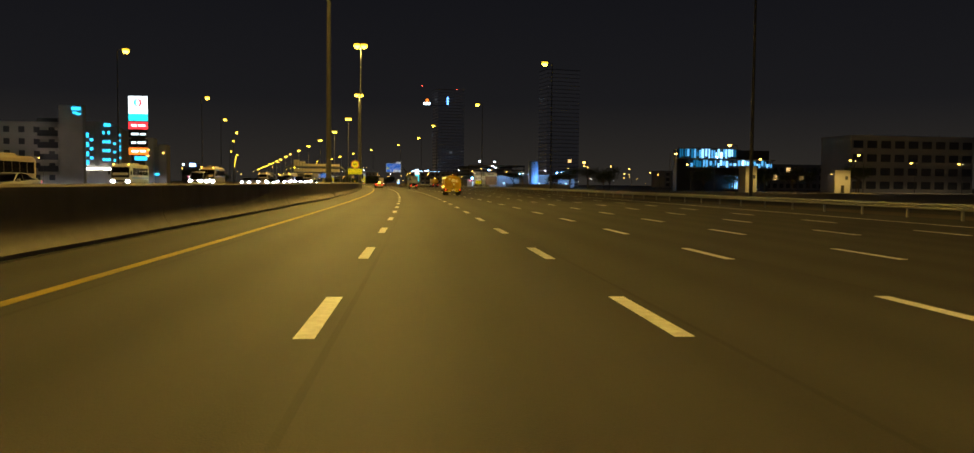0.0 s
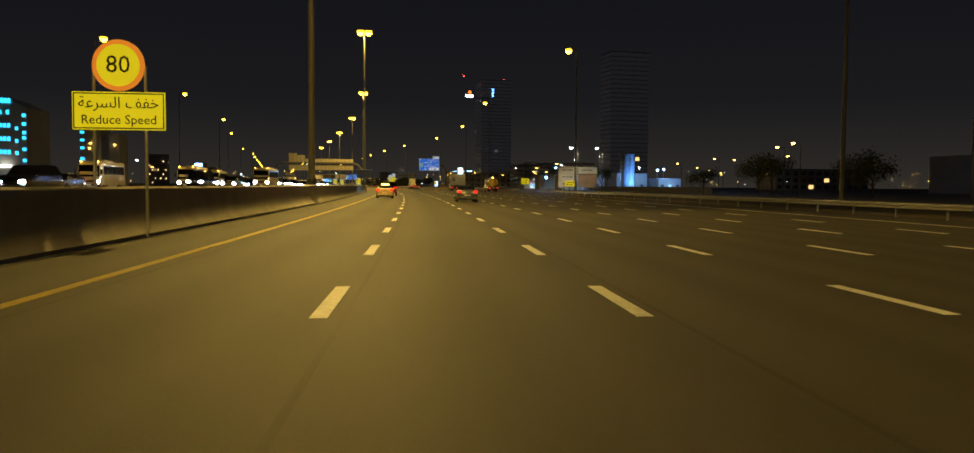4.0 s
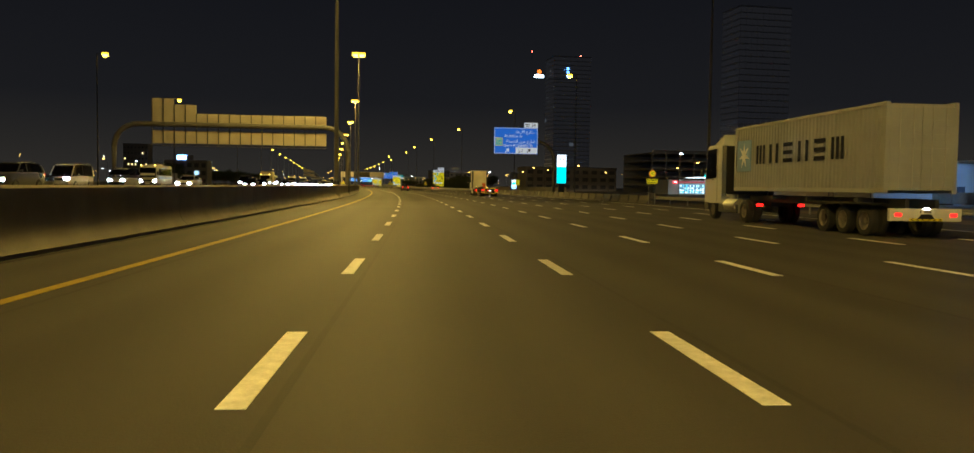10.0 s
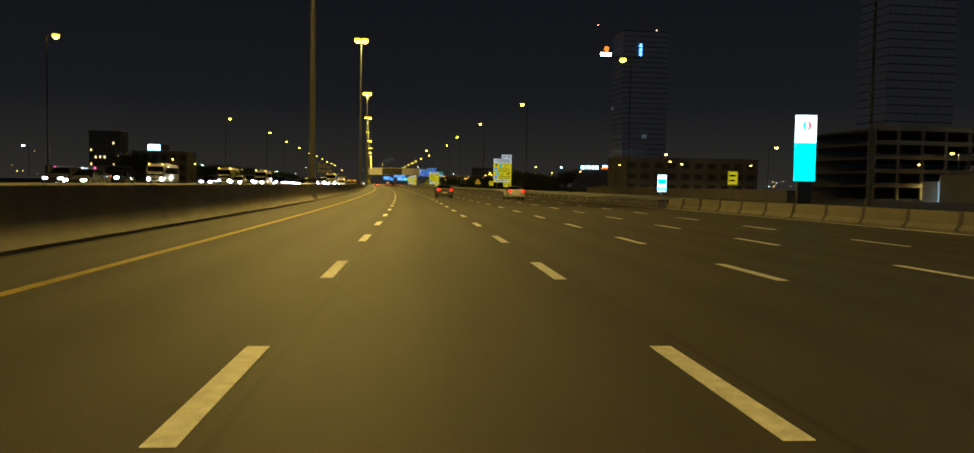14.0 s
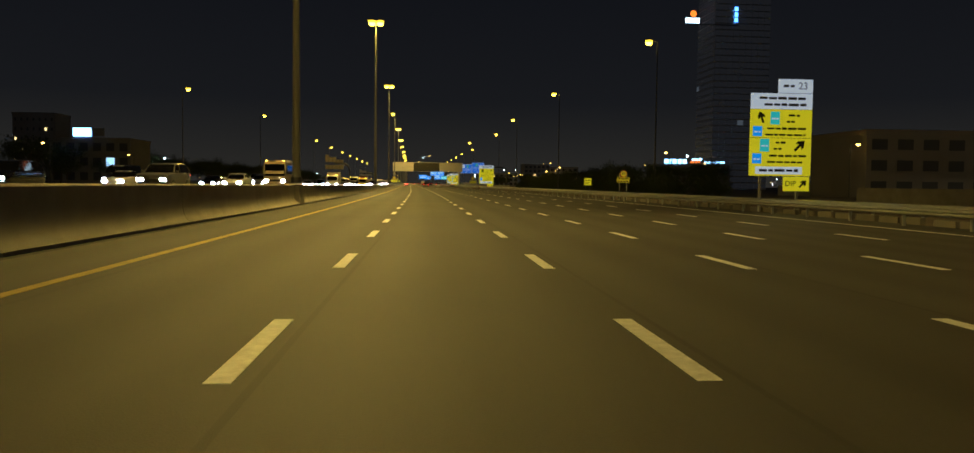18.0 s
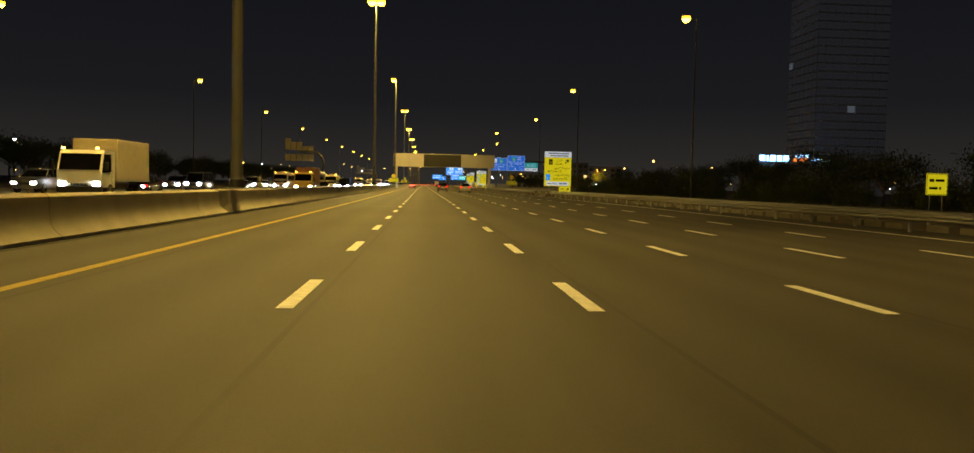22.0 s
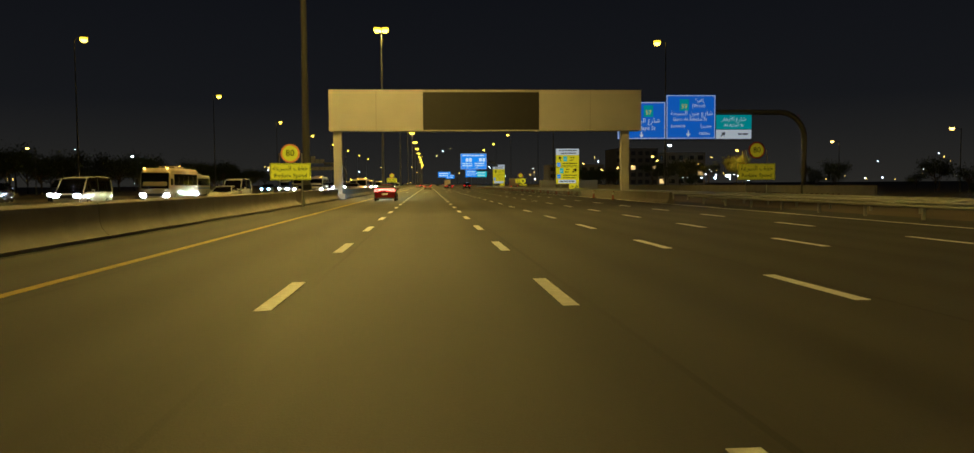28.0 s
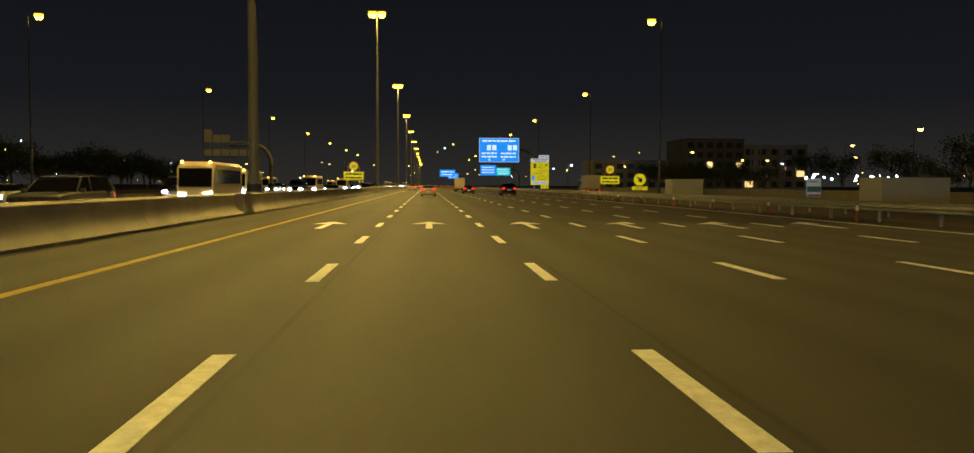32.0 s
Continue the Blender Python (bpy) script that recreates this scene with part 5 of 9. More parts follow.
# traffic ahead
AHEAD = [(1048, 1.9, "sedan", WHITE_CAR, "white saloon car with lit tail lamps"), (1077, 8.6, "sedan", SILVER_CAR, "silver saloon car with lit tail lamps"),
         (1056, 13.0, "suv", BLACK_PAINT, "black SUV with lit tail lamps"), (506, 5.4, "sedan", GREY_CAR, "grey saloon car with lit tail lamps"), (1150, -1.9, "suv", WHITE_CAR, "white SUV with lit tail lamps"),
         (1172, 1.8, "sedan", SILVER_CAR, "silver saloon car with lit tail lamps"), (1196, 12.8, "sedan", WHITE_CAR, "white saloon car with lit tail lamps"), (812, 5.4, "suv", GREY_CAR, "grey SUV with lit tail lamps"),
         (1240, -1.8, "sedan", GREY_CAR, "grey saloon car with lit tail lamps"), (798, 9.1, "suv", WHITE_CAR, "white SUV with lit tail lamps"), (503, 12.9, "sedan", WHITE_CAR, "white saloon car with lit tail lamps"),
         (1310, 1.8, "suv", BLACK_PAINT, "black SUV with lit tail lamps"), (187, 5.5, "sedan", SILVER_CAR, "silver saloon car with lit tail lamps"), (1365, 12.7, "suv", WHITE_CAR, "white SUV with lit tail lamps"),
         (1395, -1.8, "sedan", WHITE_CAR, "white saloon car with lit tail lamps"), (1430, 9.2, "sedan", GREY_CAR, "grey saloon car with lit tail lamps"), (1470, 1.8, "sedan", SILVER_CAR, "silver saloon car with lit tail lamps"), (1500, 5.5, "suv", WHITE_CAR, "white SUV with lit tail lamps")]
MADE = {}


def place_car(kind, mat, label, m, group, lights, fine=False):
    key = (kind, mat.name, lights, fine)
    if key in MADE:
        return tagged(copy_thing(MADE[key], m), label)
    L, W, H = {"sedan": (4.75, 1.83, 1.46), "suv": (4.85, 1.94, 1.78), "van": (5.2, 1.92, 2.15)}[kind]
    MADE[key] = car({"sedan": "saloon_car", "suv": "suv", "van": "van"}[kind], label, L, W, H, kind, mat, m, group, lights, wheel_r={"sedan": 0.33, "suv": 0.38, "van": 0.35}[kind], fine=fine)
    return MADE[key]


for s, n, kind, mat, lab in AHEAD:
    place_car(kind, mat, lab, stand(s, n), "traffic ahead", "rear", s < 1000)


# ---- buses and minibuses ----
def bus(label, L, W, H, mat, m, group="", lights="front", stripe=None):
    v = thing("bus", label, "bus", m, group)
    w = W / 2
    z0 = 0.42
    rings = []
    for y, k, top in ((0.0, 0.95, H - 0.12), (0.06, 1.0, H - 0.03), (L * 0.5, 1.0, H), (L - 0.5, 1.0, H - 0.02), (L - 0.2, 0.99, H * 0.9), (L - 0.02, 0.96, H * 0.55), (L, 0.92, H * 0.42)):
        a = w * k
        rings.append([(-a + 0.05, y, z0), (-a, y, z0 + 0.1), (-a, y, min(H * 0.5, top - 0.3)), (-a * 0.985, y, top - 0.2), (-a + 0.2, y, top), (a - 0.2, y, top), (a * 0.985, y, top - 0.2), (a, y, min(H * 0.5, top - 0.3)), (a, y, z0 + 0.1), (a - 0.05, y, z0)])
    part("body", Geo().loft(rings), mat, v, "", True)
    part("windscreen", Geo().prism([(L - 0.05, H * 0.46), (L + 0.015, H * 0.46), (L - 0.17, H * 0.87), (L - 0.23, H * 0.87)], -w * 0.9, w * 0.9), GLASS, v, "large dark windscreen")
    part("rear_window", Geo().box(-w * 0.75, w * 0.75, -0.012, 0.05, H * 0.55, H * 0.85, 0.02), GLASS, v)
    k = max(3, int(L / 1.35))
    for sx in (-1, 1):
        for i in range(k):
            y0 = 0.35 + (L - 1.3) * i / k
            part("side_window", Geo().box(min(sx * (w - 0.02), sx * (w + 0.012)), max(sx * (w - 0.02), sx * (w + 0.012)), y0, y0 + (L - 1.3) / k - 0.09, H * 0.54, H * 0.84, 0.008), GLASS, v)
        for y in (L * 0.2, L * 0.8):
            wheel(v, sx * (w - 0.13), y, 0.42, 0.25, sx, False, TRUCK_RIM, rim=False)
            part("wheel_arch", Geo().lathe([(0.2, sx * (w - 0.1)), (0.5, sx * (w - 0.1)), (0.5, sx * (w + 0.008)), (0.46, sx * (w + 0.01))], "X", 20, (0, y, 0.44)), BLACK, v, "", True)
        part("headlamp", Geo().box(min(sx * w * 0.62, sx * w * 0.9), max(sx * w * 0.62, sx * w * 0.9), L - 0.05, L + 0.03, H * 0.25, H * 0.33, 0.02), HEAD if lights == "front" else CHROME, v, "white headlamp")
        part("marker_lamp", Geo().box(sx * w * 0.75 - 0.06, sx * w * 0.75 + 0.06, L - 0.35, L - 0.27, H - 0.09, H + 0.02, 0.01), AMBER, v)
        part("mirror", Geo().box(sx * (w + 0.14) - 0.08, sx * (w + 0.14) + 0.08, L - 0.1, L + 0.05, H * 0.55, H * 0.72, 0.02), BLACK, v)
        part("tail_lamp", Geo().box(sx * w * 0.8 - 0.07, sx * w * 0.8 + 0.07, -0.03, 0.04, H * 0.3, H * 0.42, 0.02), TAIL if lights == "rear" else TAIL_DIM, v)
    part("bumper", Geo().box(-w * 0.95, w * 0.95, L - 0.15, L + 0.08, 0.38, 0.6, 0.04), BLACK, v)
    part("grille", Geo().box(-w * 0.5, w * 0.5, L - 0.02, L + 0.025, H * 0.27, H * 0.34, 0.01), BLACK, v)
    part("roof_unit", Geo().box(-w * 0.55, w * 0.55, L * 0.3, L * 0.62, H - 0.02, H + 0.16, 0.05), mat, v)
    plate(v, 0, L + 0.085, 0.5, front=True, fine=False)
    if stripe:
        for sx in (-1, 1):
            part("stripe", Geo().box(min(sx * w, sx * (w + 0.006)), max(sx * w, sx * (w + 0.006)), 0.2, L - 0.8, H * 0.40, H * 0.46), stripe, v)
    return v


# ---- lorries ----
def cab(parent, y, W, H, z0, depth, mat, lights=False, sleeper=False):
    """A forward-control cab whose rear stands at y."""
    w = W / 2
    o = [(y, z0), (y + depth - 0.06, z0), (y + depth, z0 + 0.12), (y + depth, z0 + (H - z0) * 0.42), (y + depth - 0.32, H - 0.18), (y + depth - 0.5, H - 0.03), (y + depth * 0.35, H), (y, H - 0.03)]
    c = part("cab", Geo().loft([[(x * k, p, q) for p, q in o] for x, k in ((-w, 0.95), (-w, 1.0), (w, 1.0), (w, 0.95))][1:3]), mat, parent)
    part("windscreen", Geo().prism([(y + depth + 0.012, z0 + (H - z0) * 0.46), (y + depth - 0.3, H - 0.2), (y + depth - 0.33, H - 0.2), (y + depth - 0.02, z0 + (H - z0) * 0.46)], -w * 0.9, w * 0.9), GLASS, parent)
    zb = z0 + (H - z0) * 0.45
    for sx in (-1, 1):
        a, b = min(sx * w, sx * (w + 0.012)), max(sx * w, sx * (w + 0.012))
        part("side_window", Geo().prism([(y + depth * 0.30, zb - 0.06), (y + depth - 0.07, zb - 0.12), (y + depth - 0.34, H - 0.22), (y + depth * 0.30, H - 0.2)], a, b), GLASS, parent)
        part("door_seam", Geo().box(a, b - 0.004 if sx > 0 else b, y + depth * 0.24, y + depth * 0.24 + 0.014, z0 + 0.1, H - 0.2), BLACK, parent)
        part("door_handle", Geo().box(sx * (w + 0.02) - 0.02, sx * (w + 0.02) + 0.02, y + depth * 0.44, y + depth * 0.55, zb - 0.16, zb - 0.12), BLACK, parent)
        part("mirror", Geo().box(sx * (w + 0.2) - 0.09, sx * (w + 0.2) + 0.09, y + depth - 0.15, y + depth - 0.05, zb, zb + 0.42, 0.03), BLACK, parent)
        part("mirror_arm", Geo().path([(sx * w, y + depth - 0.1, zb + 0.3), (sx * (w + 0.2), y + depth - 0.1, zb + 0.3)], 0.015, 6), BLACK, parent)
        part("headlamp", Geo().box(min(sx * w * 0.6, sx * w * 0.92), max(sx * w * 0.6, sx * w * 0.92), y + depth - 0.05, y + depth + 0.03, z0 + 0.08, z0 + 0.26, 0.02), HEAD_SOFT if lights else CHROME, parent)
    part("bumper", Geo().box(-w, w, y + depth - 0.2, y + depth + 0.08, z0 - 0.25, z0 + 0.06, 0.04), BLACK, parent)
    return c


def strip(parent, x0, x1, y, z, h=0.085):
    """A yellow reflective strip with black chevrons."""
    p = part("reflective_strip", Geo().box(x0, x1, y - 0.012, y, z - h / 2, z + h / 2), CHEVRON, parent, "yellow strip with black chevrons")
    k = max(2, int((x1 - x0) / 0.16))
    for i in range(k):
        x = x0 + (x1 - x0) * (i + 0.5) / k
        d = 0.04 if i < k / 2 else -0.04
        part("chevron", Geo().add([(x - d - 0.02, y - 0.014, z), (x + d - 0.02, y - 0.014, z - h * 0.45), (x + d + 0.025, y - 0.014, z - h * 0.45), (x - d + 0.025, y - 0.014, z), (x + d + 0.025, y - 0.014, z + h * 0.45), (x + d - 0.02, y - 0.014, z + h * 0.45)], [(0, 1, 2, 3), (0, 3, 4, 5)]), SIGN_DARK, p)


def line_strip(parent, x0, x1, y, z, h=0.06):
    """A plain yellow reflective strip."""
    return part("reflective_strip", Geo().box(x0, x1, y - 0.012, y, z - h / 2, z + h / 2, 0.004), CHEVRON, parent, "yellow reflective strip")


def tank_ring(y, w, z0, z1, r):
    """A tank's cross-section: wide, with round shoulders."""
    pts = []
    for cx, cz, a0 in ((w - r, z1 - r, 0), (-w + r, z1 - r, 90), (-w + 0.2, z0 + 0.2, 180), (w - 0.2, z0 + 0.2, 270)):
        rr = r if a0 < 180 else 0.2
        for i in range(7):
            a = radians(a0 + 15 * i)
            pts.append((cx + rr * math.cos(a), y, cz + rr * math.sin(a)))
    return pts


def fuel_tanker(label, m, group=""):
    """A small yellow fuel lorry with a white cab, a round-shouldered tank and a pump locker at the rear."""
    v = thing("tanker_truck", label, "truck", m, group)
    part("chassis", Geo().box(-0.42, 0.42, 0.25, 6.3, 0.62, 0.84, 0.02), DARK_STEEL, v)
    cab(v, 4.85, 2.06, 2.5, 0.62, 1.6, CAB_WHITE)
    part("tank", Geo().loft([tank_ring(y, k * 0.98, 1.42, 2.60 - (1 - k) * 0.4, 0.80 * k) for y, k in ((1.2, 0.97), (1.24, 1.0), (4.6, 1.0), (4.66, 0.95), (4.7, 0.85))]), TRUCK_YELLOW, v, "glossy yellow tank", True)
    part("top_box", Geo().box(-0.62, 0.62, 0.35, 4.55, 2.28, 2.62, 0.02), TRUCK_YELLOW, v, "yellow walkway box")
    # pump locker
    part("locker", Geo().loft([tank_ring(y, 1.0, 1.4, 2.58, 0.72) for y in (0.12, 1.2)]), TRUCK_YELLOW, v, "yellow rear locker", True)
    part("locker_front", Geo().box(-0.62, 0.62, 0.06, 0.14, 1.5, 2.6, 0.01), TRUCK_YELLOW, v)
    for x0, x1 in ((-1.02, -0.01), (0.01, 1.02)):
        dr = part("locker_door", Geo().box(x0, x1, 0.0, 0.10, 0.78, 1.52, 0.012), TRUCK_YELLOW, v, "yellow steel door")
        part("hinge", Geo().box(x0 + 0.1, x0 + 0.22, -0.01, 0.0, 1.47, 1.53), DARK_STEEL, dr)
        part("hinge", Geo().box(x1 - 0.22, x1 - 0.1, -0.01, 0.0, 1.47, 1.53), DARK_STEEL, dr)
    part("locker_side", Geo().box(-1.02, 1.02, 0.10, 1.2, 0.78, 1.5, 0.015), TRUCK_YELLOW, v)
    part("latch", Geo().box(0.04, 0.08, -0.02, 0.0, 0.95, 1.15), DARK_STEEL, v)
    rust = paint("faded_red_letters", (0.33, 0.07, 0.015), 0.6)
    words(v, "CAUTION", -0.5, 1.36, 0.15, 0.0, rust)
    bars(v, -0.85, -0.2, 1.2, 0.1, 0.0, rust, 11)
    bars(v, 0.3, 0.85, 1.4, 0.08, 0.0, rust, 12)
    bars(v, 0.15, 0.95, 1.2, 0.06, 0.0, rust, 13)
    words(v, "1000-GL", 0.02, 2.32, 0.16, 0.06, rust)
    flat(v, "white_panel", -0.16, 0.26, 1.66, 2.14, 0.05, WHITE, "white notice with a red diamond", 0.01, 0.0)
    part("hazard_diamond", Geo().prism([(0.06, 2.02), (0.14, 2.09), (0.22, 2.02), (0.14, 1.95)], 0.044, 0.05, "XZ"), RED, v, "red diamond")
    for k, zz in enumerate((2.07, 1.95, 1.83, 1.74)):
        bars(v, -0.12, 0.04 if k < 2 else 0.2, zz, 0.035, 0.05, SIGN_DARK, 20 + k)
    flat(v, "white_panel", 0.32, 0.56, 1.6, 2.02, 0.05, WHITE, "white notice", 0.01, 0.0)
    for k in range(4):
        bars(v, 0.36, 0.53, 1.95 - 0.1 * k, 0.04, 0.05, RED, 30 + k)
    flat(v, "white_panel", 0.03, 0.2, 1.2, 1.42, -0.01, WHITE, "small white notice", 0.01, 0.0)
    flat(v, "white_panel", -0.48, -0.3, 2.05, 2.25, 0.05, WHITE, "small white notice", 0.01, 0.0)
    flat(v, "yellow_label", -0.52, -0.27, 1.88, 2.0, 0.05, CHEVRON, "", 0.01, 0.0)
    for x, z in ((-0.75, 2.1), (0.42, 2.18), (0.74, 2.1)):
        part("prohibition_ring", Geo().lathe([(0.11, 0.10), (0.11, 0.112), (0.085, 0.112), (0.085, 0.10)], "Y", 20, (x, 0, z)) if abs(x) > 0.6 else Geo().lathe([(0.09, 0.045), (0.09, 0.058), (0.07, 0.058), (0.07, 0.045)], "Y", 20, (x, 0, z)), rust, v)
    # rear bumper with lamps
    part("bumper_beam", Geo().box(-1.02, 1.02, 0.02, 0.16, 0.42, 0.76, 0.01), BLACK, v)
    part("bumper_panel", Geo().box(-0.62, 0.62, 0.0, 0.03, 0.5, 0.68, 0.01), TRUCK_YELLOW, v)
    strip(v, -0.98, -0.62, 0.0, 0.72)
    strip(v, -0.52, -0.12, 0.0, 0.72)
    strip(v, 0.12, 0.98, 0.0, 0.72)
    strip(v, -0.98, -0.22, 0.0, 0.44)
    strip(v, 0.25, 0.7, 0.0, 0.44)
    for sx in (-1, 1):
        part("tail_lamp", Geo().lathe([(0.0, -0.04), (0.05, -0.036), (0.062, -0.02), (0.062, 0.0)], "Y", 16, (sx * 0.86, 0, 0.6)), TAIL, v, "round red tail lamp", True)
        part("indicator_lamp", Geo().lathe([(0.0, -0.035), (0.045, -0.03), (0.055, -0.018), (0.055, 0.0)], "Y", 16, (sx * 0.7, 0, 0.6)), RED, v, "dark red round lamp", True)
        part("lamp_housing", Geo().box(sx * 0.8 - 0.18, sx * 0.8 + 0.18, -0.01, 0.02, 0.5, 0.69, 0.01), DARK_STEEL, v)
    plate(v, 0.06, -0.03, 0.57, 0.34, 0.16)
    # side frames, lockers, rails, marker lamps
    for sx in (-1, 1):
        part("side_rail", Geo().box(sx * 0.98 - 0.04, sx * 0.98 + 0.04, 1.3, 4.7, 1.38, 1.48, 0.01), TRUCK_YELLOW, v)
        part("side_rail", Geo().box(sx * 1.0 - 0.03, sx * 1.0 + 0.03, 1.3, 4.7, 1.0, 1.12, 0.01), TRUCK_YELLOW, v)
        for i in range(6):
            y = 1.35 + 0.66 * i
            part("stanchion", Geo().box(sx * 1.0 - 0.03, sx * 1.0 + 0.03, y, y + 0.07, 0.95, 1.42, 0.01), TRUCK_YELLOW, v)
        for y in (1.5, 2.35, 3.2, 4.35):
            part("marker_lamp", Geo().box(sx * 1.05 - 0.03, sx * 1.05 + 0.03, y - 0.05, y + 0.05, 0.98, 1.06, 0.02), AMBER, v, "glowing amber marker lamp")
        part("mudguard", Geo().loft([[(sx * 0.72, y, z), (sx * 1.02, y, z), (sx * 1.02, y, z - 0.03), (sx * 0.72, y, z - 0.03)] for y, z in ((1.0, 0.62), (1.12, 0.86), (1.35, 0.98), (1.75, 0.98), (1.98, 0.86), (2.1, 0.62))]), TRUCK_YELLOW, v, "yellow mudguard")
        part("skirt_rail", Geo().box(sx * 1.0 - 0.02, sx * 1.0 + 0.02, 2.3, 4.5, 0.72, 0.8), BLACK, v)
        part("skirt_rail", Geo().box(sx * 1.0 - 0.02, sx * 1.0 + 0.02, 2.3, 4.5, 0.42, 0.48), BLACK, v)
        part("side_strip", Geo().box(min(sx * 1.0, sx * 1.032), max(sx * 1.0, sx * 1.032), 2.5, 3.1, 0.73, 0.79), CHEVRON, v, "yellow strip")
        part("side_strip", Geo().box(min(sx * 1.0, sx * 1.032), max(sx * 1.0, sx * 1.032), 2.5, 3.1, 0.42, 0.475), CHEVRON, v, "yellow strip")
        part("side_box", Geo().box(sx * 0.85 - 0.15, sx * 0.85 + 0.15, 3.0, 3.6, 0.45, 0.75, 0.02), BLACK, v)
        part("mud_flap", Geo().box(sx * 0.86 - 0.2, sx * 0.86 + 0.2, 0.95, 0.98, 0.22, 0.62), RUBBER, v)
        part("side_notice", Geo().prism([(2.2, 1.95), (2.75, 1.95), (2.75, 2.2), (2.2, 2.2)], min(sx * 0.90, sx * 0.965), max(sx * 0.90, sx * 0.965)), WHITE, v, "white notice")
        wheel(v, sx * 0.86, 1.55, 0.38, 0.2, sx, True, TRUCK_RIM)
        wheel(v, sx * 0.82, 4.9 + 0.02, 0.38, 0.2, sx, False, TRUCK_RIM)
    part("beacon", Geo().lathe([(0.0, 2.86), (0.05, 2.84), (0.075, 2.78), (0.08, 2.62)], "Z", 14, (0.05, 0.55, 0)), AMBER if group else paint("beacon_amber", (0.45, 0.12, 0.008), 0.25), v, "round amber beacon", True)
    for x in (-0.58, 0.05, 0.58):
        part("top_lamp", Geo().box(x - 0.04, x + 0.04, 0.03, 0.08, 2.52, 2.6, 0.015), DARK_STEEL, v)
    return v


def settle(v, xs, ys):
    """Shift the heights of a vehicle's parts, wheels apart, along a line of heights."""
    for o in v.children_recursive:
        if o.name.startswith(("wheel", "rim", "tyre")) or o.data is None:
            continue
        if o.matrix_basis == Matrix.Identity(4):
            for p in o.data.vertices:
                p.co.z = float(np.interp(p.co.z, xs, ys))
        else:
            o.location.z = float(np.interp(o.location.z, xs, ys))


tanker = fuel_tanker("small yellow fuel tanker truck with a white cab and chevron bumper", stand(96.1, 6.5))
settle(tanker, [0, 0.44, 0.72, 0.95, 1.52, 2.42, 2.62, 2.84], [0, 0.52, 0.80, 1.0, 1.57, 2.2, 2.36, 2.52])


def round_tanker(label, m):
    """A yellow water tanker with an oval tank."""
    v = thing("tanker_truck", label, "truck", m)
    part("chassis", Geo().box(-0.45, 0.45, 0.2, 8.0, 0.8, 1.05, 0.02), DARK_STEEL, v)
    cab(v, 6.3, 2.4, 3.0, 0.8, 1.9, CAB_WHITE)
    part("tank", Geo().loft([[(k * 1.18 * math.cos(2 * math.pi * i / 24), y, 2.25 + k * 1.1 * math.sin(2 * math.pi * i / 24)) for i in range(24)] for y, k in ((0.3, 0.86), (0.36, 0.97), (0.5, 1.0), (5.7, 1.0), (5.85, 0.95), (5.9, 0.85))]), TRUCK_YELLOW, v, "yellow oval tank", True)
    part("rear_cap", Geo().lathe([(0.0, 0.26), (0.35, 0.26), (0.4, 0.3)], "Y", 20, (0, 0, 2.25)), TRUCK_YELLOW, v, "", True)
    part("bumper_beam", Geo().box(-1.2, 1.2, 0.05, 0.2, 0.6, 1.0, 0.01), BLACK, v)
    strip(v, -1.1, -0.3, 0.05, 0.95)
    strip(v, 0.3, 1.1, 0.05, 0.95)
    for sx in (-1, 1):
        part("tail_lamp", Geo().box(sx * 0.95 - 0.12, sx * 0.95 + 0.12, 0.02, 0.06, 0.72, 0.86, 0.02), TAIL, v, "red tail lamp")
        part("tank_step", Geo().box(sx * 0.8 - 0.05, sx * 0.8 + 0.05, 0.4, 5.7, 1.1, 1.3), DARK_STEEL, v)
        for y in (1.5, 2.7):
            wheel(v, sx * 1.02, y, 0.48, 0.26, sx, True, TRUCK_RIM)
        wheel(v, sx * 1.0, 7.2, 0.48, 0.28, sx, False, TRUCK_RIM)
        part("marker_lamp", Geo().box(sx * 1.1 - 0.04, sx * 1.1 + 0.04, 3.5, 3.6, 1.05, 1.13), AMBER, v)
    plate(v, 0, 0.04, 0.8, 0.5, 0.16)
    part("hose_reel", Geo().lathe([(0.3, 0.1), (0.3, 0.3), (0.06, 0.3), (0.06, 0.1)], "Y", 18, (0.55, 0, 1.25)), RUBBER, v, "", True)
    part("beacon", Geo().lathe([(0.0, 3.6), (0.1, 3.58), (0.12, 3.46), (0.12, 3.3)], "Z", 14, (0, 0.9, 0)), AMBER, v, "glowing amber beacon", True)
    bars(v, -0.6, -0.2, 2.3, 0.12, 0.26, RED, 71)
    return v


round_tanker("yellow oval water tanker truck with a lit amber beacon", stand(310.6, 23.9))


# ---- container lorry ----
BOX_WHITE = paint("container_pale_grey", (0.34, 0.345, 0.35), 0.5, var=0.14, scale=0.8)


LETTER_NAVY = paint("letter_navy", (0.010, 0.013, 0.025), 0.9, spec=0.1)


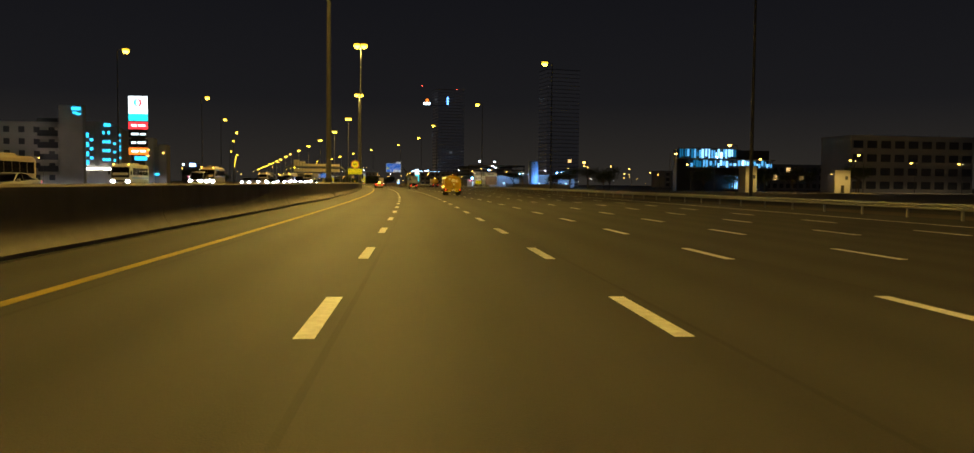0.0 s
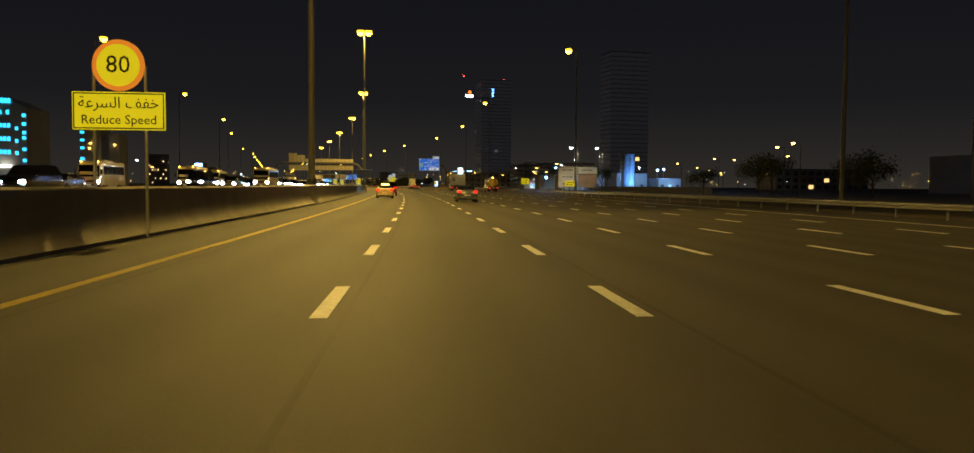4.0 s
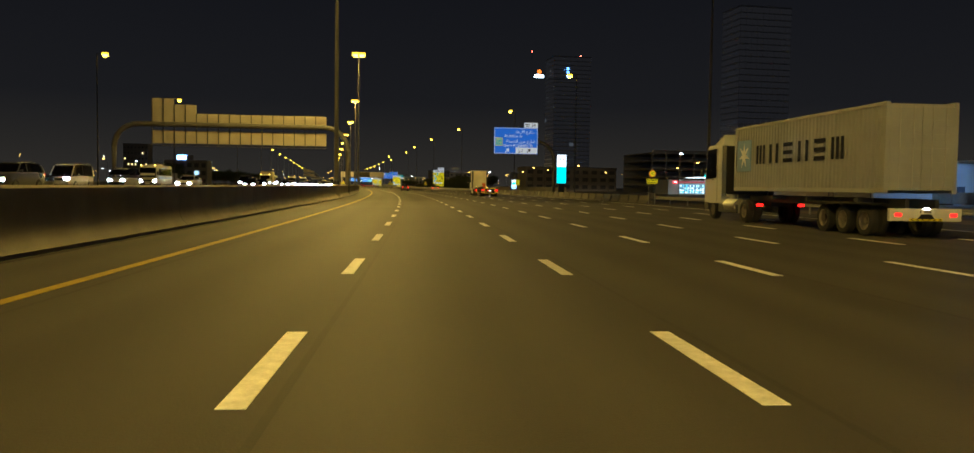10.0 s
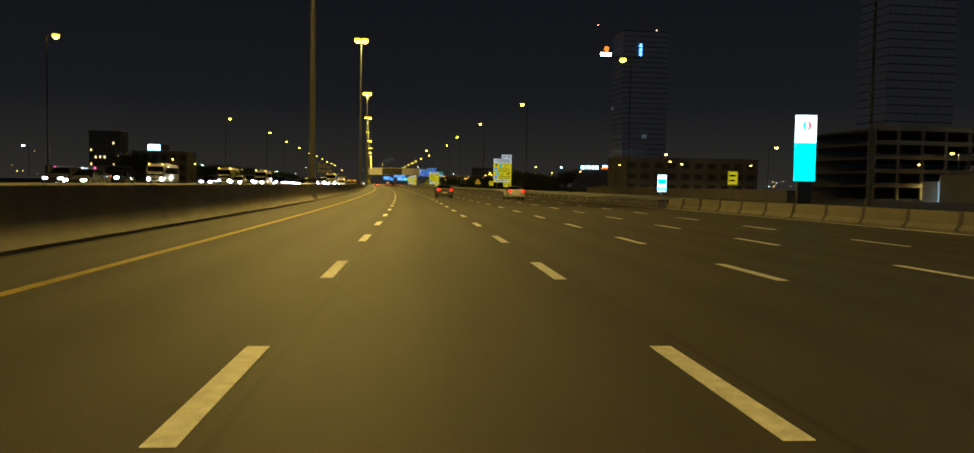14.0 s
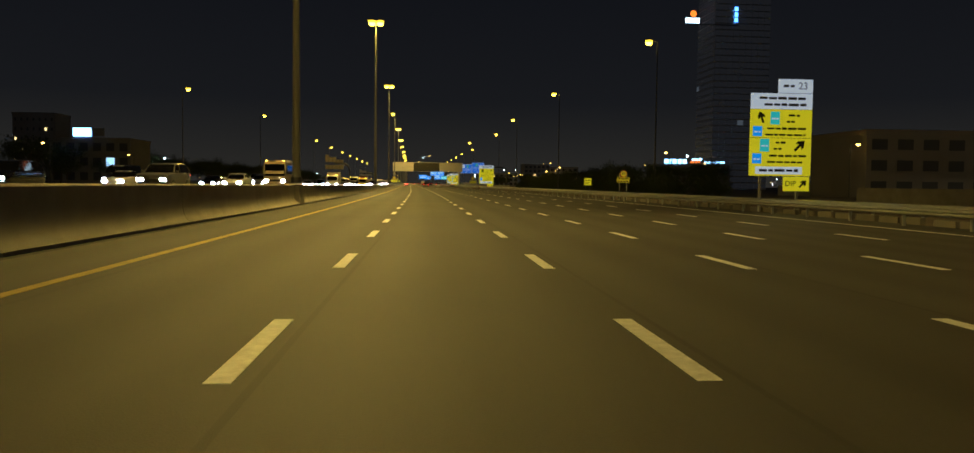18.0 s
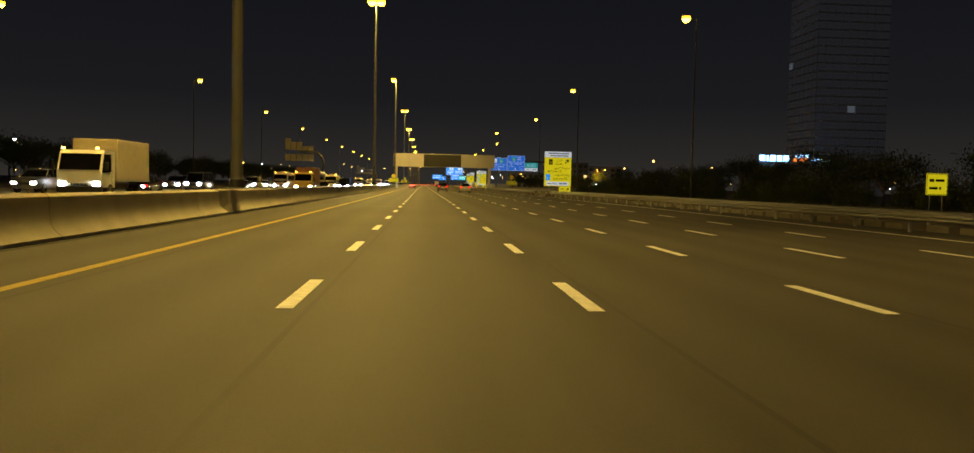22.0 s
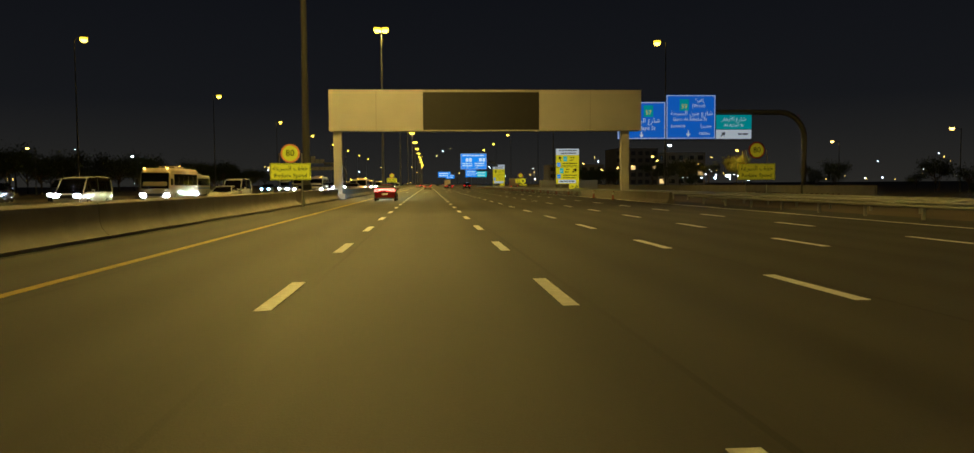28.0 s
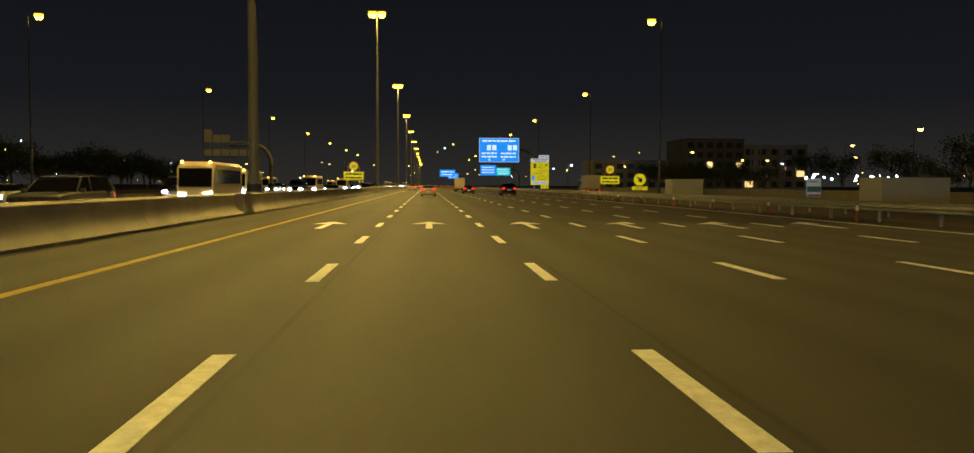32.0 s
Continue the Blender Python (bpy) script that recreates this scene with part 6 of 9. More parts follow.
def container_lorry(label, m):
    v = thing("container_truck", label, "truck", m)
    L, W, z0, z1 = 12.19, 2.44, 1.42, 4.34
    w = W / 2
    y0 = 0.35
    # corrugated box: side walls, roof, doors
    box = part("container", Geo().box(-w + 0.06, w - 0.06, y0 + 0.06, y0 + L - 0.06, z0 + 0.1, z1 - 0.06), BOX_WHITE, v, "pale grey shipping container")
    for sx in (-1, 1):
        k = 44
        lo = []
        for i in range(k):
            a = y0 + 0.16 + (L - 0.32) * i / k
            q = (L - 0.32) / k / 4
            lo += [(sx * (w - 0.055), a), (sx * (w - 0.02), a + q), (sx * (w - 0.02), a + 2 * q), (sx * (w - 0.055), a + 3 * q)]
        g = Geo().loft([[(x, y, z0 + 0.14) for x, y in lo], [(x, y, z1 - 0.1) for x, y in lo]], False, False)
        part("side_wall", g, BOX_WHITE, box, "corrugated steel wall")
        for za, zb in ((z0, z0 + 0.16), (z1 - 0.12, z1)):
            part("edge_beam", Geo().box(min(sx * (w - 0.1), sx * w), max(sx * (w - 0.1), sx * w), y0, y0 + L, za, zb, 0.01), BOX_WHITE, box)
        for y in (y0, y0 + L - 0.16):
            part("corner_post", Geo().box(min(sx * (w - 0.14), sx * (w + 0.003)), max(sx * (w - 0.14), sx * (w + 0.003)), y - 0.003, y + 0.163, z0 - 0.003, z1 + 0.003, 0.01), BOX_WHITE, box)
        # painted emblem and lettering as plain shapes
        blue = paint("emblem_blue", (0.12, 0.24, 0.46), 0.5)
        xf = sx * (w + 0.004)
        ye = y0 + L - 1.1
        part("emblem", Geo().box(min(xf - sx * 0.02, xf), max(xf - sx * 0.02, xf), ye - 0.75, ye + 0.75, 2.3, 3.7, 0.0), blue, box, "blue square with a white star")
        star = []
        for i in range(14):
            r = 0.58 if i % 2 == 0 else 0.2
            a = math.pi * i / 7
            star.append((ye + r * math.sin(a), 3.0 + r * math.cos(a)))
        part("star", Geo().prism(star, min(xf, xf + sx * 0.006), max(xf, xf + sx * 0.006)), WHITE, box)
        xa, xb = min(xf - sx * 0.02, xf), max(xf - sx * 0.02, xf)
        for i in range(6):
            yb = ye - 1.75 - 1.28 * i
            strokes = ((-0.42, -0.24, 2.6, 3.4), (-0.09, 0.09, 2.6, 3.4), (0.24, 0.42, 2.6, 3.4)) if i in (0, 5) else ((-0.4, 0.4, 2.6, 2.76), (-0.4, 0.4, 2.92, 3.08), (-0.4, 0.4, 3.24, 3.4)) if i in (2, 4) else ((-0.4, -0.2, 2.6, 3.4), (0.2, 0.4, 2.6, 3.4))
            bar = Geo()
            for ya, yc, za, zc in strokes:
                bar.box(xa, xb, yb + ya, yb + yc, za, zc)
            part("lettering_bar", bar, LETTER_NAVY, box)
    for x0, x1 in ((-w + 0.14, -0.01), (0.01, w - 0.14)):
        dr = part("container_door", Geo().box(x0, x1, y0 - 0.01, y0 + 0.05, z0 + 0.12, z1 - 0.14, 0.01), BOX_WHITE, box)
        for f in (0.3, 0.72):
            x = x0 + (x1 - x0) * f
            part("lock_rod", Geo().tube((x, y0 - 0.045, z0 + 0.1), (x, y0 - 0.045, z1 - 0.1), 0.018, k=8), STEEL, dr, "", True)
        for i in range(5):
            zz = z0 + 0.35 + 0.45 * i
            part("door_rib", Geo().box(x0 + 0.05, x1 - 0.05, y0 - 0.028, y0 - 0.01, zz, zz + 0.2, 0.006), BOX_WHITE, dr)
    # skeletal trailer
    for sx in (-1, 1):
        part("frame_rail", Geo().box(sx * 0.5 - 0.07, sx * 0.5 + 0.07, 0.2, 12.3, 0.95, 1.24, 0.01), DARK_STEEL, v)
        for y in (1.4, 2.75, 4.1):
            wheel(v, sx * 1.1, y, 0.5, 0.28, sx, True, TRUCK_RIM)
        wheel(v, sx * 1.08, 11.3, 0.5, 0.28, sx, True, TRUCK_RIM)
        wheel(v, sx * 1.05, 15.2, 0.5, 0.3, sx, False, TRUCK_RIM)
        part("tail_lamp", Geo().box(sx * 0.92 - 0.12, sx * 0.92 + 0.12, -0.02, 0.03, 0.69, 0.80, 0.02), TAIL, v, "red tail lamp")
        part("tractor_tail_lamp", Geo().box(sx * 0.95 - 0.15, sx * 0.95 + 0.15, 10.2, 10.25, 0.75, 0.87, 0.02), TAIL, v, "red lamp")
        part("mudguard", Geo().box(sx * 1.1 - 0.32, sx * 1.1 + 0.32, 0.75, 4.75, 1.06, 1.1), BLACK, v)
        part("fuel_tank", Geo().lathe([(0.0, 12.4), (0.3, 12.4), (0.32, 12.45), (0.32, 13.7), (0.3, 13.75), (0.0, 13.75)], "Y", 20, (sx * 0.95, 0, 0.72)), STEEL, v, "", True)
    for y in (2.0, 5.5, 8.5, 12.2):
        part("cross_member", Geo().box(-1.15, 1.15, y, y + 0.18, 1.08, 1.245), DARK_STEEL, v)
    part("bumper_beam", Geo().box(-1.2, 1.2, 0.0, 0.14, 0.55, 0.95, 0.02), CAB_WHITE, v, "white rear beam")
    strip(v, -0.55, 0.55, 0.0, 0.6)
    plate(v, 0, -0.02, 0.84, 0.52, 0.14)
    part("warning_triangle", Geo().prism([(-0.28, 0.62), (0.28, 0.62), (0.0, 0.98)], -0.03, -0.016, "XZ"), SIGN_DARK, v)
    part("tractor_frame", Geo().box(-0.45, 0.45, 10.2, 16.2, 0.75, 1.0), DARK_STEEL, v)
    cab(v, 14.1, 2.45, 3.68, 0.8, 2.2, CAB_WHITE)
    part("cab_back", Geo().box(-1.12, 1.12, 14.0, 14.09, 1.25, 3.6, 0.04), BLACK, v, "black rear wall of the cab")
    part("roof_deflector", Geo().prism([(14.3, 3.66), (15.6, 3.66), (14.3, 4.15)], -1.05, 1.05), CAB_WHITE, v, "white sloping roof deflector")
    for sx in (-1, 1):
        part("side_deflector", Geo().box(sx * 1.18 - 0.03, sx * 1.18 + 0.03, 13.55, 14.08, 1.15, 3.6, 0.02), BLACK, v, "dark side deflector")
        part("side_fairing", Geo().box(sx * 1.16 - 0.04, sx * 1.16 + 0.04, 12.2, 14.5, 0.38, 0.78, 0.03), DARK_STEEL, v, "dark lower fairing")
        part("cab_step", Geo().box(sx * 1.18 - 0.06, sx * 1.18 + 0.06, 15.75, 16.25, 0.42, 0.82, 0.02), BLACK, v, "dark cab steps")
    part("exhaust_stack", Geo().tube((0.85, 13.75, 1.0), (0.85, 13.75, 3.5), 0.09, k=10), DARK_STEEL, v, "", True)
    part("plate_lamp", Geo().box(-0.07, 0.07, -0.035, -0.018, 0.925, 0.965, 0.01), HEAD_SOFT, v, "small white plate lamp")
    return v


container_lorry("lorry carrying a pale grey shipping container on a skeletal trailer", stand(321.3, 17.1))


# ---- white tractor with an empty low trailer ----
def low_loader(label, m):
    v = thing("flatbed_truck", label, "truck", m)
    navy = paint("trailer_navy", (0.03, 0.035, 0.07), 0.5)
    for sx in (-1, 1):
        part("frame_rail", Geo().box(sx * 0.5 - 0.08, sx * 0.5 + 0.08, 0.1, 10.8, 0.95, 1.25, 0.01), navy, v)
        for y in (1.5, 2.85):
            wheel(v, sx * 1.1, y, 0.5, 0.28, sx, True, TRUCK_RIM)
        wheel(v, sx * 1.08, 10.6, 0.5, 0.28, sx, True, TRUCK_RIM)
        wheel(v, sx * 1.05, 14.3, 0.5, 0.3, sx, False, TRUCK_RIM)
        part("lamp_board", Geo().box(sx * 1.0 - 0.26, sx * 1.0 + 0.26, -0.02, 0.06, 0.55, 1.15, 0.02), navy, v)
        part("tail_lamp", Geo().box(sx * 0.98 - 0.15, sx * 0.98 + 0.15, -0.06, -0.02, 0.84, 0.99, 0.02), TAIL, v, "red tail lamp")
        line_strip(v, sx * 1.0 - 0.24, sx * 1.0 + 0.24, -0.02, 0.6, 0.08)
        part("edge_strip", Geo().box(sx * 0.72 - 0.015, sx * 0.72 + 0.015, -0.034, -0.02, 0.56, 1.14), CHEVRON, v, "yellow edge strip")
        part("tractor_tail_lamp", Geo().box(sx * 0.9 - 0.14, sx * 0.9 + 0.14, 9.3, 9.36, 0.8, 0.93, 0.02), TAIL, v, "red lamp")
        part("marker_lamp", Geo().box(sx * 0.8 - 0.04, sx * 0.8 + 0.04, 9.2, 9.3, 1.35, 1.42), AMBER, v)
        part("mudguard", Geo().loft([[(sx * 0.8, y, z), (sx * 1.22, y, z), (sx * 1.22, y, z - 0.03), (sx * 0.8, y, z - 0.03)] for y, z in ((9.95, 0.75), (10.1, 1.02), (10.6, 1.12), (11.1, 1.02), (11.25, 0.75))]), BLACK, v)
        part("side_skirt", Geo().box(sx * 1.12 - 0.05, sx * 1.12 + 0.05, 11.4, 13.6, 0.35, 0.95, 0.03), CAB_WHITE, v, "white side skirt")
        part("air_deflector", Geo().box(sx * 1.15 - 0.03, sx * 1.15 + 0.03, 12.35, 12.9, 1.1, 3.9, 0.02), BLACK, v, "dark side deflector")
    line_strip(v, -0.85, -0.05, 0.06, 1.2, 0.08)
    line_strip(v, 0.05, 0.85, 0.06, 1.2, 0.08)
    line_strip(v, -0.72, 0.72, 0.02, 0.48, 0.05)
    part("plate_lamp", Geo().box(-0.06, 0.06, -0.03, 0.0, 0.9, 0.95, 0.01), HEAD_SOFT, v, "small white plate lamp")
    part("rear_beam", Geo().box(-1.2, 1.2, 0.06, 0.22, 0.95, 1.28, 0.02), navy, v)
    part("under_run_bar", Geo().box(-0.75, 0.75, 0.02, 0.12, 0.42, 0.54, 0.02), navy, v)
    plate(v, 0, -0.01, 0.78, 0.52, 0.14)
    for y in (3.6, 5.4, 7.2, 9.0):
        part("cross_member", Geo().box(-1.15, 1.15, y, y + 0.14, 1.05, 1.24), navy, v)
    part("deck", Geo().box(-1.2, 1.2, 0.2, 3.9, 1.25, 1.31, 0.01), navy, v)
    part("tractor_frame", Geo().box(-0.45, 0.45, 9.3, 15.4, 0.78, 1.0), DARK_STEEL, v)
    part("coupling_plate", Geo().box(-0.5, 0.5, 10.1, 11.1, 1.2, 1.3, 0.04), DARK_STEEL, v)
    strip(v, -1.0, -0.35, 9.28, 0.58)
    strip(v, 0.35, 1.0, 9.28, 0.58)
    cab(v, 12.9, 2.5, 3.95, 0.8, 2.3, CAB_WHITE)
    for k in range(9):
        for sx in (-1, 1):
            part("deflector_rib", Geo().box(sx * 1.1 - 0.05, sx * 1.1 + 0.05, 12.3, 12.34, 1.3 + 0.28 * k, 1.36 + 0.28 * k), BLACK, v)
    part("sleeper_back", Geo().box(-1.05, 1.05, 12.84, 12.91, 1.3, 3.85, 0.04), paint("cab_back_cream", (0.62, 0.58, 0.48), 0.5, var=0.16, scale=1.0), v, "cream rear wall of the cab")
    for x in (-0.35, 0.2):
        part("air_tank", Geo().lathe([(0.0, 12.0), (0.18, 12.02), (0.2, 12.1), (0.2, 12.6), (0.18, 12.68), (0.0, 12.7)], "Y", 16, (x, 0, 1.25)), DARK_STEEL, v, "", True)
    part("hose", Geo().path([(0.45, 12.8, 2.0), (0.5, 12.4, 1.6), (0.4, 11.8, 1.5), (0.3, 11.2, 1.35)], 0.05, 8), RED, v, "red hose", True)
    part("exhaust_box", Geo().box(0.55, 0.95, 12.55, 12.82, 1.3, 1.95, 0.03), ORANGE, v)
    return v


low_loader("white tractor unit pulling an empty dark trailer with red lamps", stand(411.5, 13.2))


# ---- box lorry ----
def box_lorry(label, m, colour, group="", lights="front", cab_mat=None):
    v = thing("box_truck", label, "truck", m, group)
    part("chassis", Geo().box(-0.4, 0.4, 0.1, 6.6, 0.6, 0.85), DARK_STEEL, v)
    part("cargo_box", Geo().box(-1.1, 1.1, 0.0, 4.7, 0.95, 3.1, 0.03), colour, v)
    for sx in (-1, 1):
        part("edge_trim", Geo().box(min(sx * 1.09, sx * 1.115), max(sx * 1.09, sx * 1.115), 0.0, 4.7, 0.95, 1.06), STEEL, v)
        wheel(v, sx * 0.95, 1.3, 0.42, 0.24, sx, True, TRUCK_RIM)
        wheel(v, sx * 0.95, 5.5, 0.42, 0.24, sx, False, TRUCK_RIM)
        part("tail_lamp", Geo().box(sx * 0.9 - 0.12, sx * 0.9 + 0.12, -0.03, 0.02, 0.66, 0.8, 0.02), TAIL if lights == "rear" else TAIL_DIM, v)
    if lights == "front":
        for sx in (-1, 1):
            part("marker_lamp", Geo().box(sx * 0.8 - 0.07, sx * 0.8 + 0.07, 6.4, 6.5, 2.5, 2.6, 0.01), AMBER, v, "amber marker lamp")
    part("door_gap", Geo().box(-0.01, 0.01, -0.006, 0.0, 1.0, 3.05), BLACK, v)
    cab(v, 4.9, 2.1, 2.5, 0.65, 1.7, cab_mat or CAB_WHITE, lights == "front")
    plate(v, 0, -0.02, 0.75)
    return v


box_lorry("box lorry with a pale body and lit tail lamps", stand(1072, 28.2), paint("box_cream", (0.60, 0.52, 0.40), 0.5), "", "rear")
box_lorry("box lorry with a pale body and lit tail lamps", stand(1128, 9.2), paint("box_cream", (0.60, 0.52, 0.40), 0.5), "", "rear")

# ---- oncoming traffic ----
CREAM = paint("bus_cream", (0.34, 0.28, 0.19), 0.4, var=0.1, coat=0.3)
BUS_WHITE = paint("bus_white", (0.36, 0.36, 0.35), 0.4, var=0.1, coat=0.3)
BUS_BLUE = paint("bus_stripe_blue", (0.05, 0.12, 0.35), 0.4)
rng = random.Random(12)
LANES = [-11.5, -15.2, -18.8, -22.5, -26.2, -29.8]
KINDS = ["sedan", "suv", "van", "bus", "sedan", "bus", "suv", "sedan", "van", "sedan"]
COLOURS = [WHITE_CAR, SILVER_CAR, GREY_CAR, BLACK_PAINT, GREY_CAR]
TONE = {"white_car_paint": "white", "silver_car_paint": "silver", "grey_car_paint": "grey", "black_car_paint": "black"}
BUSES, LORRY = {}, {}
BOX_PALE = paint("box_body_pale", (0.44, 0.39, 0.28), 0.5, var=0.12)


def oncoming(s, n, kind, mat):
    m = stand(s, n, rise(s), 180)
    grp = "oncoming traffic"
    if kind == "bus":
        key = mat.name
        lab = ("white minibus with lit headlamps" if mat is BUS_WHITE else "cream minibus with lit headlamps and dark windows")
        if key in BUSES:
            copy_thing(BUSES[key], m)
        else:
            BUSES[key] = bus(lab, 7.0, 2.1, 2.75, mat, m, grp, "front", BUS_BLUE if mat is BUS_WHITE else None)
    elif kind == "coach":
        if "coach" in BUSES:
            copy_thing(BUSES["coach"], m)
        else:
            BUSES["coach"] = bus("long cream coach with dark windows and lit headlamps", 11.5, 2.5, 3.3, CREAM, m, grp)
    elif kind == "amber_lorry":
        box_lorry("box lorry with a yellow cab, rust-brown body and lit headlamps", m, paint("box_body_rust", (0.30, 0.13, 0.05), 0.6, var=0.25), grp, "front", paint("cab_yellow", (0.62, 0.40, 0.05), 0.4, var=0.1))
    elif kind == "lorry":
        if "x" in LORRY:
            copy_thing(LORRY["x"], m)
        else:
            LORRY["x"] = box_lorry("box lorry with a pale body and lit headlamps", m, BOX_PALE, grp)
    else:
        noun = {"sedan": "saloon car", "suv": "SUV", "van": "van"}[kind]
        place_car(kind, mat, "%s %s with bright white headlamps" % (TONE[mat.name], noun), m, grp, "front")


# traffic so far off that only its outline and its lamps tell
def far_vehicle(s, n, kind, mat, lamp):
    m = stand(s, n, rise(s), 180)
    key = (kind, mat.name, lamp.name)
    tone = {"bus_cream": "cream", "bus_white": "white"}.get(mat.name) or TONE[mat.name]
    noun, L, W, H = {"sedan": ("saloon car", 4.75, 1.83, 1.46), "suv": ("SUV", 4.85, 1.94, 1.78), "van": ("van", 5.2, 1.92, 2.15), "bus": ("minibus", 7.0, 2.1, 2.75)}[kind]
    lab = "distant %s %s with glaring headlamps on" % (tone, noun)
    if key in FAR:
        return copy_thing(FAR[key], m)
    v = FAR[key] = thing({"sedan": "saloon_car", "suv": "suv", "van": "van", "bus": "bus"}[kind], lab, {"van": "van", "bus": "bus"}.get(kind, "car"), m, "oncoming traffic")
    w = W / 2
    if kind == "bus":
        part("body", Geo().loft([[(-a, y, 0.4), (-a, y, t - 0.2), (-a + 0.2, y, t), (a - 0.2, y, t), (a, y, t - 0.2), (a, y, 0.4)] for y, a, t in ((0, w, H), (L - 0.5, w, H), (L - 0.2, w, H * 0.9), (L, w * 0.95, H * 0.45))]), mat, v, "", True)
        part("windscreen", Geo().prism([(L - 0.02, H * 0.47), (L + 0.02, H * 0.47), (L - 0.15, H * 0.86), (L - 0.2, H * 0.86)], -w * 0.88, w * 0.88), GLASS, v)
        for sx in (-1, 1):
            part("side_window", Geo().box(min(sx * (w - 0.02), sx * (w + 0.012)), max(sx * (w - 0.02), sx * (w + 0.012)), 0.4, L - 0.9, H * 0.54, H * 0.84), GLASS, v)
            part("marker_lamp", Geo().box(sx * w * 0.75 - 0.07, sx * w * 0.75 + 0.07, L - 0.35, L - 0.26, H - 0.09, H + 0.03, 0.01), AMBER, v, "amber marker lamp")
    else:
        sh = SHAPES[kind]
        part("body", Geo().loft([car_ring(f * L, k * w, a * H, b * H) for f, k, a, b in sh["hull"]]), mat, v, "", True)
        top = [(f * L, k0 * w, (k1 if t else k0) * w, t) for f, k0, k1, t in sh["cab"]]
        zb = H * 0.64
        part("window_glass", Geo().loft([[(-a, y, zb), (-b, y, max(zb + 0.01, t * H - 0.02)), (b, y, max(zb + 0.01, t * H - 0.02)), (a, y, zb)] for y, a, b, t in top]), GLASS, v, "dark windows", True)
        part("roof", Geo().loft([[(-b - 0.01, y, t * H - 0.07), (-b * 0.9, y, t * H), (b * 0.9, y, t * H), (b + 0.01, y, t * H - 0.07)] for y, a, b, t in top[1:-1]]), mat, v, "", True)
    part("bumper", Geo().box(-w * 0.88, w * 0.88, L - 0.14, L + 0.05, H * 0.17, H * 0.3, 0.04), BLACK, v)
    for sx in (-1, 1):
        z = H * 0.36 if kind != "bus" else H * 0.26
        part("headlamp", Geo().box(min(sx * w * 0.52, sx * w * 0.86), max(sx * w * 0.52, sx * w * 0.86), L - 0.05, L + 0.06, z, z + 0.16, 0.02), lamp, v, "white headlamp")
    return v


FAR = {}
FIXED = [(62, -27.9, "bus", CREAM), (50, -22.2, "sedan", WHITE_CAR), (100, -31.0, "bus", BUS_WHITE), (114, -26.6, "van", WHITE_CAR), (120, -26, "bus", CREAM), (205, -30, "bus", CREAM), (468, -24.8, "lorry", CREAM), (262, -22.5, "coach", CREAM), (372, -28.0, "van", WHITE_CAR), (405, -30.0, "bus", BUS_WHITE),
         (575, -24.0, "bus", BUS_WHITE), (590, -14.5, "suv", GREY_CAR), (641, -15.2, "coach", CREAM), (668, -18.8, "bus", CREAM), (700, -15.2, "lorry", CREAM), (755, -12.6, "amber_lorry", CREAM), (783, -20, "bus", CREAM), (806, -18, "coach", CREAM),
         (790, -15, "sedan", BLACK_PAINT), (887, -21, "van", WHITE_CAR), (894, -17.2, "bus", CREAM), (900, -15.0, "sedan", WHITE_CAR), (914, -17.2, "van", WHITE_CAR), (969, -19, "bus", CREAM), (985, -22.5, "van", WHITE_CAR)]
used = [(s, n) for s, n, k, c in FIXED]
for s, n, kind, c in FIXED:
    oncoming(s, n, kind, c)
s = 185.0
i = 0
while s < 1000:
    n = rng.choice(LANES if s > 560 else LANES[3:])
    kind = KINDS[i % len(KINDS)]
    i += 1
    if all(abs(s - a) > 13 or abs(n - b) > 2.6 for a, b in used) and not (kind in ("lorry", "bus") and s < 680 and n > -20) and not (kind == "van" and s < 140 and n > -20):
        used.append((s, n))
        oncoming(s, n, kind, (CREAM if i % 3 else BUS_WHITE) if kind == "bus" else COLOURS[i % 5])
    s += rng.uniform(9, 19)
s = 1000.0
while s < 1900:
    n = rng.choice(LANES)
    kind = rng.choice(("sedan", "suv", "van", "sedan", "bus"))
    i += 1
    if all(abs(s - a) > 11 or abs(n - b) > 2.6 for a, b in used):
        used.append((s, n))
        far_vehicle(s, n, kind, (CREAM if i % 3 else BUS_WHITE) if kind == "bus" else COLOURS[i % 5], HEAD_BLUE if i % 9 == 4 else HEAD)
    s += rng.uniform(4, 9)
# fast far lanes, thick with headlamps
s = 150.0
while s < 1000:
    n = rng.choice((-22.5, -26.2, -29.8))
    kind = rng.choice(("sedan", "suv", "sedan", "van"))
    i += 1
    if all(abs(s - a) > 12 or abs(n - b) > 2.6 for a, b in used):
        used.append((s, n))
        far_vehicle(s, n, kind, COLOURS[i % 5], HEAD_BLUE if i % 8 == 3 else HEAD)
    s += rng.uniform(13, 22) if s < 520 else rng.uniform(6, 12)


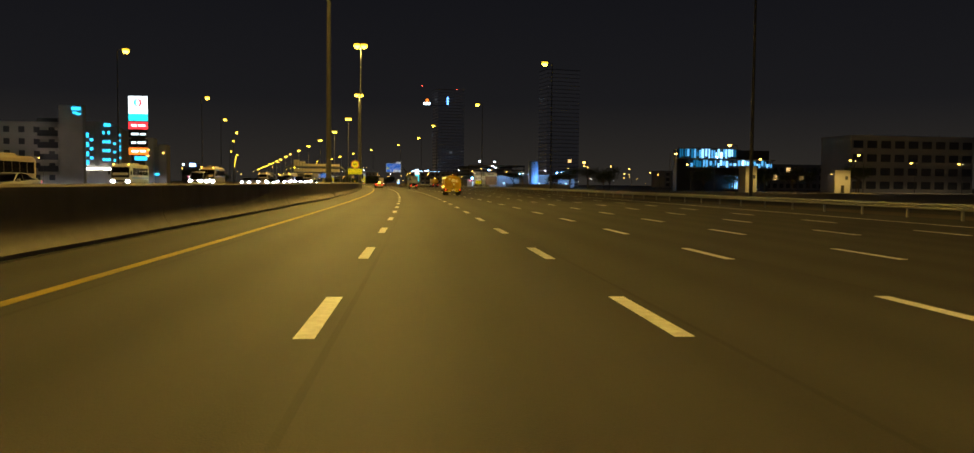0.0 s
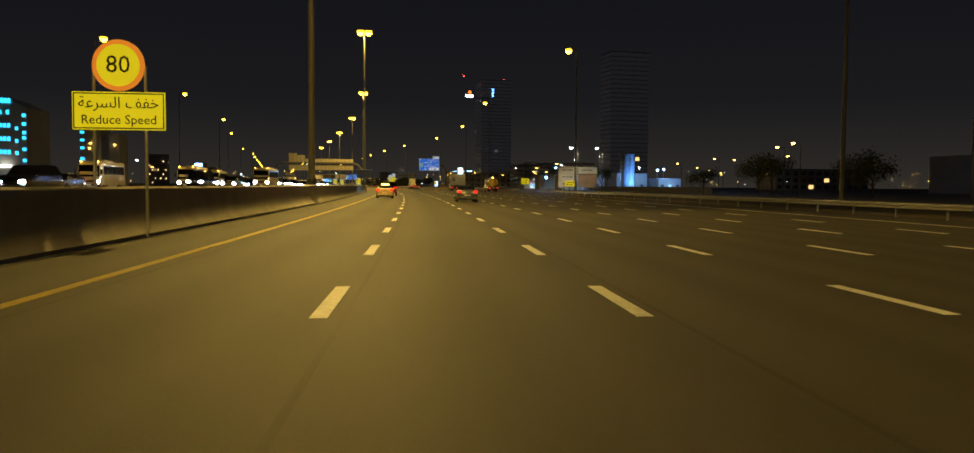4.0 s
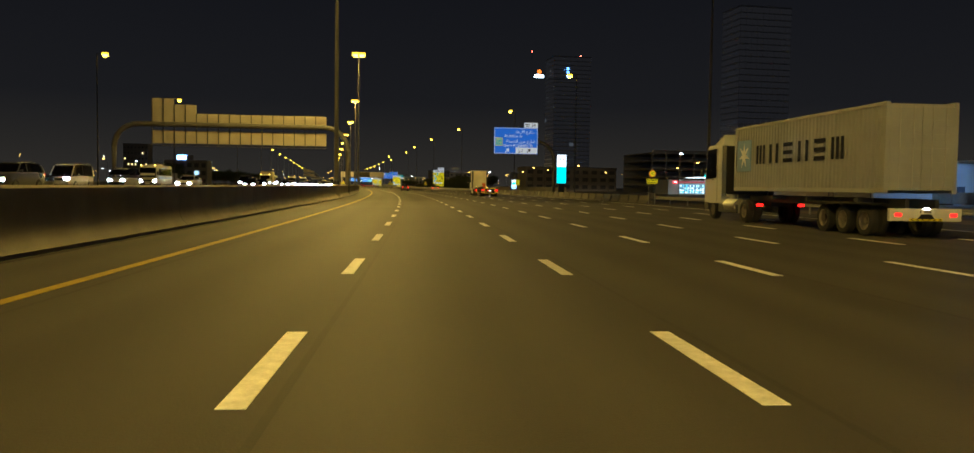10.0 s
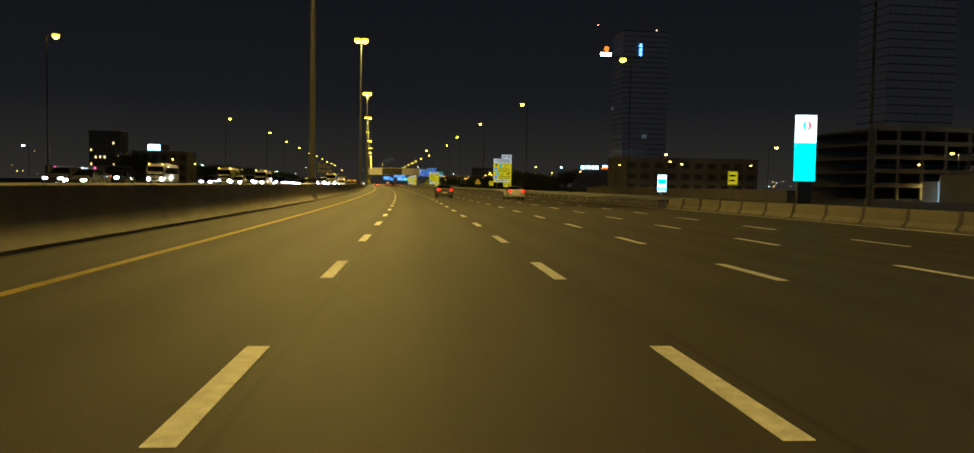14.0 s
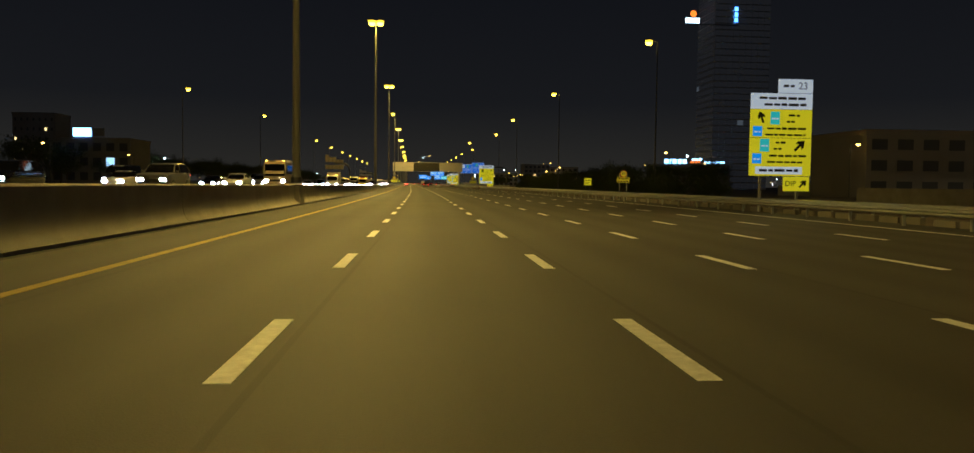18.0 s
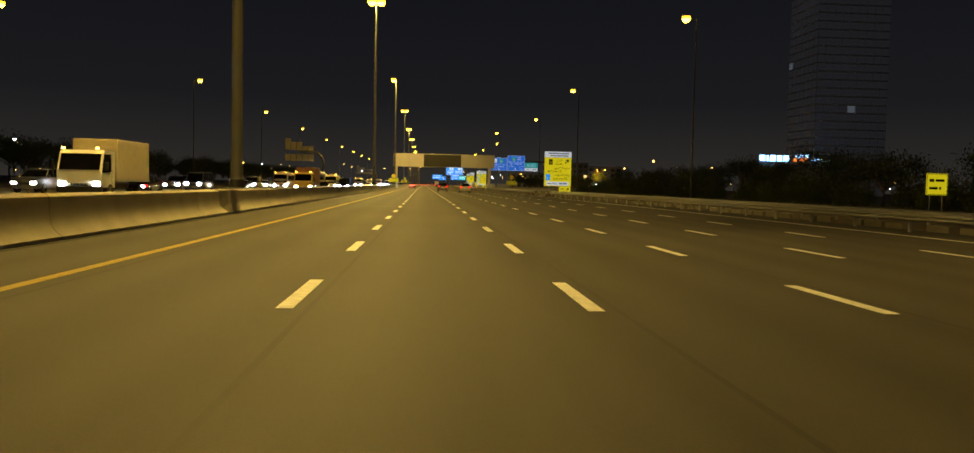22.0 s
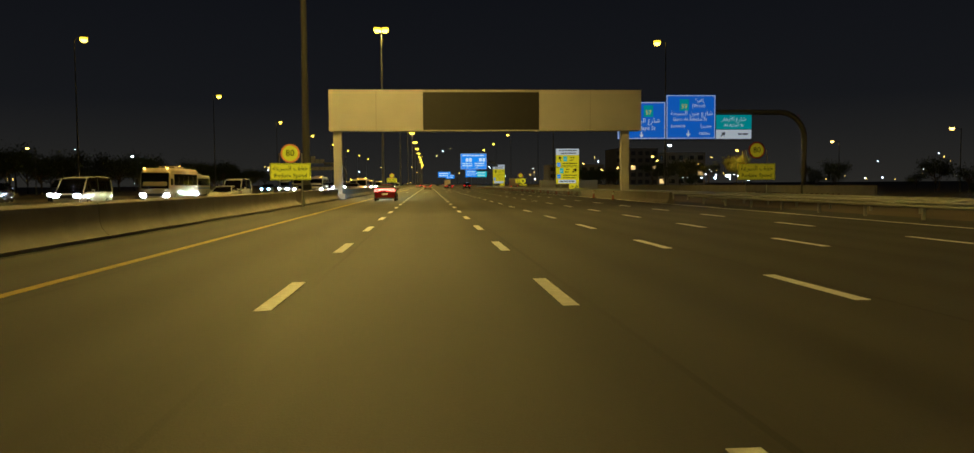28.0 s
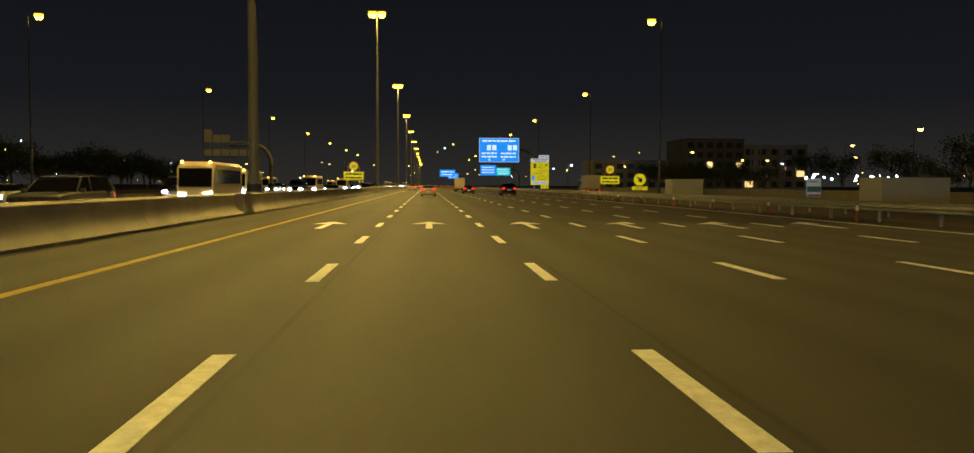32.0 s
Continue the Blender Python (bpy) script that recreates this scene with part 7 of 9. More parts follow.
# ---- buildings and lights beside the motorway ----
CYAN_LIT = glow("cyan_lit_window", (0.03, 0.48, 0.88), 2.1)
WHITE_LIT = glow("cold_lit_window", (0.45, 0.75, 1.0), 1.3)
WARM_LIT = glow("warm_lit_window", (1.0, 0.62, 0.22), 1.2)
BLUE_LIT = glow("blue_lit_sign", (0.10, 0.32, 1.0), 5.0)
RED_LIT = glow("red_lit_sign", (0.9, 0.03, 0.04), 2.0)
ORANGE_LIT = glow("orange_lit_sign", (1.0, 0.20, 0.02), 1.6)
TEAL_LIT = glow("teal_lit_panel", (0.02, 0.60, 0.68), 1.6)
PANEL_LIT = glow("white_lit_panel", (0.80, 0.93, 1.0), 1.7)
SMALL_LAMP = glow("small_lamp_glow", (1.0, 0.56, 0.10), 9.0)
COLD_LAMP = glow("cold_lamp_glow", (0.75, 0.90, 1.0), 30.0)
WALL_PALE = paint("render_pale", (0.50, 0.48, 0.45), 0.8, var=0.15, scale=0.15, grain=6.0)
WALL_DARK = paint("render_dark", (0.42, 0.42, 0.43), 0.7, var=0.2, scale=0.1, grain=5.0)
WALL_MID = paint("render_mid", (0.52, 0.50, 0.47), 0.8, var=0.18, scale=0.12, grain=5.0)
WALL_NIGHT = paint("render_brown", (0.26, 0.24, 0.22), 0.85, var=0.2, scale=0.12, grain=5.0)
TOWER_WALL = paint("tower_cladding", (0.74, 0.72, 0.68), 0.8, var=0.1, scale=0.05, grain=3.0)
# Faint emission lifts tower windows towards the sky's tone, imitating haze.
HAZE_WINDOW = glow("haze_toned_window", (0.0084, 0.0082, 0.0094), 1.0, 8.0)
DARK_WINDOW = dark_glass("dark_window", (0.10, 0.105, 0.12), 0.1)


def building(name, label, s, n, W, D, floors, fh, wall_mat, cols, lit, seed, turn=0.0, lit_share=0.1, win=(0.6, 0.55), sides=False, parapet=0.9):
    """A block of flats or offices: its front faces against the traffic, with a grid of windows set into frames."""
    H = floors * fh
    b = thing(name, label, "building", stand(s, n, -0.08, turn))
    part("wall", Geo().box(-W / 2, W / 2, 0, D, 0, H, 0.0), wall_mat, b)
    part("parapet", Geo().box(-W / 2 - 0.15, W / 2 + 0.15, -0.15, D + 0.15, H + 0.002, H + parapet), wall_mat, b)
    r = random.Random(seed)
    cw = W / cols
    dark, band, pane = Geo(), Geo(), None
    box_ = (-cw * win[0] / 2, cw * win[0] / 2, -0.14, -0.09, -fh * win[1] / 2, fh * win[1] / 2)
    one = Geo().box(*box_)
    places = [Matrix.Translation((-W / 2 + cw * (i + 0.5), 0.03, fh * (j + 0.55))) for i in range(cols) for j in range(floors)]
    if sides:
        dn = max(2, int(D / cw))
        places += [Matrix.Translation((sx * W / 2, D * (i + 0.5) / dn, fh * (j + 0.55))) @ Matrix.Rotation(radians(90 * sx), 4, "Z") for sx in (-1, 1) for i in range(dn) for j in range(floors)]
    for q in places:
        if r.random() < lit_share:
            pane = pane or mesh_of("pane", one, lit)
            shared("pane", pane, b, q)
        else:
            dark.add([q @ Vector(v) for v in one.v], one.f)
    # On towers the unlit panes glow faintly, in place of haze.
    tagged(part("dark_glazing", dark, HAZE_WINDOW if name == "tower" else DARK_WINDOW, b), kind="stuff")
    for j in range(1, floors):
        band.box(-W / 2 - 0.06, W / 2 + 0.06, -0.06, 0.01, fh * j - 0.12, fh * j + 0.05)
    if floors > 1:
        tagged(part("floor_banding", band, wall_mat, b), kind="stuff")
    return b


# left side
hotel = building("hotel", "pale five-storey hotel with dark windows and a lit cyan roof sign", 310, -133, 44, 18, 5, 4.2, WALL_PALE, 9, WARM_LIT, 3, 0, 0.03, (0.4, 0.5), True)
part("stair_core", Geo().box(22.1, 30.0, -0.6, 3, 0, 28.0, 0.05), WALL_PALE, hotel, "pale stair tower")
for k in range(5):
    part("balcony", Geo().box(14.5, 22.0, -1.5, -0.16, 4.2 * k + 3.2, 4.2 * k + 4.1, 0.03), WALL_MID, hotel)
    part("balcony_glass", Geo().box(14.9, 21.6, -0.145, -0.1, 4.2 * k + 4.3, 4.2 * k + 6.4), DARK_WINDOW, hotel)
for k, (x0, x1, z) in enumerate(((26.4, 29.4, 26.2), (26.8, 28.2, 25.0), (27.9, 29.4, 24.6))):
    part("roof_sign", Geo().box(x0, x1, -0.9, -0.65, z, z + (1.2 if k == 0 else 0.7), 0.1), CYAN_LIT, hotel, "lit cyan sign")
offices = thing("office_block", "pale office block with rows of cyan-lit windows and a sign", "building", stand(370, -112.5, -0.08))
part("wall", Geo().prism([(-9.5, 0), (9.5, 0), (9.5, 23.0), (3.0, 26.2), (-9.5, 26.8)], 0, 18, "XZ"), WALL_PALE, offices)
part("lower_wall", Geo().box(-9.9, 9.9, -1.2, 0.0, 0, 5.8, 0.05), WALL_MID, offices)
part("canopy_light", Geo().box(-5.0, 5.5, -1.5, -1.25, 5.9, 6.5, 0.05), glow("white_canopy_light", (1.0, 0.97, 0.85), 6.0), offices, "white lit canopy edge")
for z in (20.4, 16.4, 12.5, 8.8):
    part("pane", Geo().box(-7.4, -3.4, -0.1, 0.02, z - 0.9, z + 1.0), CYAN_LIT, offices, "wide cyan-lit window")
    for q in (-0.35, 0.35):
        part("mullion", Geo().box(-7.4, -3.4, -0.14, -0.102, z + q - 0.06, z + q + 0.06), DARK_STEEL, offices)
for z in (18.5, 14.7, 10.8):
    part("pane", Geo().box(-3.0, -1.8, -0.1, 0.02, z - 0.6, z + 0.6), CYAN_LIT, offices)
for k, z in enumerate((21.6, 17.8, 14.0, 10.2)):
    for x in ((2.4, 4.4) if k == 0 else (2.4, 3.5, 4.6)):
        part("pane", Geo().box(x - 0.4, x + 0.4, -0.1, 0.02, z - 0.6, z + 0.6), CYAN_LIT, offices)
for k, z in enumerate((20.8, 18.3, 15.8, 14.3, 11.0, 7.8)):
    part("pane", Geo().box(8.2, 9.2, -0.1, 0.02, z - 0.45, z + 0.45), CYAN_LIT, offices)
for z in (17.0, 13.4, 9.9):
    part("pane", Geo().box(6.3, 7.1, -0.1, 0.02, z - 0.5, z + 0.5), CYAN_LIT, offices)
for x in (-1.2, 0.6):
    part("fin", Geo().box(x - 0.2, x + 0.2, -0.35, -0.002, 6, 25.5), WALL_MID, offices)
for k in range(3):
    part("roof_sign", Geo().box(2.6 + 0.95 * k, 3.4 + 0.95 * k, -0.3, -0.05, 24.2, 25.6, 0.1), CYAN_LIT, offices, "lit cyan sign")
pair = thing("apartment_block", "two pale stair towers with a dark recess and warm lights", "building", stand(440, -101, -0.08))
part("wall", Geo().box(-7.0, 0.2, 0, 14, 0, 23.2, 0.05), WALL_PALE, pair)
part("recess", Geo().box(0.21, 2.9, 3.0, 14, 0, 19.0), WALL_DARK, pair)
part("wall", Geo().box(2.91, 6.5, 0, 14, 0, 19.9, 0.05), WALL_PALE, pair)
for z in (20.2, 17.3, 14.4, 10.4):
    part("pane", Geo().box(-6.9, -5.6, -0.1, 0.02, z - 0.5, z + 0.4), CYAN_LIT, pair)
for x, z in ((-2.0, 17.0), (-3.4, 16.2), (-3.8, 14.2), (-2.2, 14.0), (5.0, 15.6)):
    part("wall_lamp", Geo().box(x - 0.35, x + 0.35, -0.25, -0.02, z - 0.15, z + 0.15, 0.04), SMALL_LAMP, pair, "warm wall lamp")
part("door_sign", Geo().box(0.4, 2.6, 2.6, 2.95, 4.2, 5.2, 0.04), CYAN_LIT, pair, "lit cyan sign")
building("apartment_block", "dark apartment block with few lit windows", 640, -235, 60, 20, 5, 4.0, WALL_DARK, 12, WARM_LIT, 15, 0, 0.04)
building("office_block", "dark slender office block with scattered warm lights", 850, -139, 15, 14, 7, 3.6, WALL_NIGHT, 7, glow("warm_room_light", (1.0, 0.70, 0.28), 2.2), 9, 0, 0.18, (0.3, 0.3))
shop = building("showroom", "dark low showroom carrying a lit blue sign on its roof", 800, -100, 24, 20, 3, 4.6, WALL_NIGHT, 6, WHITE_LIT, 10, 0, 0.05)
part("roof_sign", Geo().box(-5.0, 0.4, -0.5, -0.1, 15.0, 17.6, 0.1), glow("blue_white_sign", (0.22, 0.46, 1.0), 9.0), shop, "lit blue-white sign")
part("roof_panel", Geo().box(0.5, 4.4, -0.5, -0.1, 15.0, 17.6, 0.1), paint("grey_panel", (0.3, 0.3, 0.32), 0.6), shop)

arcade = thing("shop_row", "low dark shop row with a cyan-white lit sign band", "building", stand(680, -95, -0.08))
part("wall", Geo().box(-9, 9, 0, 12, 0, 5.6, 0.05), WALL_NIGHT, arcade)
for k in range(9):
    part("sign_letter", Geo().box(-5.2 + 1.15 * k, -4.4 + 1.15 * k, -0.25, -0.05, 3.9, 5.1 - 0.2 * (k % 3), 0.04), CYAN_LIT if k % 4 == 1 else PANEL_LIT, arcade, "lit sign letter block")
for x in (-5.9, 5.6):
    part("sign_end", Geo().box(x - 0.25, x + 0.25, -0.25, -0.05, 4.4, 5.3, 0.04), glow("pink_sign_glow", (1.0, 0.12, 0.40), 2.0), arcade, "pink lit sign end")
for k in range(6):
    part("shop_window", Geo().box(-8 + 2.7 * k, -6 + 2.7 * k, -0.04, 0.01, 0.4, 2.8), WARM_LIT if k in (1, 4) else DARK_WINDOW, arcade)

# petrol pylon on the far side
def pylon(s, n, w, z0, z1, tall):
    p = thing("price_pylon", "tall lit petrol station pylon with white, teal, red and orange panels" if tall else "lit white and teal petrol station pylon", "sign", stand(s, n, -0.05))
    part("column", Geo().box(-w * 0.35, w * 0.35, 0.1, 0.6, 0, z1 - 0.2, 0.02), DARK_STEEL, p)
    h = z1 - z0
    a = z1 - (0.30 * h if tall else 0.4 * h)
    flat(p, "upper_panel", -w / 2, w / 2, a, z1, 0, PANEL_LIT, "lit white panel", 0.5)
    flat(p, "teal_panel", -w / 2, w / 2, a - (0.12 * h if tall else 0.55 * h), a - 0.03, 0, TEAL_LIT, "lit teal panel", 0.5)
    r = w * 0.2
    zc = a + 0.62 * (z1 - a)
    for sx, mt in ((-1, TEAL_LIT), (1, RED_LIT)):
        pts = [(sx * 0.05 * r + sx * r * math.sin(radians(t)), zc + r * 1.1 * math.cos(radians(t))) for t in range(0, 181, 20)] + [(sx * 0.05 * r + sx * r * 0.45 * math.sin(radians(t)), zc + r * 0.9 * math.cos(radians(t))) for t in range(180, -1, -20)]
        part("emblem", Geo().prism(pts, -0.03, -0.005, "XZ"), mt, p)
    if tall:
        b = a - 0.12 * h
        for k, mt in enumerate((RED_LIT, SIGN_DARK, SIGN_DARK, ORANGE_LIT)):
            zt = b - 0.25 - k * 0.145 * h
            flat(p, "brand_panel", -w / 2, w / 2, zt - 0.12 * h, zt, 0, mt, "", 0.4)
            bars(p, -w * 0.36, w * 0.4, zt - 0.06 * h, 0.05 * h, 0, PANEL_LIT, 80 + k)
        flat(p, "price_panel", -w * 0.2, w * 0.45, z0 - 1.2, z0 - 0.3, 0, CYAN_LIT, "", 0.3)
    return p


pylon(194.0, -57.3, 4.1, 7.3, 20.8, True)
pylon(506.0, 47.0, 2.4, 2.2, 10.2, False)

# right side
OFFICE_LIT = [glow("office_light_" + nm, (0.33 - 0.1 * k, 0.62 - 0.05 * k, 1.0), st) for k, (nm, st) in enumerate((("glare", 4.0), ("bright", 2.2), ("soft", 0.9), ("faint", 0.25)))]
OFFICE_WALL = paint("office_cladding", (0.06, 0.06, 0.065), 0.5, var=0.2, scale=0.2)
office = thing("lit_office", "glass office building with curved terraces glowing blue-white at night", "building", stand(228, 103, -0.08))
part("wall", Geo().box(-15, 15, 2.6, 5.5, 0, 12.6), OFFICE_WALL, office)
r6 = random.Random(66)
for z0, z1, x0, x1, bow in ((10.0, 12.7, -14.5, 3.6, 0.016), (7.3, 9.4, -11.0, 15.4, 0.008), (0.8, 4.6, 1.0, 10.0, 0.0)):
    mid, x = (x0 + x1) / 2, x0
    while x < x1:
        w = r6.uniform(0.35, 0.95)
        y = 0.4 + bow * (x - mid) ** 2
        edge = abs(x - mid) / (x1 - x0) * 2
        part("pane", Geo().box(x, x + w, y, y + 0.06, z0 + r6.choice((0, 0, 0.5)), z1 - r6.choice((0, 0, 0.3, 0.9))), OFFICE_LIT[min(3, int(r6.uniform(0, 2.2) + edge * 2.0))], office)
        part("mullion", Geo().box(x + w + 0.01, x + w + 0.09, y - 0.25, y + 0.1, z0, z1), OFFICE_WALL, office)
        x += w + r6.choice((0.1, 0.1, 0.1, 0.5))
    for k in range(8):
        xa = x0 - 0.6 + (x1 - x0 + 1.2) * k / 8
        xb = x0 - 0.6 + (x1 - x0 + 1.2) * (k + 1) / 8
        ya = 0.4 + bow * ((xa + xb) / 2 - mid) ** 2
        part("terrace_slab", Geo().box(xa + 0.01, xb - 0.01, ya - 1.1, 2.6, z1 + 0.02, z1 + 0.3), WALL_PALE, office)
        part("terrace_slab", Geo().box(xa + 0.01, xb - 0.01, ya - 0.5, 2.6, z0 - 0.3, z0 - 0.02), WALL_PALE, office)
for s, n, W, H in ((200, 122.5, 4.6, 6.0), (200, 96.0, 3.2, 6.9)):
    gh = thing("gatehouse", "tan rendered gatehouse lit by a street lamp", "building", stand(s, n, -0.08))
    part("wall", Geo().box(-W / 2, W / 2, 0, 4, 0, H, 0.04), WALL_MID, gh)
    part("coping", Geo().box(-W / 2 - 0.1, W / 2 + 0.1, -0.1, 4.1, H + 0.002, H + 0.2, 0.03), WALL_PALE, gh)
    part("door", Geo().box(-0.5, 0.5, -0.05, 0.0, 0.02, 2.1, 0.01), DARK_STEEL, gh)
    part("window", Geo().box(W / 4 - 0.4, W / 4 + 0.4, -0.04, 0.0, 3.6, 4.6, 0.01), DARK_WINDOW, gh)
building("apartment_block", "dark four-storey apartment block with recessed balconies", 226, 163.8, 42.5, 16, 4, 4.2, WALL_PALE, 9, WARM_LIT, 33, 0, 0.0, (0.7, 0.55))
building("apartment_block", "dark low apartment block behind palms", 330, 190, 40, 18, 3, 3.6, WALL_DARK, 12, WARM_LIT, 21, 0, 0.05)
building("apartment_block", "dark low block with a few lit windows", 520, 260, 60, 20, 3, 3.8, WALL_DARK, 12, WARM_LIT, 23, 0, 0.06)
building("apartment_block", "grey four-storey block with balconies in the dark", 660, 95, 44, 18, 3, 3.4, WALL_NIGHT, 10, WARM_LIT, 24, 0, 0.05, (0.6, 0.5))
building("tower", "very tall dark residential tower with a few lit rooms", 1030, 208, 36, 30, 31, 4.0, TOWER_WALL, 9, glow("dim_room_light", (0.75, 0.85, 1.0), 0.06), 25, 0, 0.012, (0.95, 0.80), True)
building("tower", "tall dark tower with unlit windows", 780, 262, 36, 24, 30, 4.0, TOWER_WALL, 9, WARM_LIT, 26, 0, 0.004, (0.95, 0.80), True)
building("apartment_block", "dark flat-roofed block behind trees", 1250, 113, 23, 25, 5, 3.8, WALL_NIGHT, 6, WARM_LIT, 28, 0, 0.03)
villa = building("apartment_block", "grey block with white frames round its tall windows", 1252, 138, 26, 25, 4, 4.2, WALL_MID, 5, WARM_LIT, 31, 0, 0.03)
for x in (-8, -1, 6):
    part("facade_frame", Geo().box(x - 2.2, x - 1.7, -0.6, -0.16, 2, 16), WALL_PALE, villa, "white facade frame")
    part("facade_frame", Geo().box(x + 1.7, x + 2.2, -0.6, -0.16, 2, 16), WALL_PALE, villa, "white facade frame")
    part("facade_frame", Geo().box(x - 2.2, x + 2.2, -0.6, -0.16, 16.02, 16.5), WALL_PALE, villa, "white facade frame")
building("apartment_block", "dark flat-roofed block behind trees", 1258, 82, 30, 20, 3, 3.6, WALL_DARK, 7, WARM_LIT, 29, 0, 0.03)
tw = thing("tower_sign", "lit white and orange sign with red beacons on a tower roof", "sign", stand(1029.5, 176, 0))
part("sign_panel", Geo().box(-5.5, 3.5, -0.6, -0.2, 103.5, 106.5, 0.1), glow("cold_sign_glow", (0.65, 0.85, 1.0), 5.0), tw, "cold white lit bars")
part("sign_emblem", Geo().lathe([(0.0, -0.6), (1.9, -0.55), (2.1, -0.3), (0.0, -0.2)], "Y", 18, (-0.5, 0, 109.2)), ORANGE_LIT, tw, "orange emblem", True)
for k in range(3):
    part("window_strip", Geo().box(26.2, 28.2, -0.5, -0.2, 105.0 + 3.4 * k, 107.4 + 3.4 * k), BLUE_LIT, tw)
part("sign_frame", Geo().box(-6, 29, -0.2, 0.05, 102.5, 103.2), DARK_STEEL, tw)
for x, z in ((-7.5, 127.5), (40.0, 125.5)):
    part("beacon", Geo().lathe([(0.0, z + 0.5), (0.5, z + 0.3), (0.55, z - 0.4), (0.0, z - 0.5)], "Z", 10, (x, 1.0, 0)), glow("red_beacon_glow", (1.0, 0.05, 0.03), 20.0), tw, "red beacon", True)
    part("beacon_mast", Geo().tube((x, 1.0, 120), (x, 1.0, z - 0.45), 0.12, k=8), DARK_STEEL, tw)
neon = thing("roof_sign", "row of blue-white lit sign shapes above a dark wall", "sign", stand(995, 166, 0))
part("back_wall", Geo().box(-22, 22, 0.3, 12, 0, 14.4), WALL_DARK, neon, "dark wall")
BLUE_WHITE = glow("blue_white_glow", (0.30, 0.60, 1.0), 4.5)
for x0, x1, h in ((-18, -15.3, 2.6), (-14.7, -13.8, 2.6), (-13.2, -10.6, 2.6), (-10.0, -7.7, 2.6), (-7.1, -4.6, 2.6), (6.2, 8.0, 1.5), (8.4, 9.8, 1.5), (10.8, 12.2, 1.5), (12.7, 14.6, 1.5), (15.4, 18.5, 1.5)):
    part("sign_shape", Geo().box(x0, x1, -0.1, 0.28, 14.7, 14.7 + h, 0.2), BLUE_WHITE, neon, "lit blue-white shape")
for x0, x1, z, mt in ((-2.4, -0.2, 14.9, ORANGE_LIT), (-1.6, 2.2, 16.5, BLUE_WHITE), (0.3, 3.6, 15.1, ORANGE_LIT), (2.6, 4.6, 16.7, BLUE_WHITE)):
    part("sign_emblem", Geo().box(x0, x1, -0.1, 0.28, z, z + 1.3, 0.4), mt, neon, "lit orange and white emblem")

# works billboard, water tank, sheds
bb = thing("billboard", "white project billboard in three rows on steel legs", "billboard", stand(292.0, 40.0, -0.08) @ Matrix.Scale(0.86, 4))
for j in range(3):
    for x0, x1 in ((-5.15, -0.05), (0.05, 5.15)):
        if j < 2 and x0 > 0:
            continue
        flat(bb, "panel", x0, x1, 1.5 + 1.78 * j, 3.24 + 1.78 * j, 0, paint("billboard_white", (0.42, 0.42, 0.41), 0.6, var=0.1, scale=0.5))
        bars(bb, x0 + 1.0, x1 - 1.2, 2.4 + 1.78 * j, 0.45, 0, paint("billboard_grey", (0.16, 0.16, 0.17), 0.6), j + 3)
flat(bb, "picture_panel", 0.05, 5.15, 1.5, 5.0, 0, paint("billboard_brown", (0.14, 0.10, 0.07), 0.6, var=0.5, scale=0.6))
for i in range(8):
    x = -4.9 + 1.4 * i
    part("leg", Geo().box(x - 0.07, x + 0.07, 0.1, 0.24, 0, 6.6), DARK_STEEL, bb)
    part("brace", Geo().path([(x, 0.2, 3.4), (x, 1.8, 0)], 0.05, 6), DARK_STEEL, bb)
tk = thing("water_tank", "tall pale cylindrical water tank washed in blue light", "tank", stand(387.0, 85.2, -0.08))
part("shell", Geo().lathe([(0.0, 0), (2.4, 0), (2.4, 12.6), (2.25, 13.0), (0.0, 13.3)], "Z", 32), paint("tank_blue", (0.30, 0.42, 0.58), 0.5, var=0.12, scale=0.6), tk, "", True)
for z in (2.2, 4.4, 6.6, 8.8, 11.0):
    part("hoop", Geo().lathe([(2.4, z - 0.06), (2.45, z - 0.05), (2.45, z + 0.05), (2.4, z + 0.06)], "Z", 32), STEEL, tk, "", True)
for x in (-0.35, 0.15):
    part("ladder_rail", Geo().tube((x, -2.5, 0), (x, -2.5, 13.0), 0.04, k=6), STEEL, tk)
for i in range(24):
    part("ladder_rung", Geo().tube((-0.35, -2.5, 0.5 + 0.5 * i), (0.15, -2.5, 0.5 + 0.5 * i), 0.02, k=4), STEEL, tk)
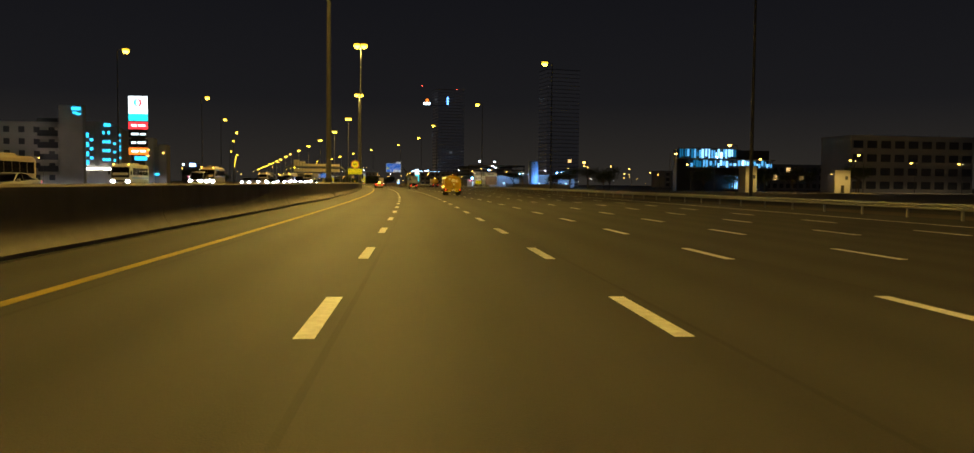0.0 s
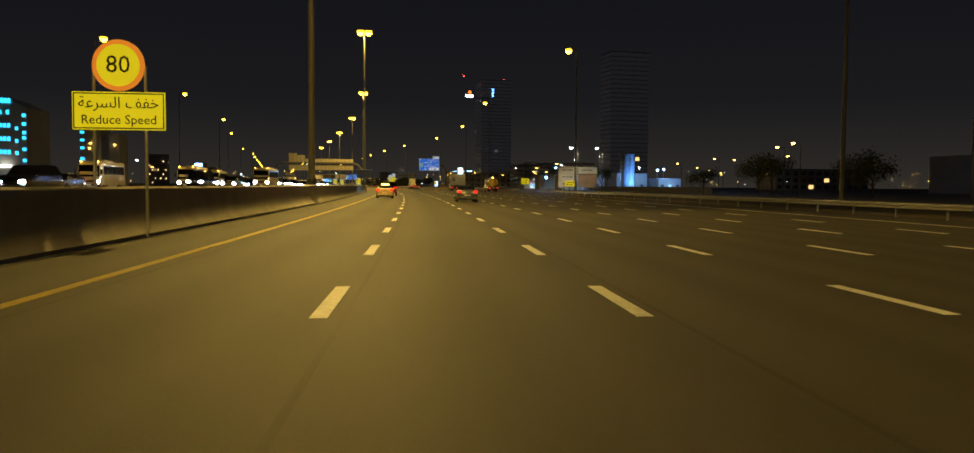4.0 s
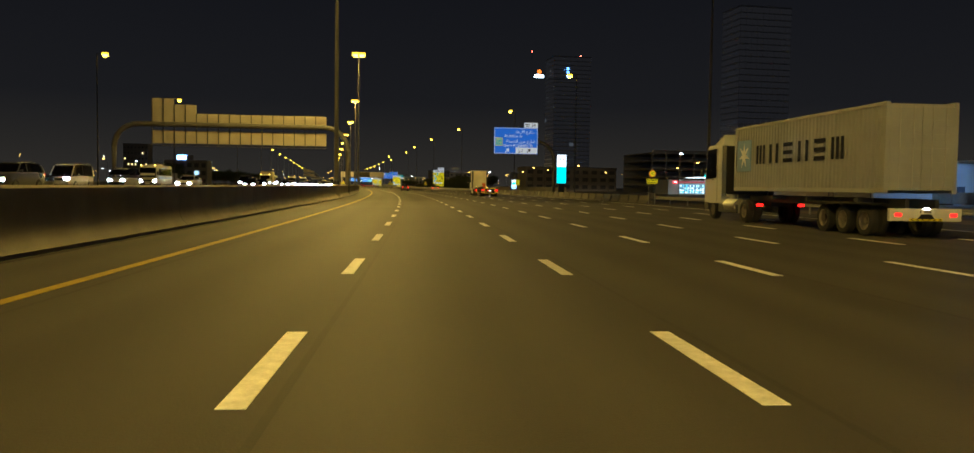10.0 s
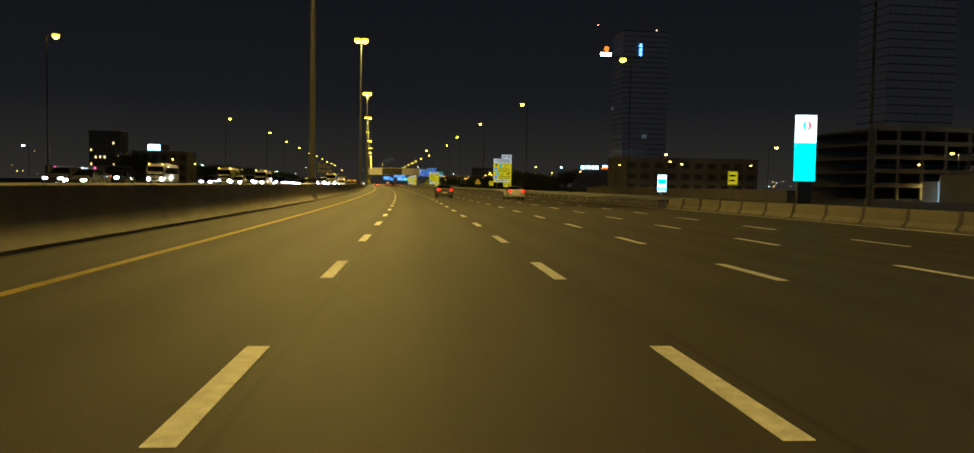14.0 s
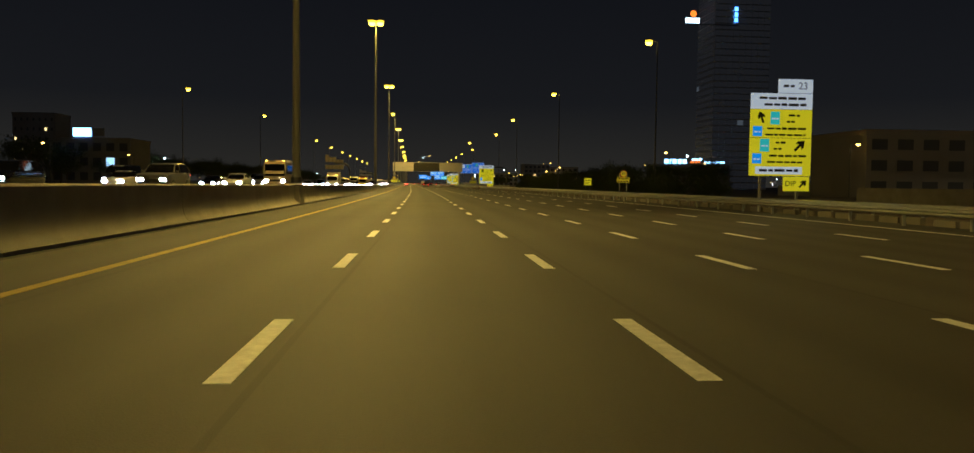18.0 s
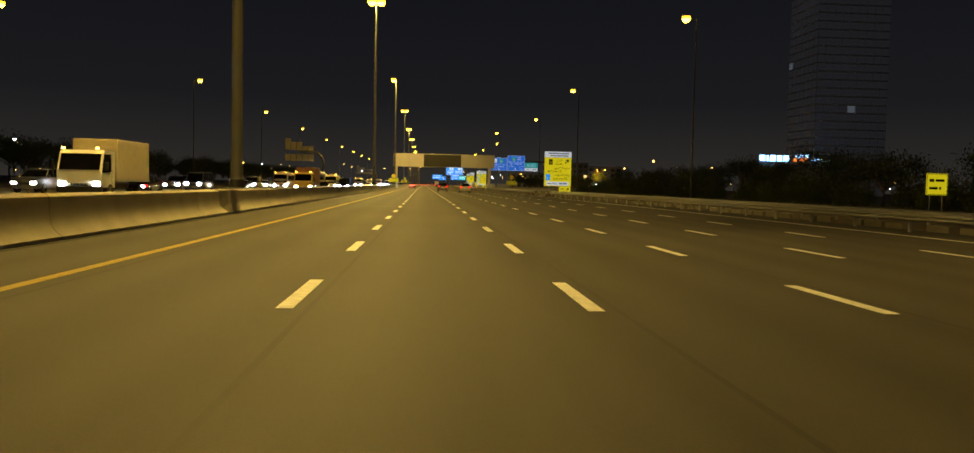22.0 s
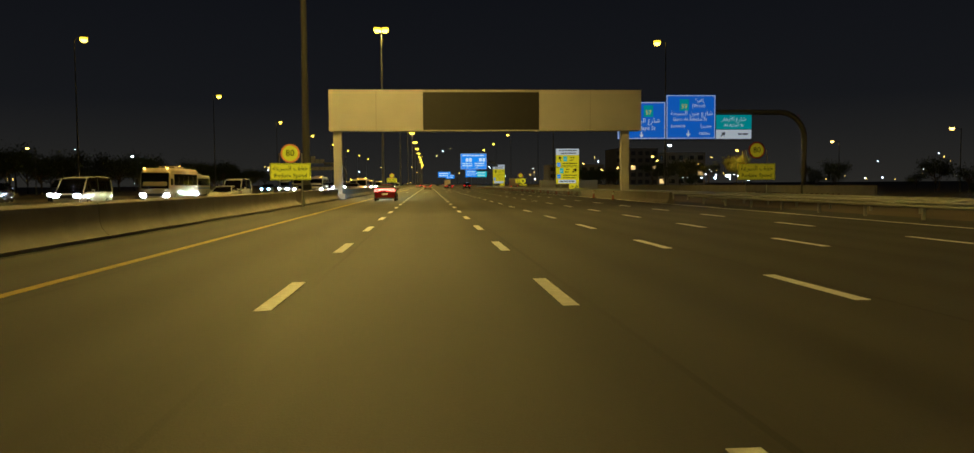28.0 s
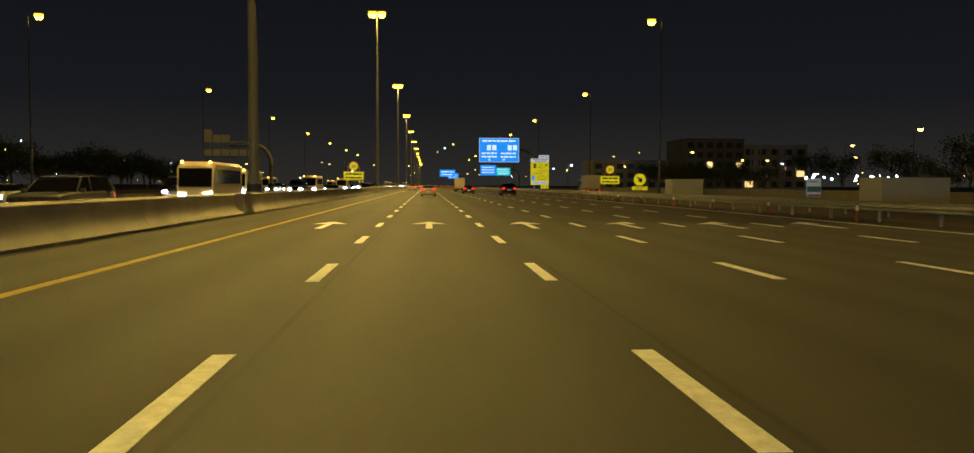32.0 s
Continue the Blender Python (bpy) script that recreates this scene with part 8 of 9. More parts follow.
for s, n, W, D, H in ((402, 74, 16, 10, 5.6), (405, 94, 12, 10, 6.4), (400, 107, 9, 10, 4.6)):
    sh = thing("site_shed", "white flat-roofed site shed under blue floodlight", "shed", stand(s, n, -0.08))
    part("wall", Geo().box(-W / 2, W / 2, 0, D, 0, H), WALL_PALE, sh)
    part("roof", Geo().box(-W / 2 - 0.3, W / 2 + 0.3, -0.3, D + 0.3, H, H + 0.15), STEEL, sh)
    for k in range(3):
        x = -W / 2 + W * (k + 0.5) / 3
        part("window", Geo().box(x - 0.6, x + 0.6, -0.06, 0.01, 1.4, 2.4), WHITE_LIT if k == 1 else DARK_WINDOW, sh)
    fp = thing("flood_lamp", "cold flood lamp on a post, turned towards a shed", "flood lamp", stand(s, n - 1.5, -0.08), "flood lamps")
    part("post", Geo().tube((0, -7.2, 0), (0, -7.2, H + 0.9), 0.06, 0.05, 8), STEEL, fp, "", True)
    part("housing", Geo().box(-0.3, 0.3, -7.35, -7.15, H + 0.8, H + 1.2, 0.03), DARK_STEEL, fp)
    part("lens", Geo().box(-0.26, 0.26, -7.15, -7.12, H + 0.84, H + 1.16, 0.01), COLD_LAMP, fp, "cold white lens")
    fl = bpy.data.lights.new("flood_lamp_light", "SPOT")
    fl.energy, fl.color, fl.spot_size, fl.spot_blend, fl.shadow_soft_size = 1500, (0.22, 0.48, 1.0), radians(120), 0.6, 0.2
    new("flood_lamp_light", fl).matrix_world = stand(s, n, 0) @ look((0, -7.0, H + 1.0), (0, 0, H * 0.4))

# petrol station and parking structure
ps = thing("petrol_station", "petrol station with a cyan-white lit shop and striped canopy", "building", stand(509, 102.8, -0.08))
part("canopy", Geo().prism([(-14.4, 4.9), (-13.2, 4.75), (10.4, 4.75), (10.4, 5.0), (-14.4, 5.0)], 0, 12, "XZ"), PANEL_LIT, ps, "glowing white canopy soffit")
for x0, x1, mt, lab in ((-14.5, -13.2, TEAL_LIT, "teal"), (-13.2, -9.5, RED_LIT, "red"), (-9.5, -1.8, TEAL_LIT, "teal"), (-1.8, 3.8, RED_LIT, "red"), (3.8, 10.4, TEAL_LIT, "teal")):
    part("canopy_fascia", Geo().prism([(x0 + 0.02, 5.02), (x1 - 0.02, 5.02), (x1 - 0.02, 5.85 if x1 > -13 else 5.7), (x0 + 0.02, 5.85 if x0 > -14 else 5.3)], -0.08, 0.0, "XZ"), mt, ps, "lit %s fascia" % lab)
for x0, x1 in ((-8.6, -6.6), (-4.6, -3.0), (4.8, 6.6)):
    part("fascia_emblem", Geo().box(x0, x1, -0.12, -0.085, 5.3, 5.6, 0.02), PANEL_LIT, ps)
for i in range(9):
    part("soffit_lamp", Geo().box(-12.4 + 2.6 * i, -11.2 + 2.6 * i, 1.2, 1.8, 4.66, 4.75, 0.02), glow("soffit_lamp_glow", (0.80, 0.95, 1.0), 9.0), ps, "white soffit lamp")
for x in (-9.3, -4.8, -0.4, 4.2, 8.6):
    for y in (3.0, 9.0):
        part("pillar", Geo().box(x - 0.22, x + 0.22, y - 0.22, y + 0.22, 0, 4.75), WHITE, ps)
    part("pillar_sign", Geo().box(x - 0.62, x + 0.62, 2.7, 2.77, 2.75, 4.05, 0.04), PANEL_LIT, ps, "lit white sign box")
    part("pump", Geo().box(x - 0.38, x + 0.38, 5.7, 6.3, 0, 1.9, 0.05), WHITE, ps, "white fuel pump")
    part("pump_display", Geo().box(x - 0.28, x + 0.28, 5.66, 5.70, 1.1, 1.75, 0.01), CYAN_LIT, ps, "lit display")
part("shop_wall", Geo().box(-18, 12, 16, 26, 0, 4.3), WALL_PALE, ps)
part("shop_parapet", Geo().box(-18.1, 12.1, 15.8, 16.0, 4.0, 4.35, 0.02), WALL_MID, ps)
SHOP_GLOW = [glow("shop_shelf_" + nm, c, k) for nm, c, k in (("white", (0.78, 0.95, 1.0), 1.5), ("cyan", (0.10, 0.62, 0.85), 1.2), ("blue", (0.08, 0.30, 0.60), 0.6), ("dim", (0.05, 0.13, 0.20), 0.6))]
r8 = random.Random(88)
for i in range(16):
    xw = -14.4 + 1.6 * i
    part("shop_window", Geo().box(xw, xw + 1.48, 15.96, 15.99, 0.25, 3.0), glow("shop_interior", (0.30, 0.72, 0.95), 0.55), ps, "lit shop window")
    goods = [Geo() for _ in SHOP_GLOW]
    for z0, z1 in ((0.4, 0.85), (1.0, 1.5), (1.65, 2.1), (2.3, 2.85)):
        x = xw + 0.05
        while x < xw + 1.3:
            w = r8.uniform(0.12, 0.5)
            goods[min(3, int(r8.expovariate(0.8)))].box(x, min(x + w, xw + 1.44), 15.93, 15.955, z0, z1 - r8.uniform(0, 0.2))
            x += w + 0.06
    for gd, mt in zip(goods, SHOP_GLOW):
        if gd.v:
            tagged(part("shelf_box", gd, mt, ps), kind="stuff")
    part("window_mullion", Geo().box(xw + 1.49, xw + 1.59, 15.9, 15.99, 0.1, 3.1), DARK_STEEL, ps)
for x0, x1 in ((-16.6, -15.2), (-6.2, -4.4), (-4.2, -2.2), (3.0, 5.0)):
    part("shop_sign", Geo().box(x0, x1, 15.72, 15.9, 3.15, 3.95, 0.03), RED_LIT, ps, "lit red sign")
    part("sign_emblem", Geo().box(x0 + 0.3, x1 - 0.3, 15.69, 15.719, 3.4, 3.75), PANEL_LIT, ps)
part("sign_band", Geo().box(-15.1, -6.3, 15.75, 15.9, 3.5, 3.72, 0.02), glow("dim_red_band", (0.55, 0.04, 0.08), 0.8), ps, "dim red light band")
kiosk = thing("kiosk", "white flat-roofed kiosk lit by a cold lamp", "building", stand(543, 94.3, -0.08))
part("wall", Geo().box(-3.3, 3.3, 0, 4, 0, 3.3, 0.03), WHITE, kiosk)
part("roof_edge", Geo().box(-3.4, 3.4, -0.1, 4.1, 3.302, 3.5, 0.02), WALL_PALE, kiosk)
part("window", Geo().box(-2.6, -1.4, -0.04, 0.0, 1.2, 2.4, 0.01), DARK_WINDOW, kiosk)
part("door", Geo().box(0.4, 1.3, -0.04, 0.0, 0.02, 2.1, 0.01), WALL_MID, kiosk)
lamp_light(spot(537, 90.2, 6.2), 1300, (0.55, 0.80, 1.0), 150, 0.2)
lamp_light(spot(515, 96.0, 4.5), 900, (0.70, 0.92, 1.0), 160, 0.5)
lamp_light(spot(515, 106.0, 4.5), 900, (0.70, 0.92, 1.0), 160, 0.5)
yard = thing("depot_wall", "high tan depot wall beside the petrol station", "wall", stand(470, 92.5, -0.08))
part("wall", Geo().box(-16, 20, 0, 8, 0, 6.1, 0.04), paint("tan_render", (0.42, 0.33, 0.18), 0.85, var=0.2, scale=0.5, grain=10.0), yard)
for i in range(10):
    part("pilaster", Geo().box(-16 + 3.9 * i, -15.6 + 3.9 * i, -0.14, -0.002, 0, 6.0), paint("tan_render", (0.42, 0.33, 0.18)), yard)
part("roof_plant", Geo().box(-12, -5, 2, 6, 6.102, 7.1, 0.05), WALL_PALE, yard)
car_park = thing("parking_structure", "open concrete parking deck with dark storeys", "building", stand(573, 119, -0.08))
for j in range(5):
    part("deck", Geo().box(-20, 24, 0, 30, 2.95 * j + 2.5, 2.95 * j + 2.9), CONCRETE, car_park)
    part("parapet", Geo().box(-20, 24, -0.12, 0.06, 2.95 * j + 2.5, 2.95 * j + 3.7 if j == 4 else 2.95 * j + 3.4), CONCRETE, car_park)
for i in range(9):
    part("column", Geo().box(-20 + 5.4 * i, -19.5 + 5.4 * i, 0.3, 0.8, 0, 14.3), CONCRETE, car_park)
part("back_wall", Geo().box(-20, 24, 29.5, 30, 0, 14.3), WALL_DARK, car_park)

# low boundary walls and cabins
line_wall = thing("boundary_wall", "low pale block wall along the service road", "wall", kind="structure")
for s0, s1, n, h in ((905, 1180, 46.0, 1.05), (300, 420, 75.0, 1.5), (520, 626, 52.0, 1.5)):
    part("wall_run", long_form([(0, -0.08), (0, h), (0.2, h), (0.2, -0.08)], s0, s1, lambda q, n=n: n, 12.0), CONCRETE, line_wall)
for s, n, W, H in ((684, 78.3, 9.0, 2.45), (683, 72.1, 2.8, 1.95), (1045, 34.5, 4, 2.4), (1000, 36, 5, 2.2)):
    hb = thing("site_cabin", "pale flat-roofed site cabin beside the road", "cabin", stand(s, n, -0.08))
    part("wall", Geo().box(-W / 2, W / 2, 0, 3, 0, H, 0.03), WALL_PALE, hb)
    part("door", Geo().box(-0.45, 0.45, -0.04, 0.0, 0.05, 2.0), WALL_MID, hb)
tp = thing("totem_sign", "small white lit totem sign with coloured panel", "sign", stand(535, 40, -0.08))
part("post", Geo().box(-0.1, 0.1, 0.1, 0.3, 0, 3.6), STEEL, tp)
flat(tp, "panel", -0.7, 0.7, 1.0, 3.6, 0, PANEL_LIT)
flat(tp, "stripe", -0.7, 0.7, 1.1, 1.7, -0.02, BLUE_LIT, "", 0.02, 0.0)
flat(tp, "stripe", -0.6, 0.6, 2.2, 2.9, -0.02, TEAL_LIT, "", 0.02, 0.0)
tp = thing("notice_board", "small white notice board with a blue band on two posts", "sign", stand(1014, 35.5, -0.08))
for x in (-0.5, 0.5):
    part("post", Geo().tube((x, 0.06, 0), (x, 0.06, 2.2), 0.04, k=8), STEEL, tp, "", True)
# The unlit panel gets a faint emission so that it shows pale.
flat(tp, "panel", -0.66, 0.66, 0.62, 2.25, 0, glow("board_white_glow", (0.62, 0.66, 0.70), 0.12, 0.7))
flat(tp, "band", -0.62, 0.62, 1.05, 1.55, -0.02, paint("notice_blue", (0.10, 0.22, 0.34), 0.5), "", 0.02, 0.0)
flat(tp, "band", -0.62, 0.62, 0.66, 0.86, -0.02, paint("notice_red", (0.40, 0.20, 0.18), 0.5), "", 0.02, 0.0)
bars(tp, -0.4, 0.4, 1.95, 0.1, 0, SIGN_DARK, 5)


# ---- small street lamps of the side roads ----
def side_lamp(h, cold):
    m = thing("side_street_lamp", "small side-road street lamp, its light glowing", "street lamp", None, "side-road lamps")
    part("pole", Geo().lathe([(0.02, 0), (0.09, 0), (0.05, h), (0.01, h)], "Z", 8), STEEL_PAINT, m, "", True)
    part("arm", Geo().path([(0, 0, h - 0.2), (-0.4, 0, h), (-1.1, 0, h + 0.1)], 0.035, 6), STEEL_PAINT, m, "", True)
    hd = part("lamp_head", Geo().box(-1.6, -1.0, -0.14, 0.14, h + 0.06, h + 0.18, 0.03), DARK_STEEL, m)
    part("lens", Geo().lathe([(0.0, h - 0.26), (0.24, h - 0.18), (0.36, h + 0.06)], "Z", 10, (-1.3, 0, 0)), COLD_LAMP if cold else SMALL_LAMP, hd, "", True)
    return m


warm_lamp, cold_lamp = side_lamp(8.5, False), side_lamp(9.5, True)
warm_lamp.matrix_world, cold_lamp.matrix_world = stand(250, 66), stand(352, 57)
r5 = random.Random(5)
for k in range(34):
    s = 90 + 38 * k + r5.uniform(-8, 8)
    n = r5.choice((56, 63, 72, 90)) + r5.uniform(-3, 3)
    copy_thing(cold_lamp if k % 7 == 3 else warm_lamp, stand(s, n, 0, r5.choice((0, 180, 90))))
for k in range(14):
    copy_thing(warm_lamp if k % 3 else cold_lamp, stand(420 + 70 * k, -80 + r5.uniform(-12, 12)))

# lamps of the depot, the side streets and the petrol station
def side_lamp_at(kind, s, n, z):
    return copy_thing(kind, stand(s, n) @ Matrix.Scale(z / 8.6, 4))


for s, n, z in ((381, 101.2, 9.7), (438, 137.4, 9.9), (492, 173.3, 10.0), (553, 215.5, 10.1), (595, 241.7, 10.2), (341, 95, 9.9), (394, 139.9, 10.1), (520, 224.7, 9.6), (560, 245.5, 9.4), (480, 196.6, 10.0), (540, 84.8, 6.1), (540, 112, 7.0), (200, 127.3, 10.4), (200, 77.8, 7.2), (196, 116.0, 5.0)):
    side_lamp_at(warm_lamp, s, n + 1.3, z)
for s, n, z in ((400, 154, 3.9), (520, 210, 3.2), (500, 97.2, 12.0), (401, 88.5, 7.3), (408, 98, 8.7)):
    side_lamp_at(cold_lamp, s, n + 1.3, z * 0.9)
BLUE_FLOOD = glow("blue_flood_glow", (0.10, 0.42, 1.0), 400.0)
for s, n, z in ((343.6, 44.7, 3.9), (400, 81.5, 6.3), (400, 102, 7.6), (400, 104.5, 8.0), (468, 83.3, 9.6)):
    fm = thing("flood_lamp", "blue-white flood lamp on a thin steel post", "flood lamp", stand(s, n, -0.08), "flood lamps")
    part("post", Geo().tube((0, 0.25, 0), (0, 0.25, z + 0.3), 0.06, 0.05, 8), STEEL, fm, "", True)
    part("housing", Geo().box(-0.3, 0.3, 0.0, 0.2, z - 0.1, z + 0.35, 0.03), DARK_STEEL, fm)
    part("lens", Geo().box(-0.26, 0.26, -0.03, -0.002, z - 0.06, z + 0.3, 0.01), BLUE_FLOOD, fm, "glaring blue-white lens")
    fl = bpy.data.lights.new("flood_lamp_light", "SPOT")
    fl.energy, fl.color, fl.spot_size, fl.spot_blend, fl.shadow_soft_size = 6000, (0.16, 0.42, 1.0), radians(130), 0.6, 0.2
    new("flood_lamp_light", fl).matrix_world = stand(s, n, 0) @ look((0, -0.2, z), (0, -4, z - 5))

# Added lamp with no known source; it brightens the tank in blue.
tank_fill = bpy.data.lights.new("tank_flood_light", "SPOT")
tank_fill.energy, tank_fill.color, tank_fill.spot_size, tank_fill.spot_blend, tank_fill.shadow_soft_size = 9000, (0.20, 0.46, 1.0), radians(100), 0.6, 0.2
new("tank_flood_light", tank_fill).matrix_world = stand(379, 87.5, 0) @ look((0, -0.2, 1.2), (-2.3, 6, 7.5))
fm = thing("flood_lamp", "added ground lamp that brightens the water tank from below", "flood lamp", stand(379, 87.5, -0.08), "flood lamps")
part("post", Geo().tube((0, 0.3, 0), (0, 0.3, 1.1), 0.06, 0.05, 8), STEEL, fm, "", True)
part("housing", Geo().box(-0.25, 0.25, 0.2, 0.45, 0.9, 1.3, 0.03), DARK_STEEL, fm)

# lamps added to brighten the fronts of the buildings, most with no known source
for s, n, pw in ((283, -108, 15000), (283, -128, 15000), (283, -148, 15000), (350, -114, 6000), (422, -101, 7000), (192, 120.5, 5000), (192, 95.5, 3600), (205, 148, 2600), (205, 163, 2600), (205, 178, 2600), (500, 84, 1500), (550, 100, 2600), (640, 85, 3200), (640, 106, 3200), (1225, 130, 2500), (283, 37.5, 2500), (283, 43, 2500), (455, 92, 2600)):
    copy_thing(cold_lamp if pw == 2500 else warm_lamp, stand(s, n))
    lamp_light(spot(s, n, 8.4), pw, (1.0, 0.66, 0.16) if s < 200 else (1.0, 0.78, 0.45) if n > 0 else (0.86, 0.88, 1.0), 160, 0.2)

# far lights of the city
for nm, mt, seed, cnt in (("far_warm_lights", SMALL_LAMP, 41, 150), ("far_cold_lights", COLD_LAMP, 42, 90)):
    q = random.Random(seed)
    g = Geo()
    for i in range(cnt):
        a = q.uniform(-0.75, 0.75)
        d = q.uniform(1300, 2600)
        x, y, z = math.sin(a) * d - 100, math.cos(a) * d + 300, q.uniform(4, 26) if i % 4 else q.uniform(20, 45)
        h = 0.55 * d / 1500
        g.add([(x - h, y, z), (x, y - h, z), (x + h, y, z), (x, y + h, z), (x, y, z + h), (x, y, z - h)], [(0, 1, 4), (1, 2, 4), (2, 3, 4), (3, 0, 4), (1, 0, 5), (2, 1, 5), (3, 2, 5), (0, 3, 5)])
    tagged(new(nm, mesh_of(nm, g, mt)), "scattered small city lights near the dark horizon", "city lights", kind="stuff")

# ---- trees ----
LEAF = paint("tree_leaf", (0.055, 0.075, 0.022), 0.7, var=0.4, scale=2.0, grain=12.0)
BARK = paint("tree_bark", (0.12, 0.09, 0.06), 0.9, var=0.3, scale=3.0)


def tree(seed, h, spread, leaves):
    r = random.Random(seed)
    t = thing("tree", "dark leafy roadside tree with a rounded uneven crown", "tree", None, "roadside trees")
    g = Geo()
    g.path([(0, 0, 0), (r.uniform(-0.1, 0.1), 0.05, h * 0.25), (r.uniform(-0.2, 0.2), 0, h * 0.5), (r.uniform(-0.3, 0.3), 0.1, h * 0.75)], [0.2, 0.16, 0.12, 0.05], 8)
    ends = []
    for i in range(9):
        a = 2 * math.pi * i / 9 + r.uniform(-0.3, 0.3)
        z0 = h * r.uniform(0.25, 0.55)
        e = Vector((math.cos(a) * spread * r.uniform(0.5, 0.85), math.sin(a) * spread * r.uniform(0.5, 0.85), h * r.uniform(0.55, 0.9)))
        g.path([(0, 0, z0), e * 0.5 + Vector((0, 0, z0 * 0.4)), e], [0.08, 0.055, 0.02], 6)
        ends.append(e)
    part("trunk", g, BARK, t, "", True)
    c = Geo()
    for i in range(leaves):
        e = r.choice(ends)
        d = Vector((r.gauss(0, 1), r.gauss(0, 1), r.gauss(0, 0.8)))
        p = e + d * spread * 0.24
        if p.z < h * 0.22:
            continue
        q = Euler((r.uniform(0, 6.3), r.uniform(0, 6.3), r.uniform(0, 6.3))).to_matrix()
        k = r.uniform(0.10, 0.22)
        c.add([p + q @ Vector(v) * k for v in ((-1, 0, 0), (0, -0.5, 0.1), (1, 0, 0), (0, 0.5, 0.1))], [(0, 1, 2, 3)])
    part("crown", c, LEAF, t)
    return t


TREES = [tree(1, 6.5, 3.0, 1800), tree(2, 8.0, 3.4, 2200), tree(3, 5.0, 2.8, 1500)]
for k, t in enumerate(TREES):
    t.matrix_world = stand(706 + 9 * k, 66 + 2 * k, -0.08)
r7 = random.Random(7)
for k in range(52):
    s = 585 + 6.0 * k + r7.uniform(-2, 2)
    if s < 690:
        continue
    copy_thing(TREES[k % 3], stand(s, 54 + 10 * r7.random() + (6 if s > 800 else 0), -0.08, r7.uniform(0, 360)) @ Matrix.Scale(r7.uniform(0.75, 1.1), 4))
for k in range(34):
    copy_thing(TREES[(k + 1) % 3], stand(830 + 13 * k, -74 - 14 * r7.random(), -0.08, r7.uniform(0, 360)) @ Matrix.Scale(r7.uniform(0.9, 1.4), 4))
for s, n in ((212, 97), (209, 103), (213, 108), (207, 112), (216, 90), (205, 130), (214, 137), (222, 126), (215, 60), (228, 66), (243, 58), (262, 70), (275, 62), (370, 70), (1100, 60), (1110, 66), (1125, 58)):
    copy_thing(TREES[int(s) % 3], stand(s, n, -0.08, s))
# broad tree lit by a lamp at its side, and two low ones beside the road
big = tree(5, 8.6, 3.6, 6500)
big.matrix_world = stand(1050, 89, -0.08, 40)
tagged(big, "broad tree lit amber by a street lamp beside it")
side_lamp_at(warm_lamp, 1045.0, 88.6, 10.4)
lamp_light(spot(1044.6, 87.2, 10.1), 7000, (1.0, 0.52, 0.03), 170, 0.2, 50, way(1047))
for s, n, z in ((1140, 110.3, 8.9), (1232, 91.1, 8.3), (1180, 87.1, 8.1), (1066.6, 55.0, 5.5)):
    side_lamp_at(warm_lamp, s, n, z)
_q = random.Random(77)
g = Geo()
for i in range(22):
    c, h = spot(1179 + _q.uniform(-4, 4), _q.uniform(114, 146), _q.uniform(3.2, 5.2)), _q.uniform(0.2, 0.42)
    g.add([c + Vector(v) * h for v in ((-1, 0, 0), (0, -1, 0), (1, 0, 0), (0, 1, 0), (0, 0, 1), (0, 0, -1))], [(0, 1, 4), (1, 2, 4), (2, 3, 4), (3, 0, 4), (1, 0, 5), (2, 1, 5), (3, 2, 5), (0, 3, 5)])
tagged(new("yard_lights", mesh_of("yard_lights", g, COLD_LAMP)), "cluster of small cold yard lights beyond the road", "city lights", kind="stuff")
# tree belts further on
for k in range(34):
    s = 884 + 9.0 * k + r7.uniform(-3, 3)
    n = 62 + 22 * r7.random()
    if abs(n - 0.5 * (s - 871)) > 8 or s > 1046:
        copy_thing(TREES[k % 3], stand(s, n, -0.08, r7.uniform(0, 360)) @ Matrix.Scale(r7.uniform(0.85, 1.2) * (0.6 if s < 1046 else 1.0), 4))
for k in range(60):
    s = 760 + 8.5 * k + r7.uniform(-3, 3)
    copy_thing(TREES[k % 3], stand(s, -92 - 16 * r7.random(), -0.08, r7.uniform(0, 360)) @ Matrix.Scale(r7.uniform(1.3, 1.8), 4))


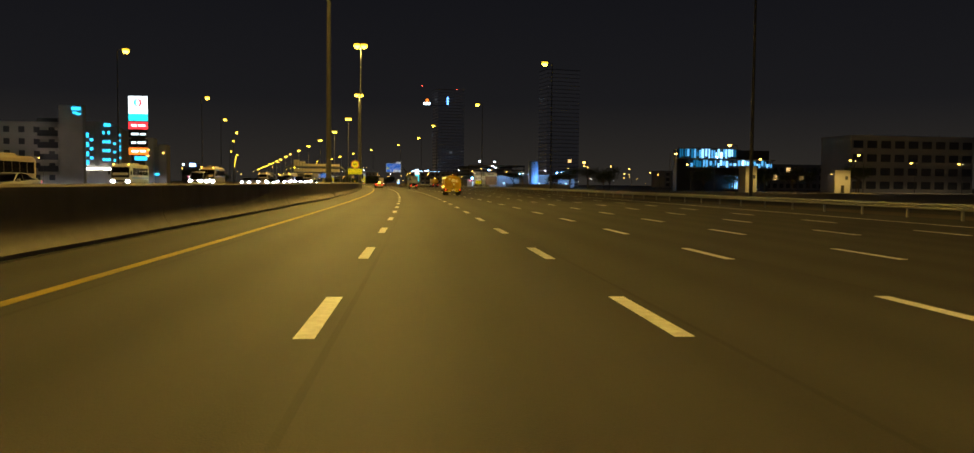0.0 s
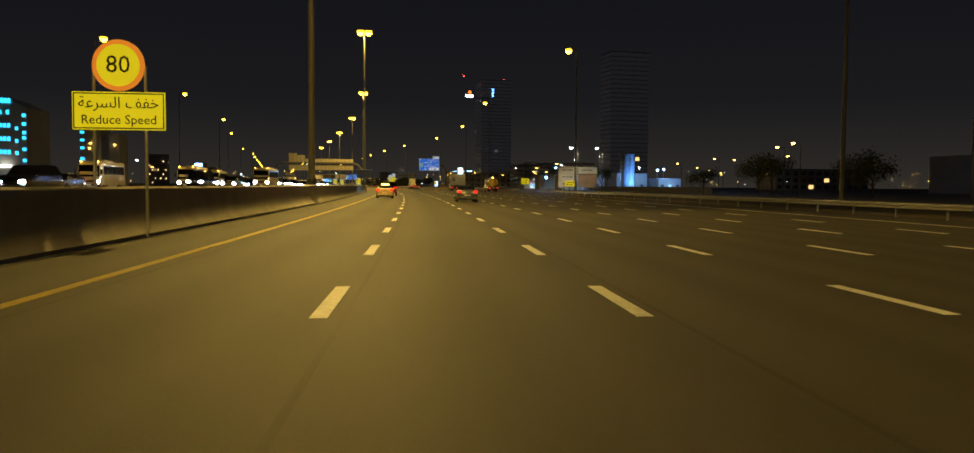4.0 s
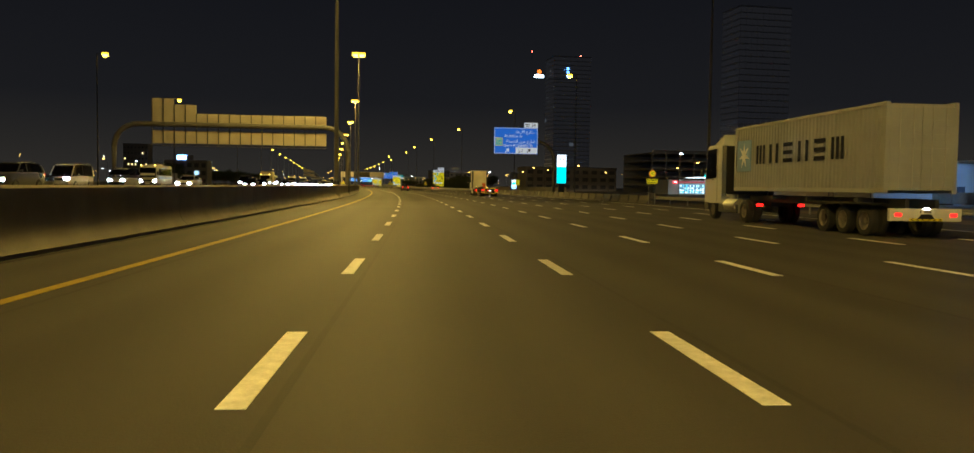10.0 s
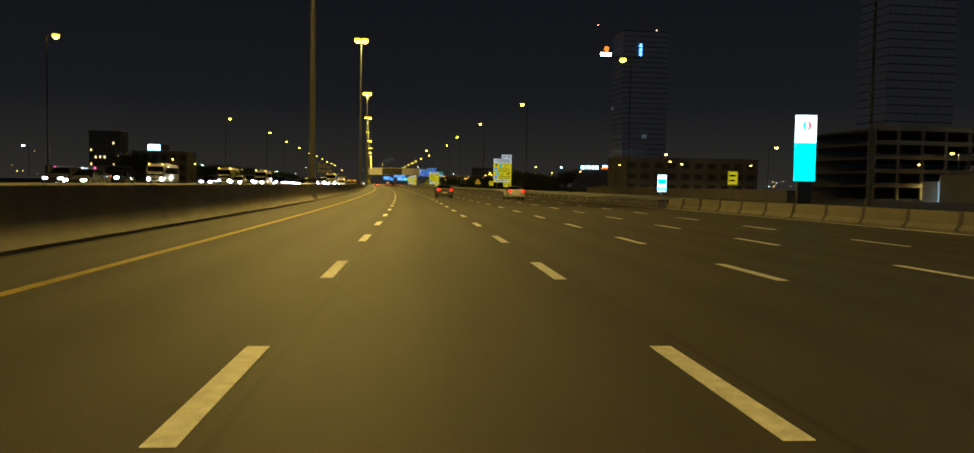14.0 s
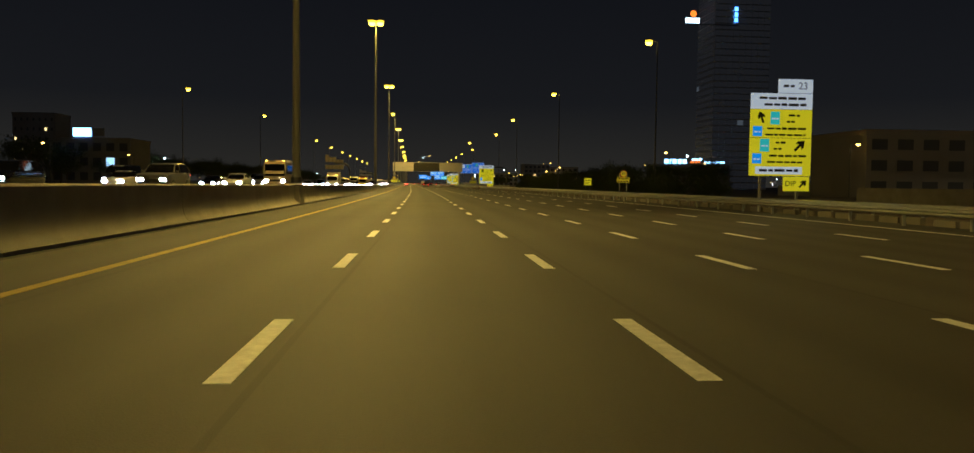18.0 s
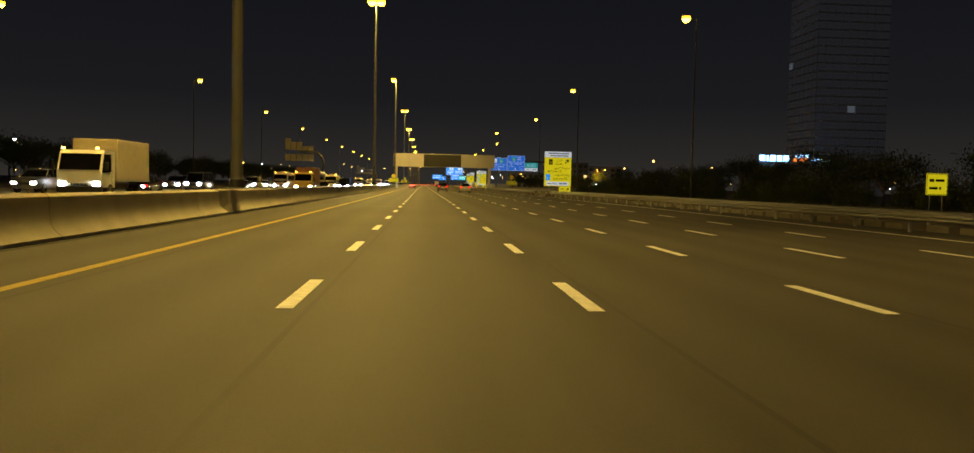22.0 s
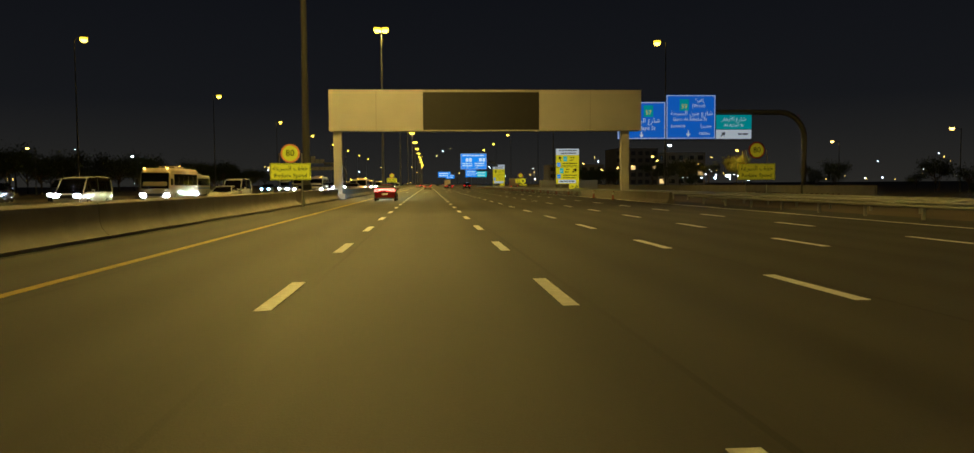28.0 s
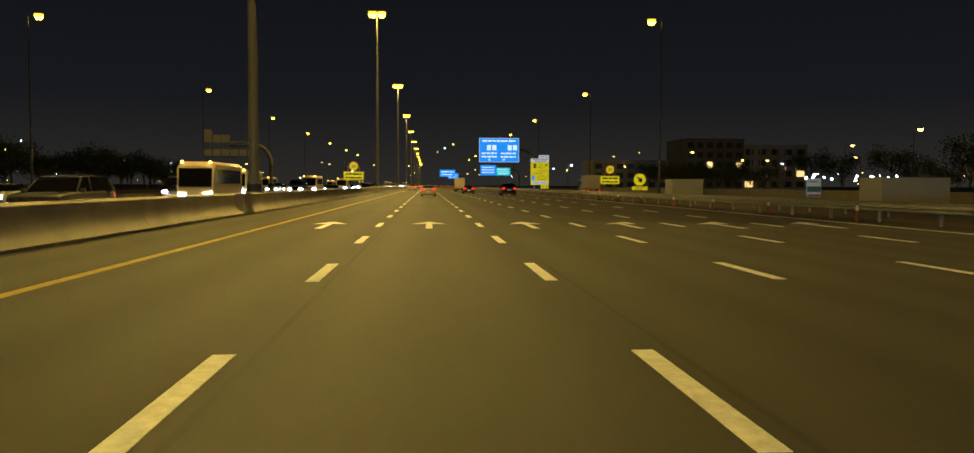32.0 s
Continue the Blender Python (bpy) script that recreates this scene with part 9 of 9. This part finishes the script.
# dense shrubs behind the guard rails
def shrub(seed, h, spread, leaves):
    r = random.Random(seed)
    t = thing("shrub", "dense dark roadside shrub with small leaves", "shrub", None, "roadside shrubs")
    g = Geo()
    for i in range(6):
        a = 2 * math.pi * i / 6 + r.uniform(-0.4, 0.4)
        g.path([(0.05 * math.cos(a), 0.05 * math.sin(a), 0), (0.4 * spread * math.cos(a), 0.4 * spread * math.sin(a), h * 0.45), (0.75 * spread * math.cos(a), 0.75 * spread * math.sin(a), h * r.uniform(0.6, 0.9))], [0.06, 0.04, 0.015], 6)
    part("woody_base", g, BARK, t, "", True)
    c = Geo()
    for i in range(leaves):
        a, q = r.uniform(0, 6.283), math.sqrt(r.random())
        top = h * (0.72 + 0.22 * math.sin(3 * a + seed) + 0.1 * math.sin(7 * a)) * (1 - 0.45 * q * q)
        p = Vector((q * spread * math.cos(a), q * spread * math.sin(a), top * r.random() ** 0.55))
        e = Euler((r.uniform(0, 6.3), r.uniform(0, 6.3), r.uniform(0, 6.3))).to_matrix()
        k = r.uniform(0.10, 0.20)
        c.add([p + e @ Vector(v) * k for v in ((-1, 0, 0), (0, -0.5, 0.1), (1, 0, 0), (0, 0.5, 0.1))], [(0, 1, 2, 3)])
    part("crown", c, LEAF, t)
    return t


SHRUBS = [shrub(11, 4.2, 2.6, 1900), shrub(12, 3.2, 2.2, 1500), shrub(13, 5.4, 3.0, 2400)]
for k, t in enumerate(SHRUBS):
    t.matrix_world = stand(674 + 7 * k, 44 + k, -0.08)
for k in range(62):
    s = 640 + 4.2 * k + r7.uniform(-1.5, 1.5)
    if s < 672:
        continue
    copy_thing(SHRUBS[k % 3], stand(s, 46 + 10 * r7.random(), -0.08, r7.uniform(0, 360)) @ Matrix.Scale(r7.uniform(0.8, 1.25), 4))
# Lamps added before the parking deck, standing in for light inside it.
lamp_light(spot(570, 112, 4.6), 1600, (1.0, 0.72, 0.2), 160, 0.2)
lamp_light(spot(570, 128, 4.6), 1600, (1.0, 0.72, 0.2), 160, 0.2)
side_lamp_at(warm_lamp, 569, 113.0, 4.9)
side_lamp_at(warm_lamp, 569, 129.0, 4.9)
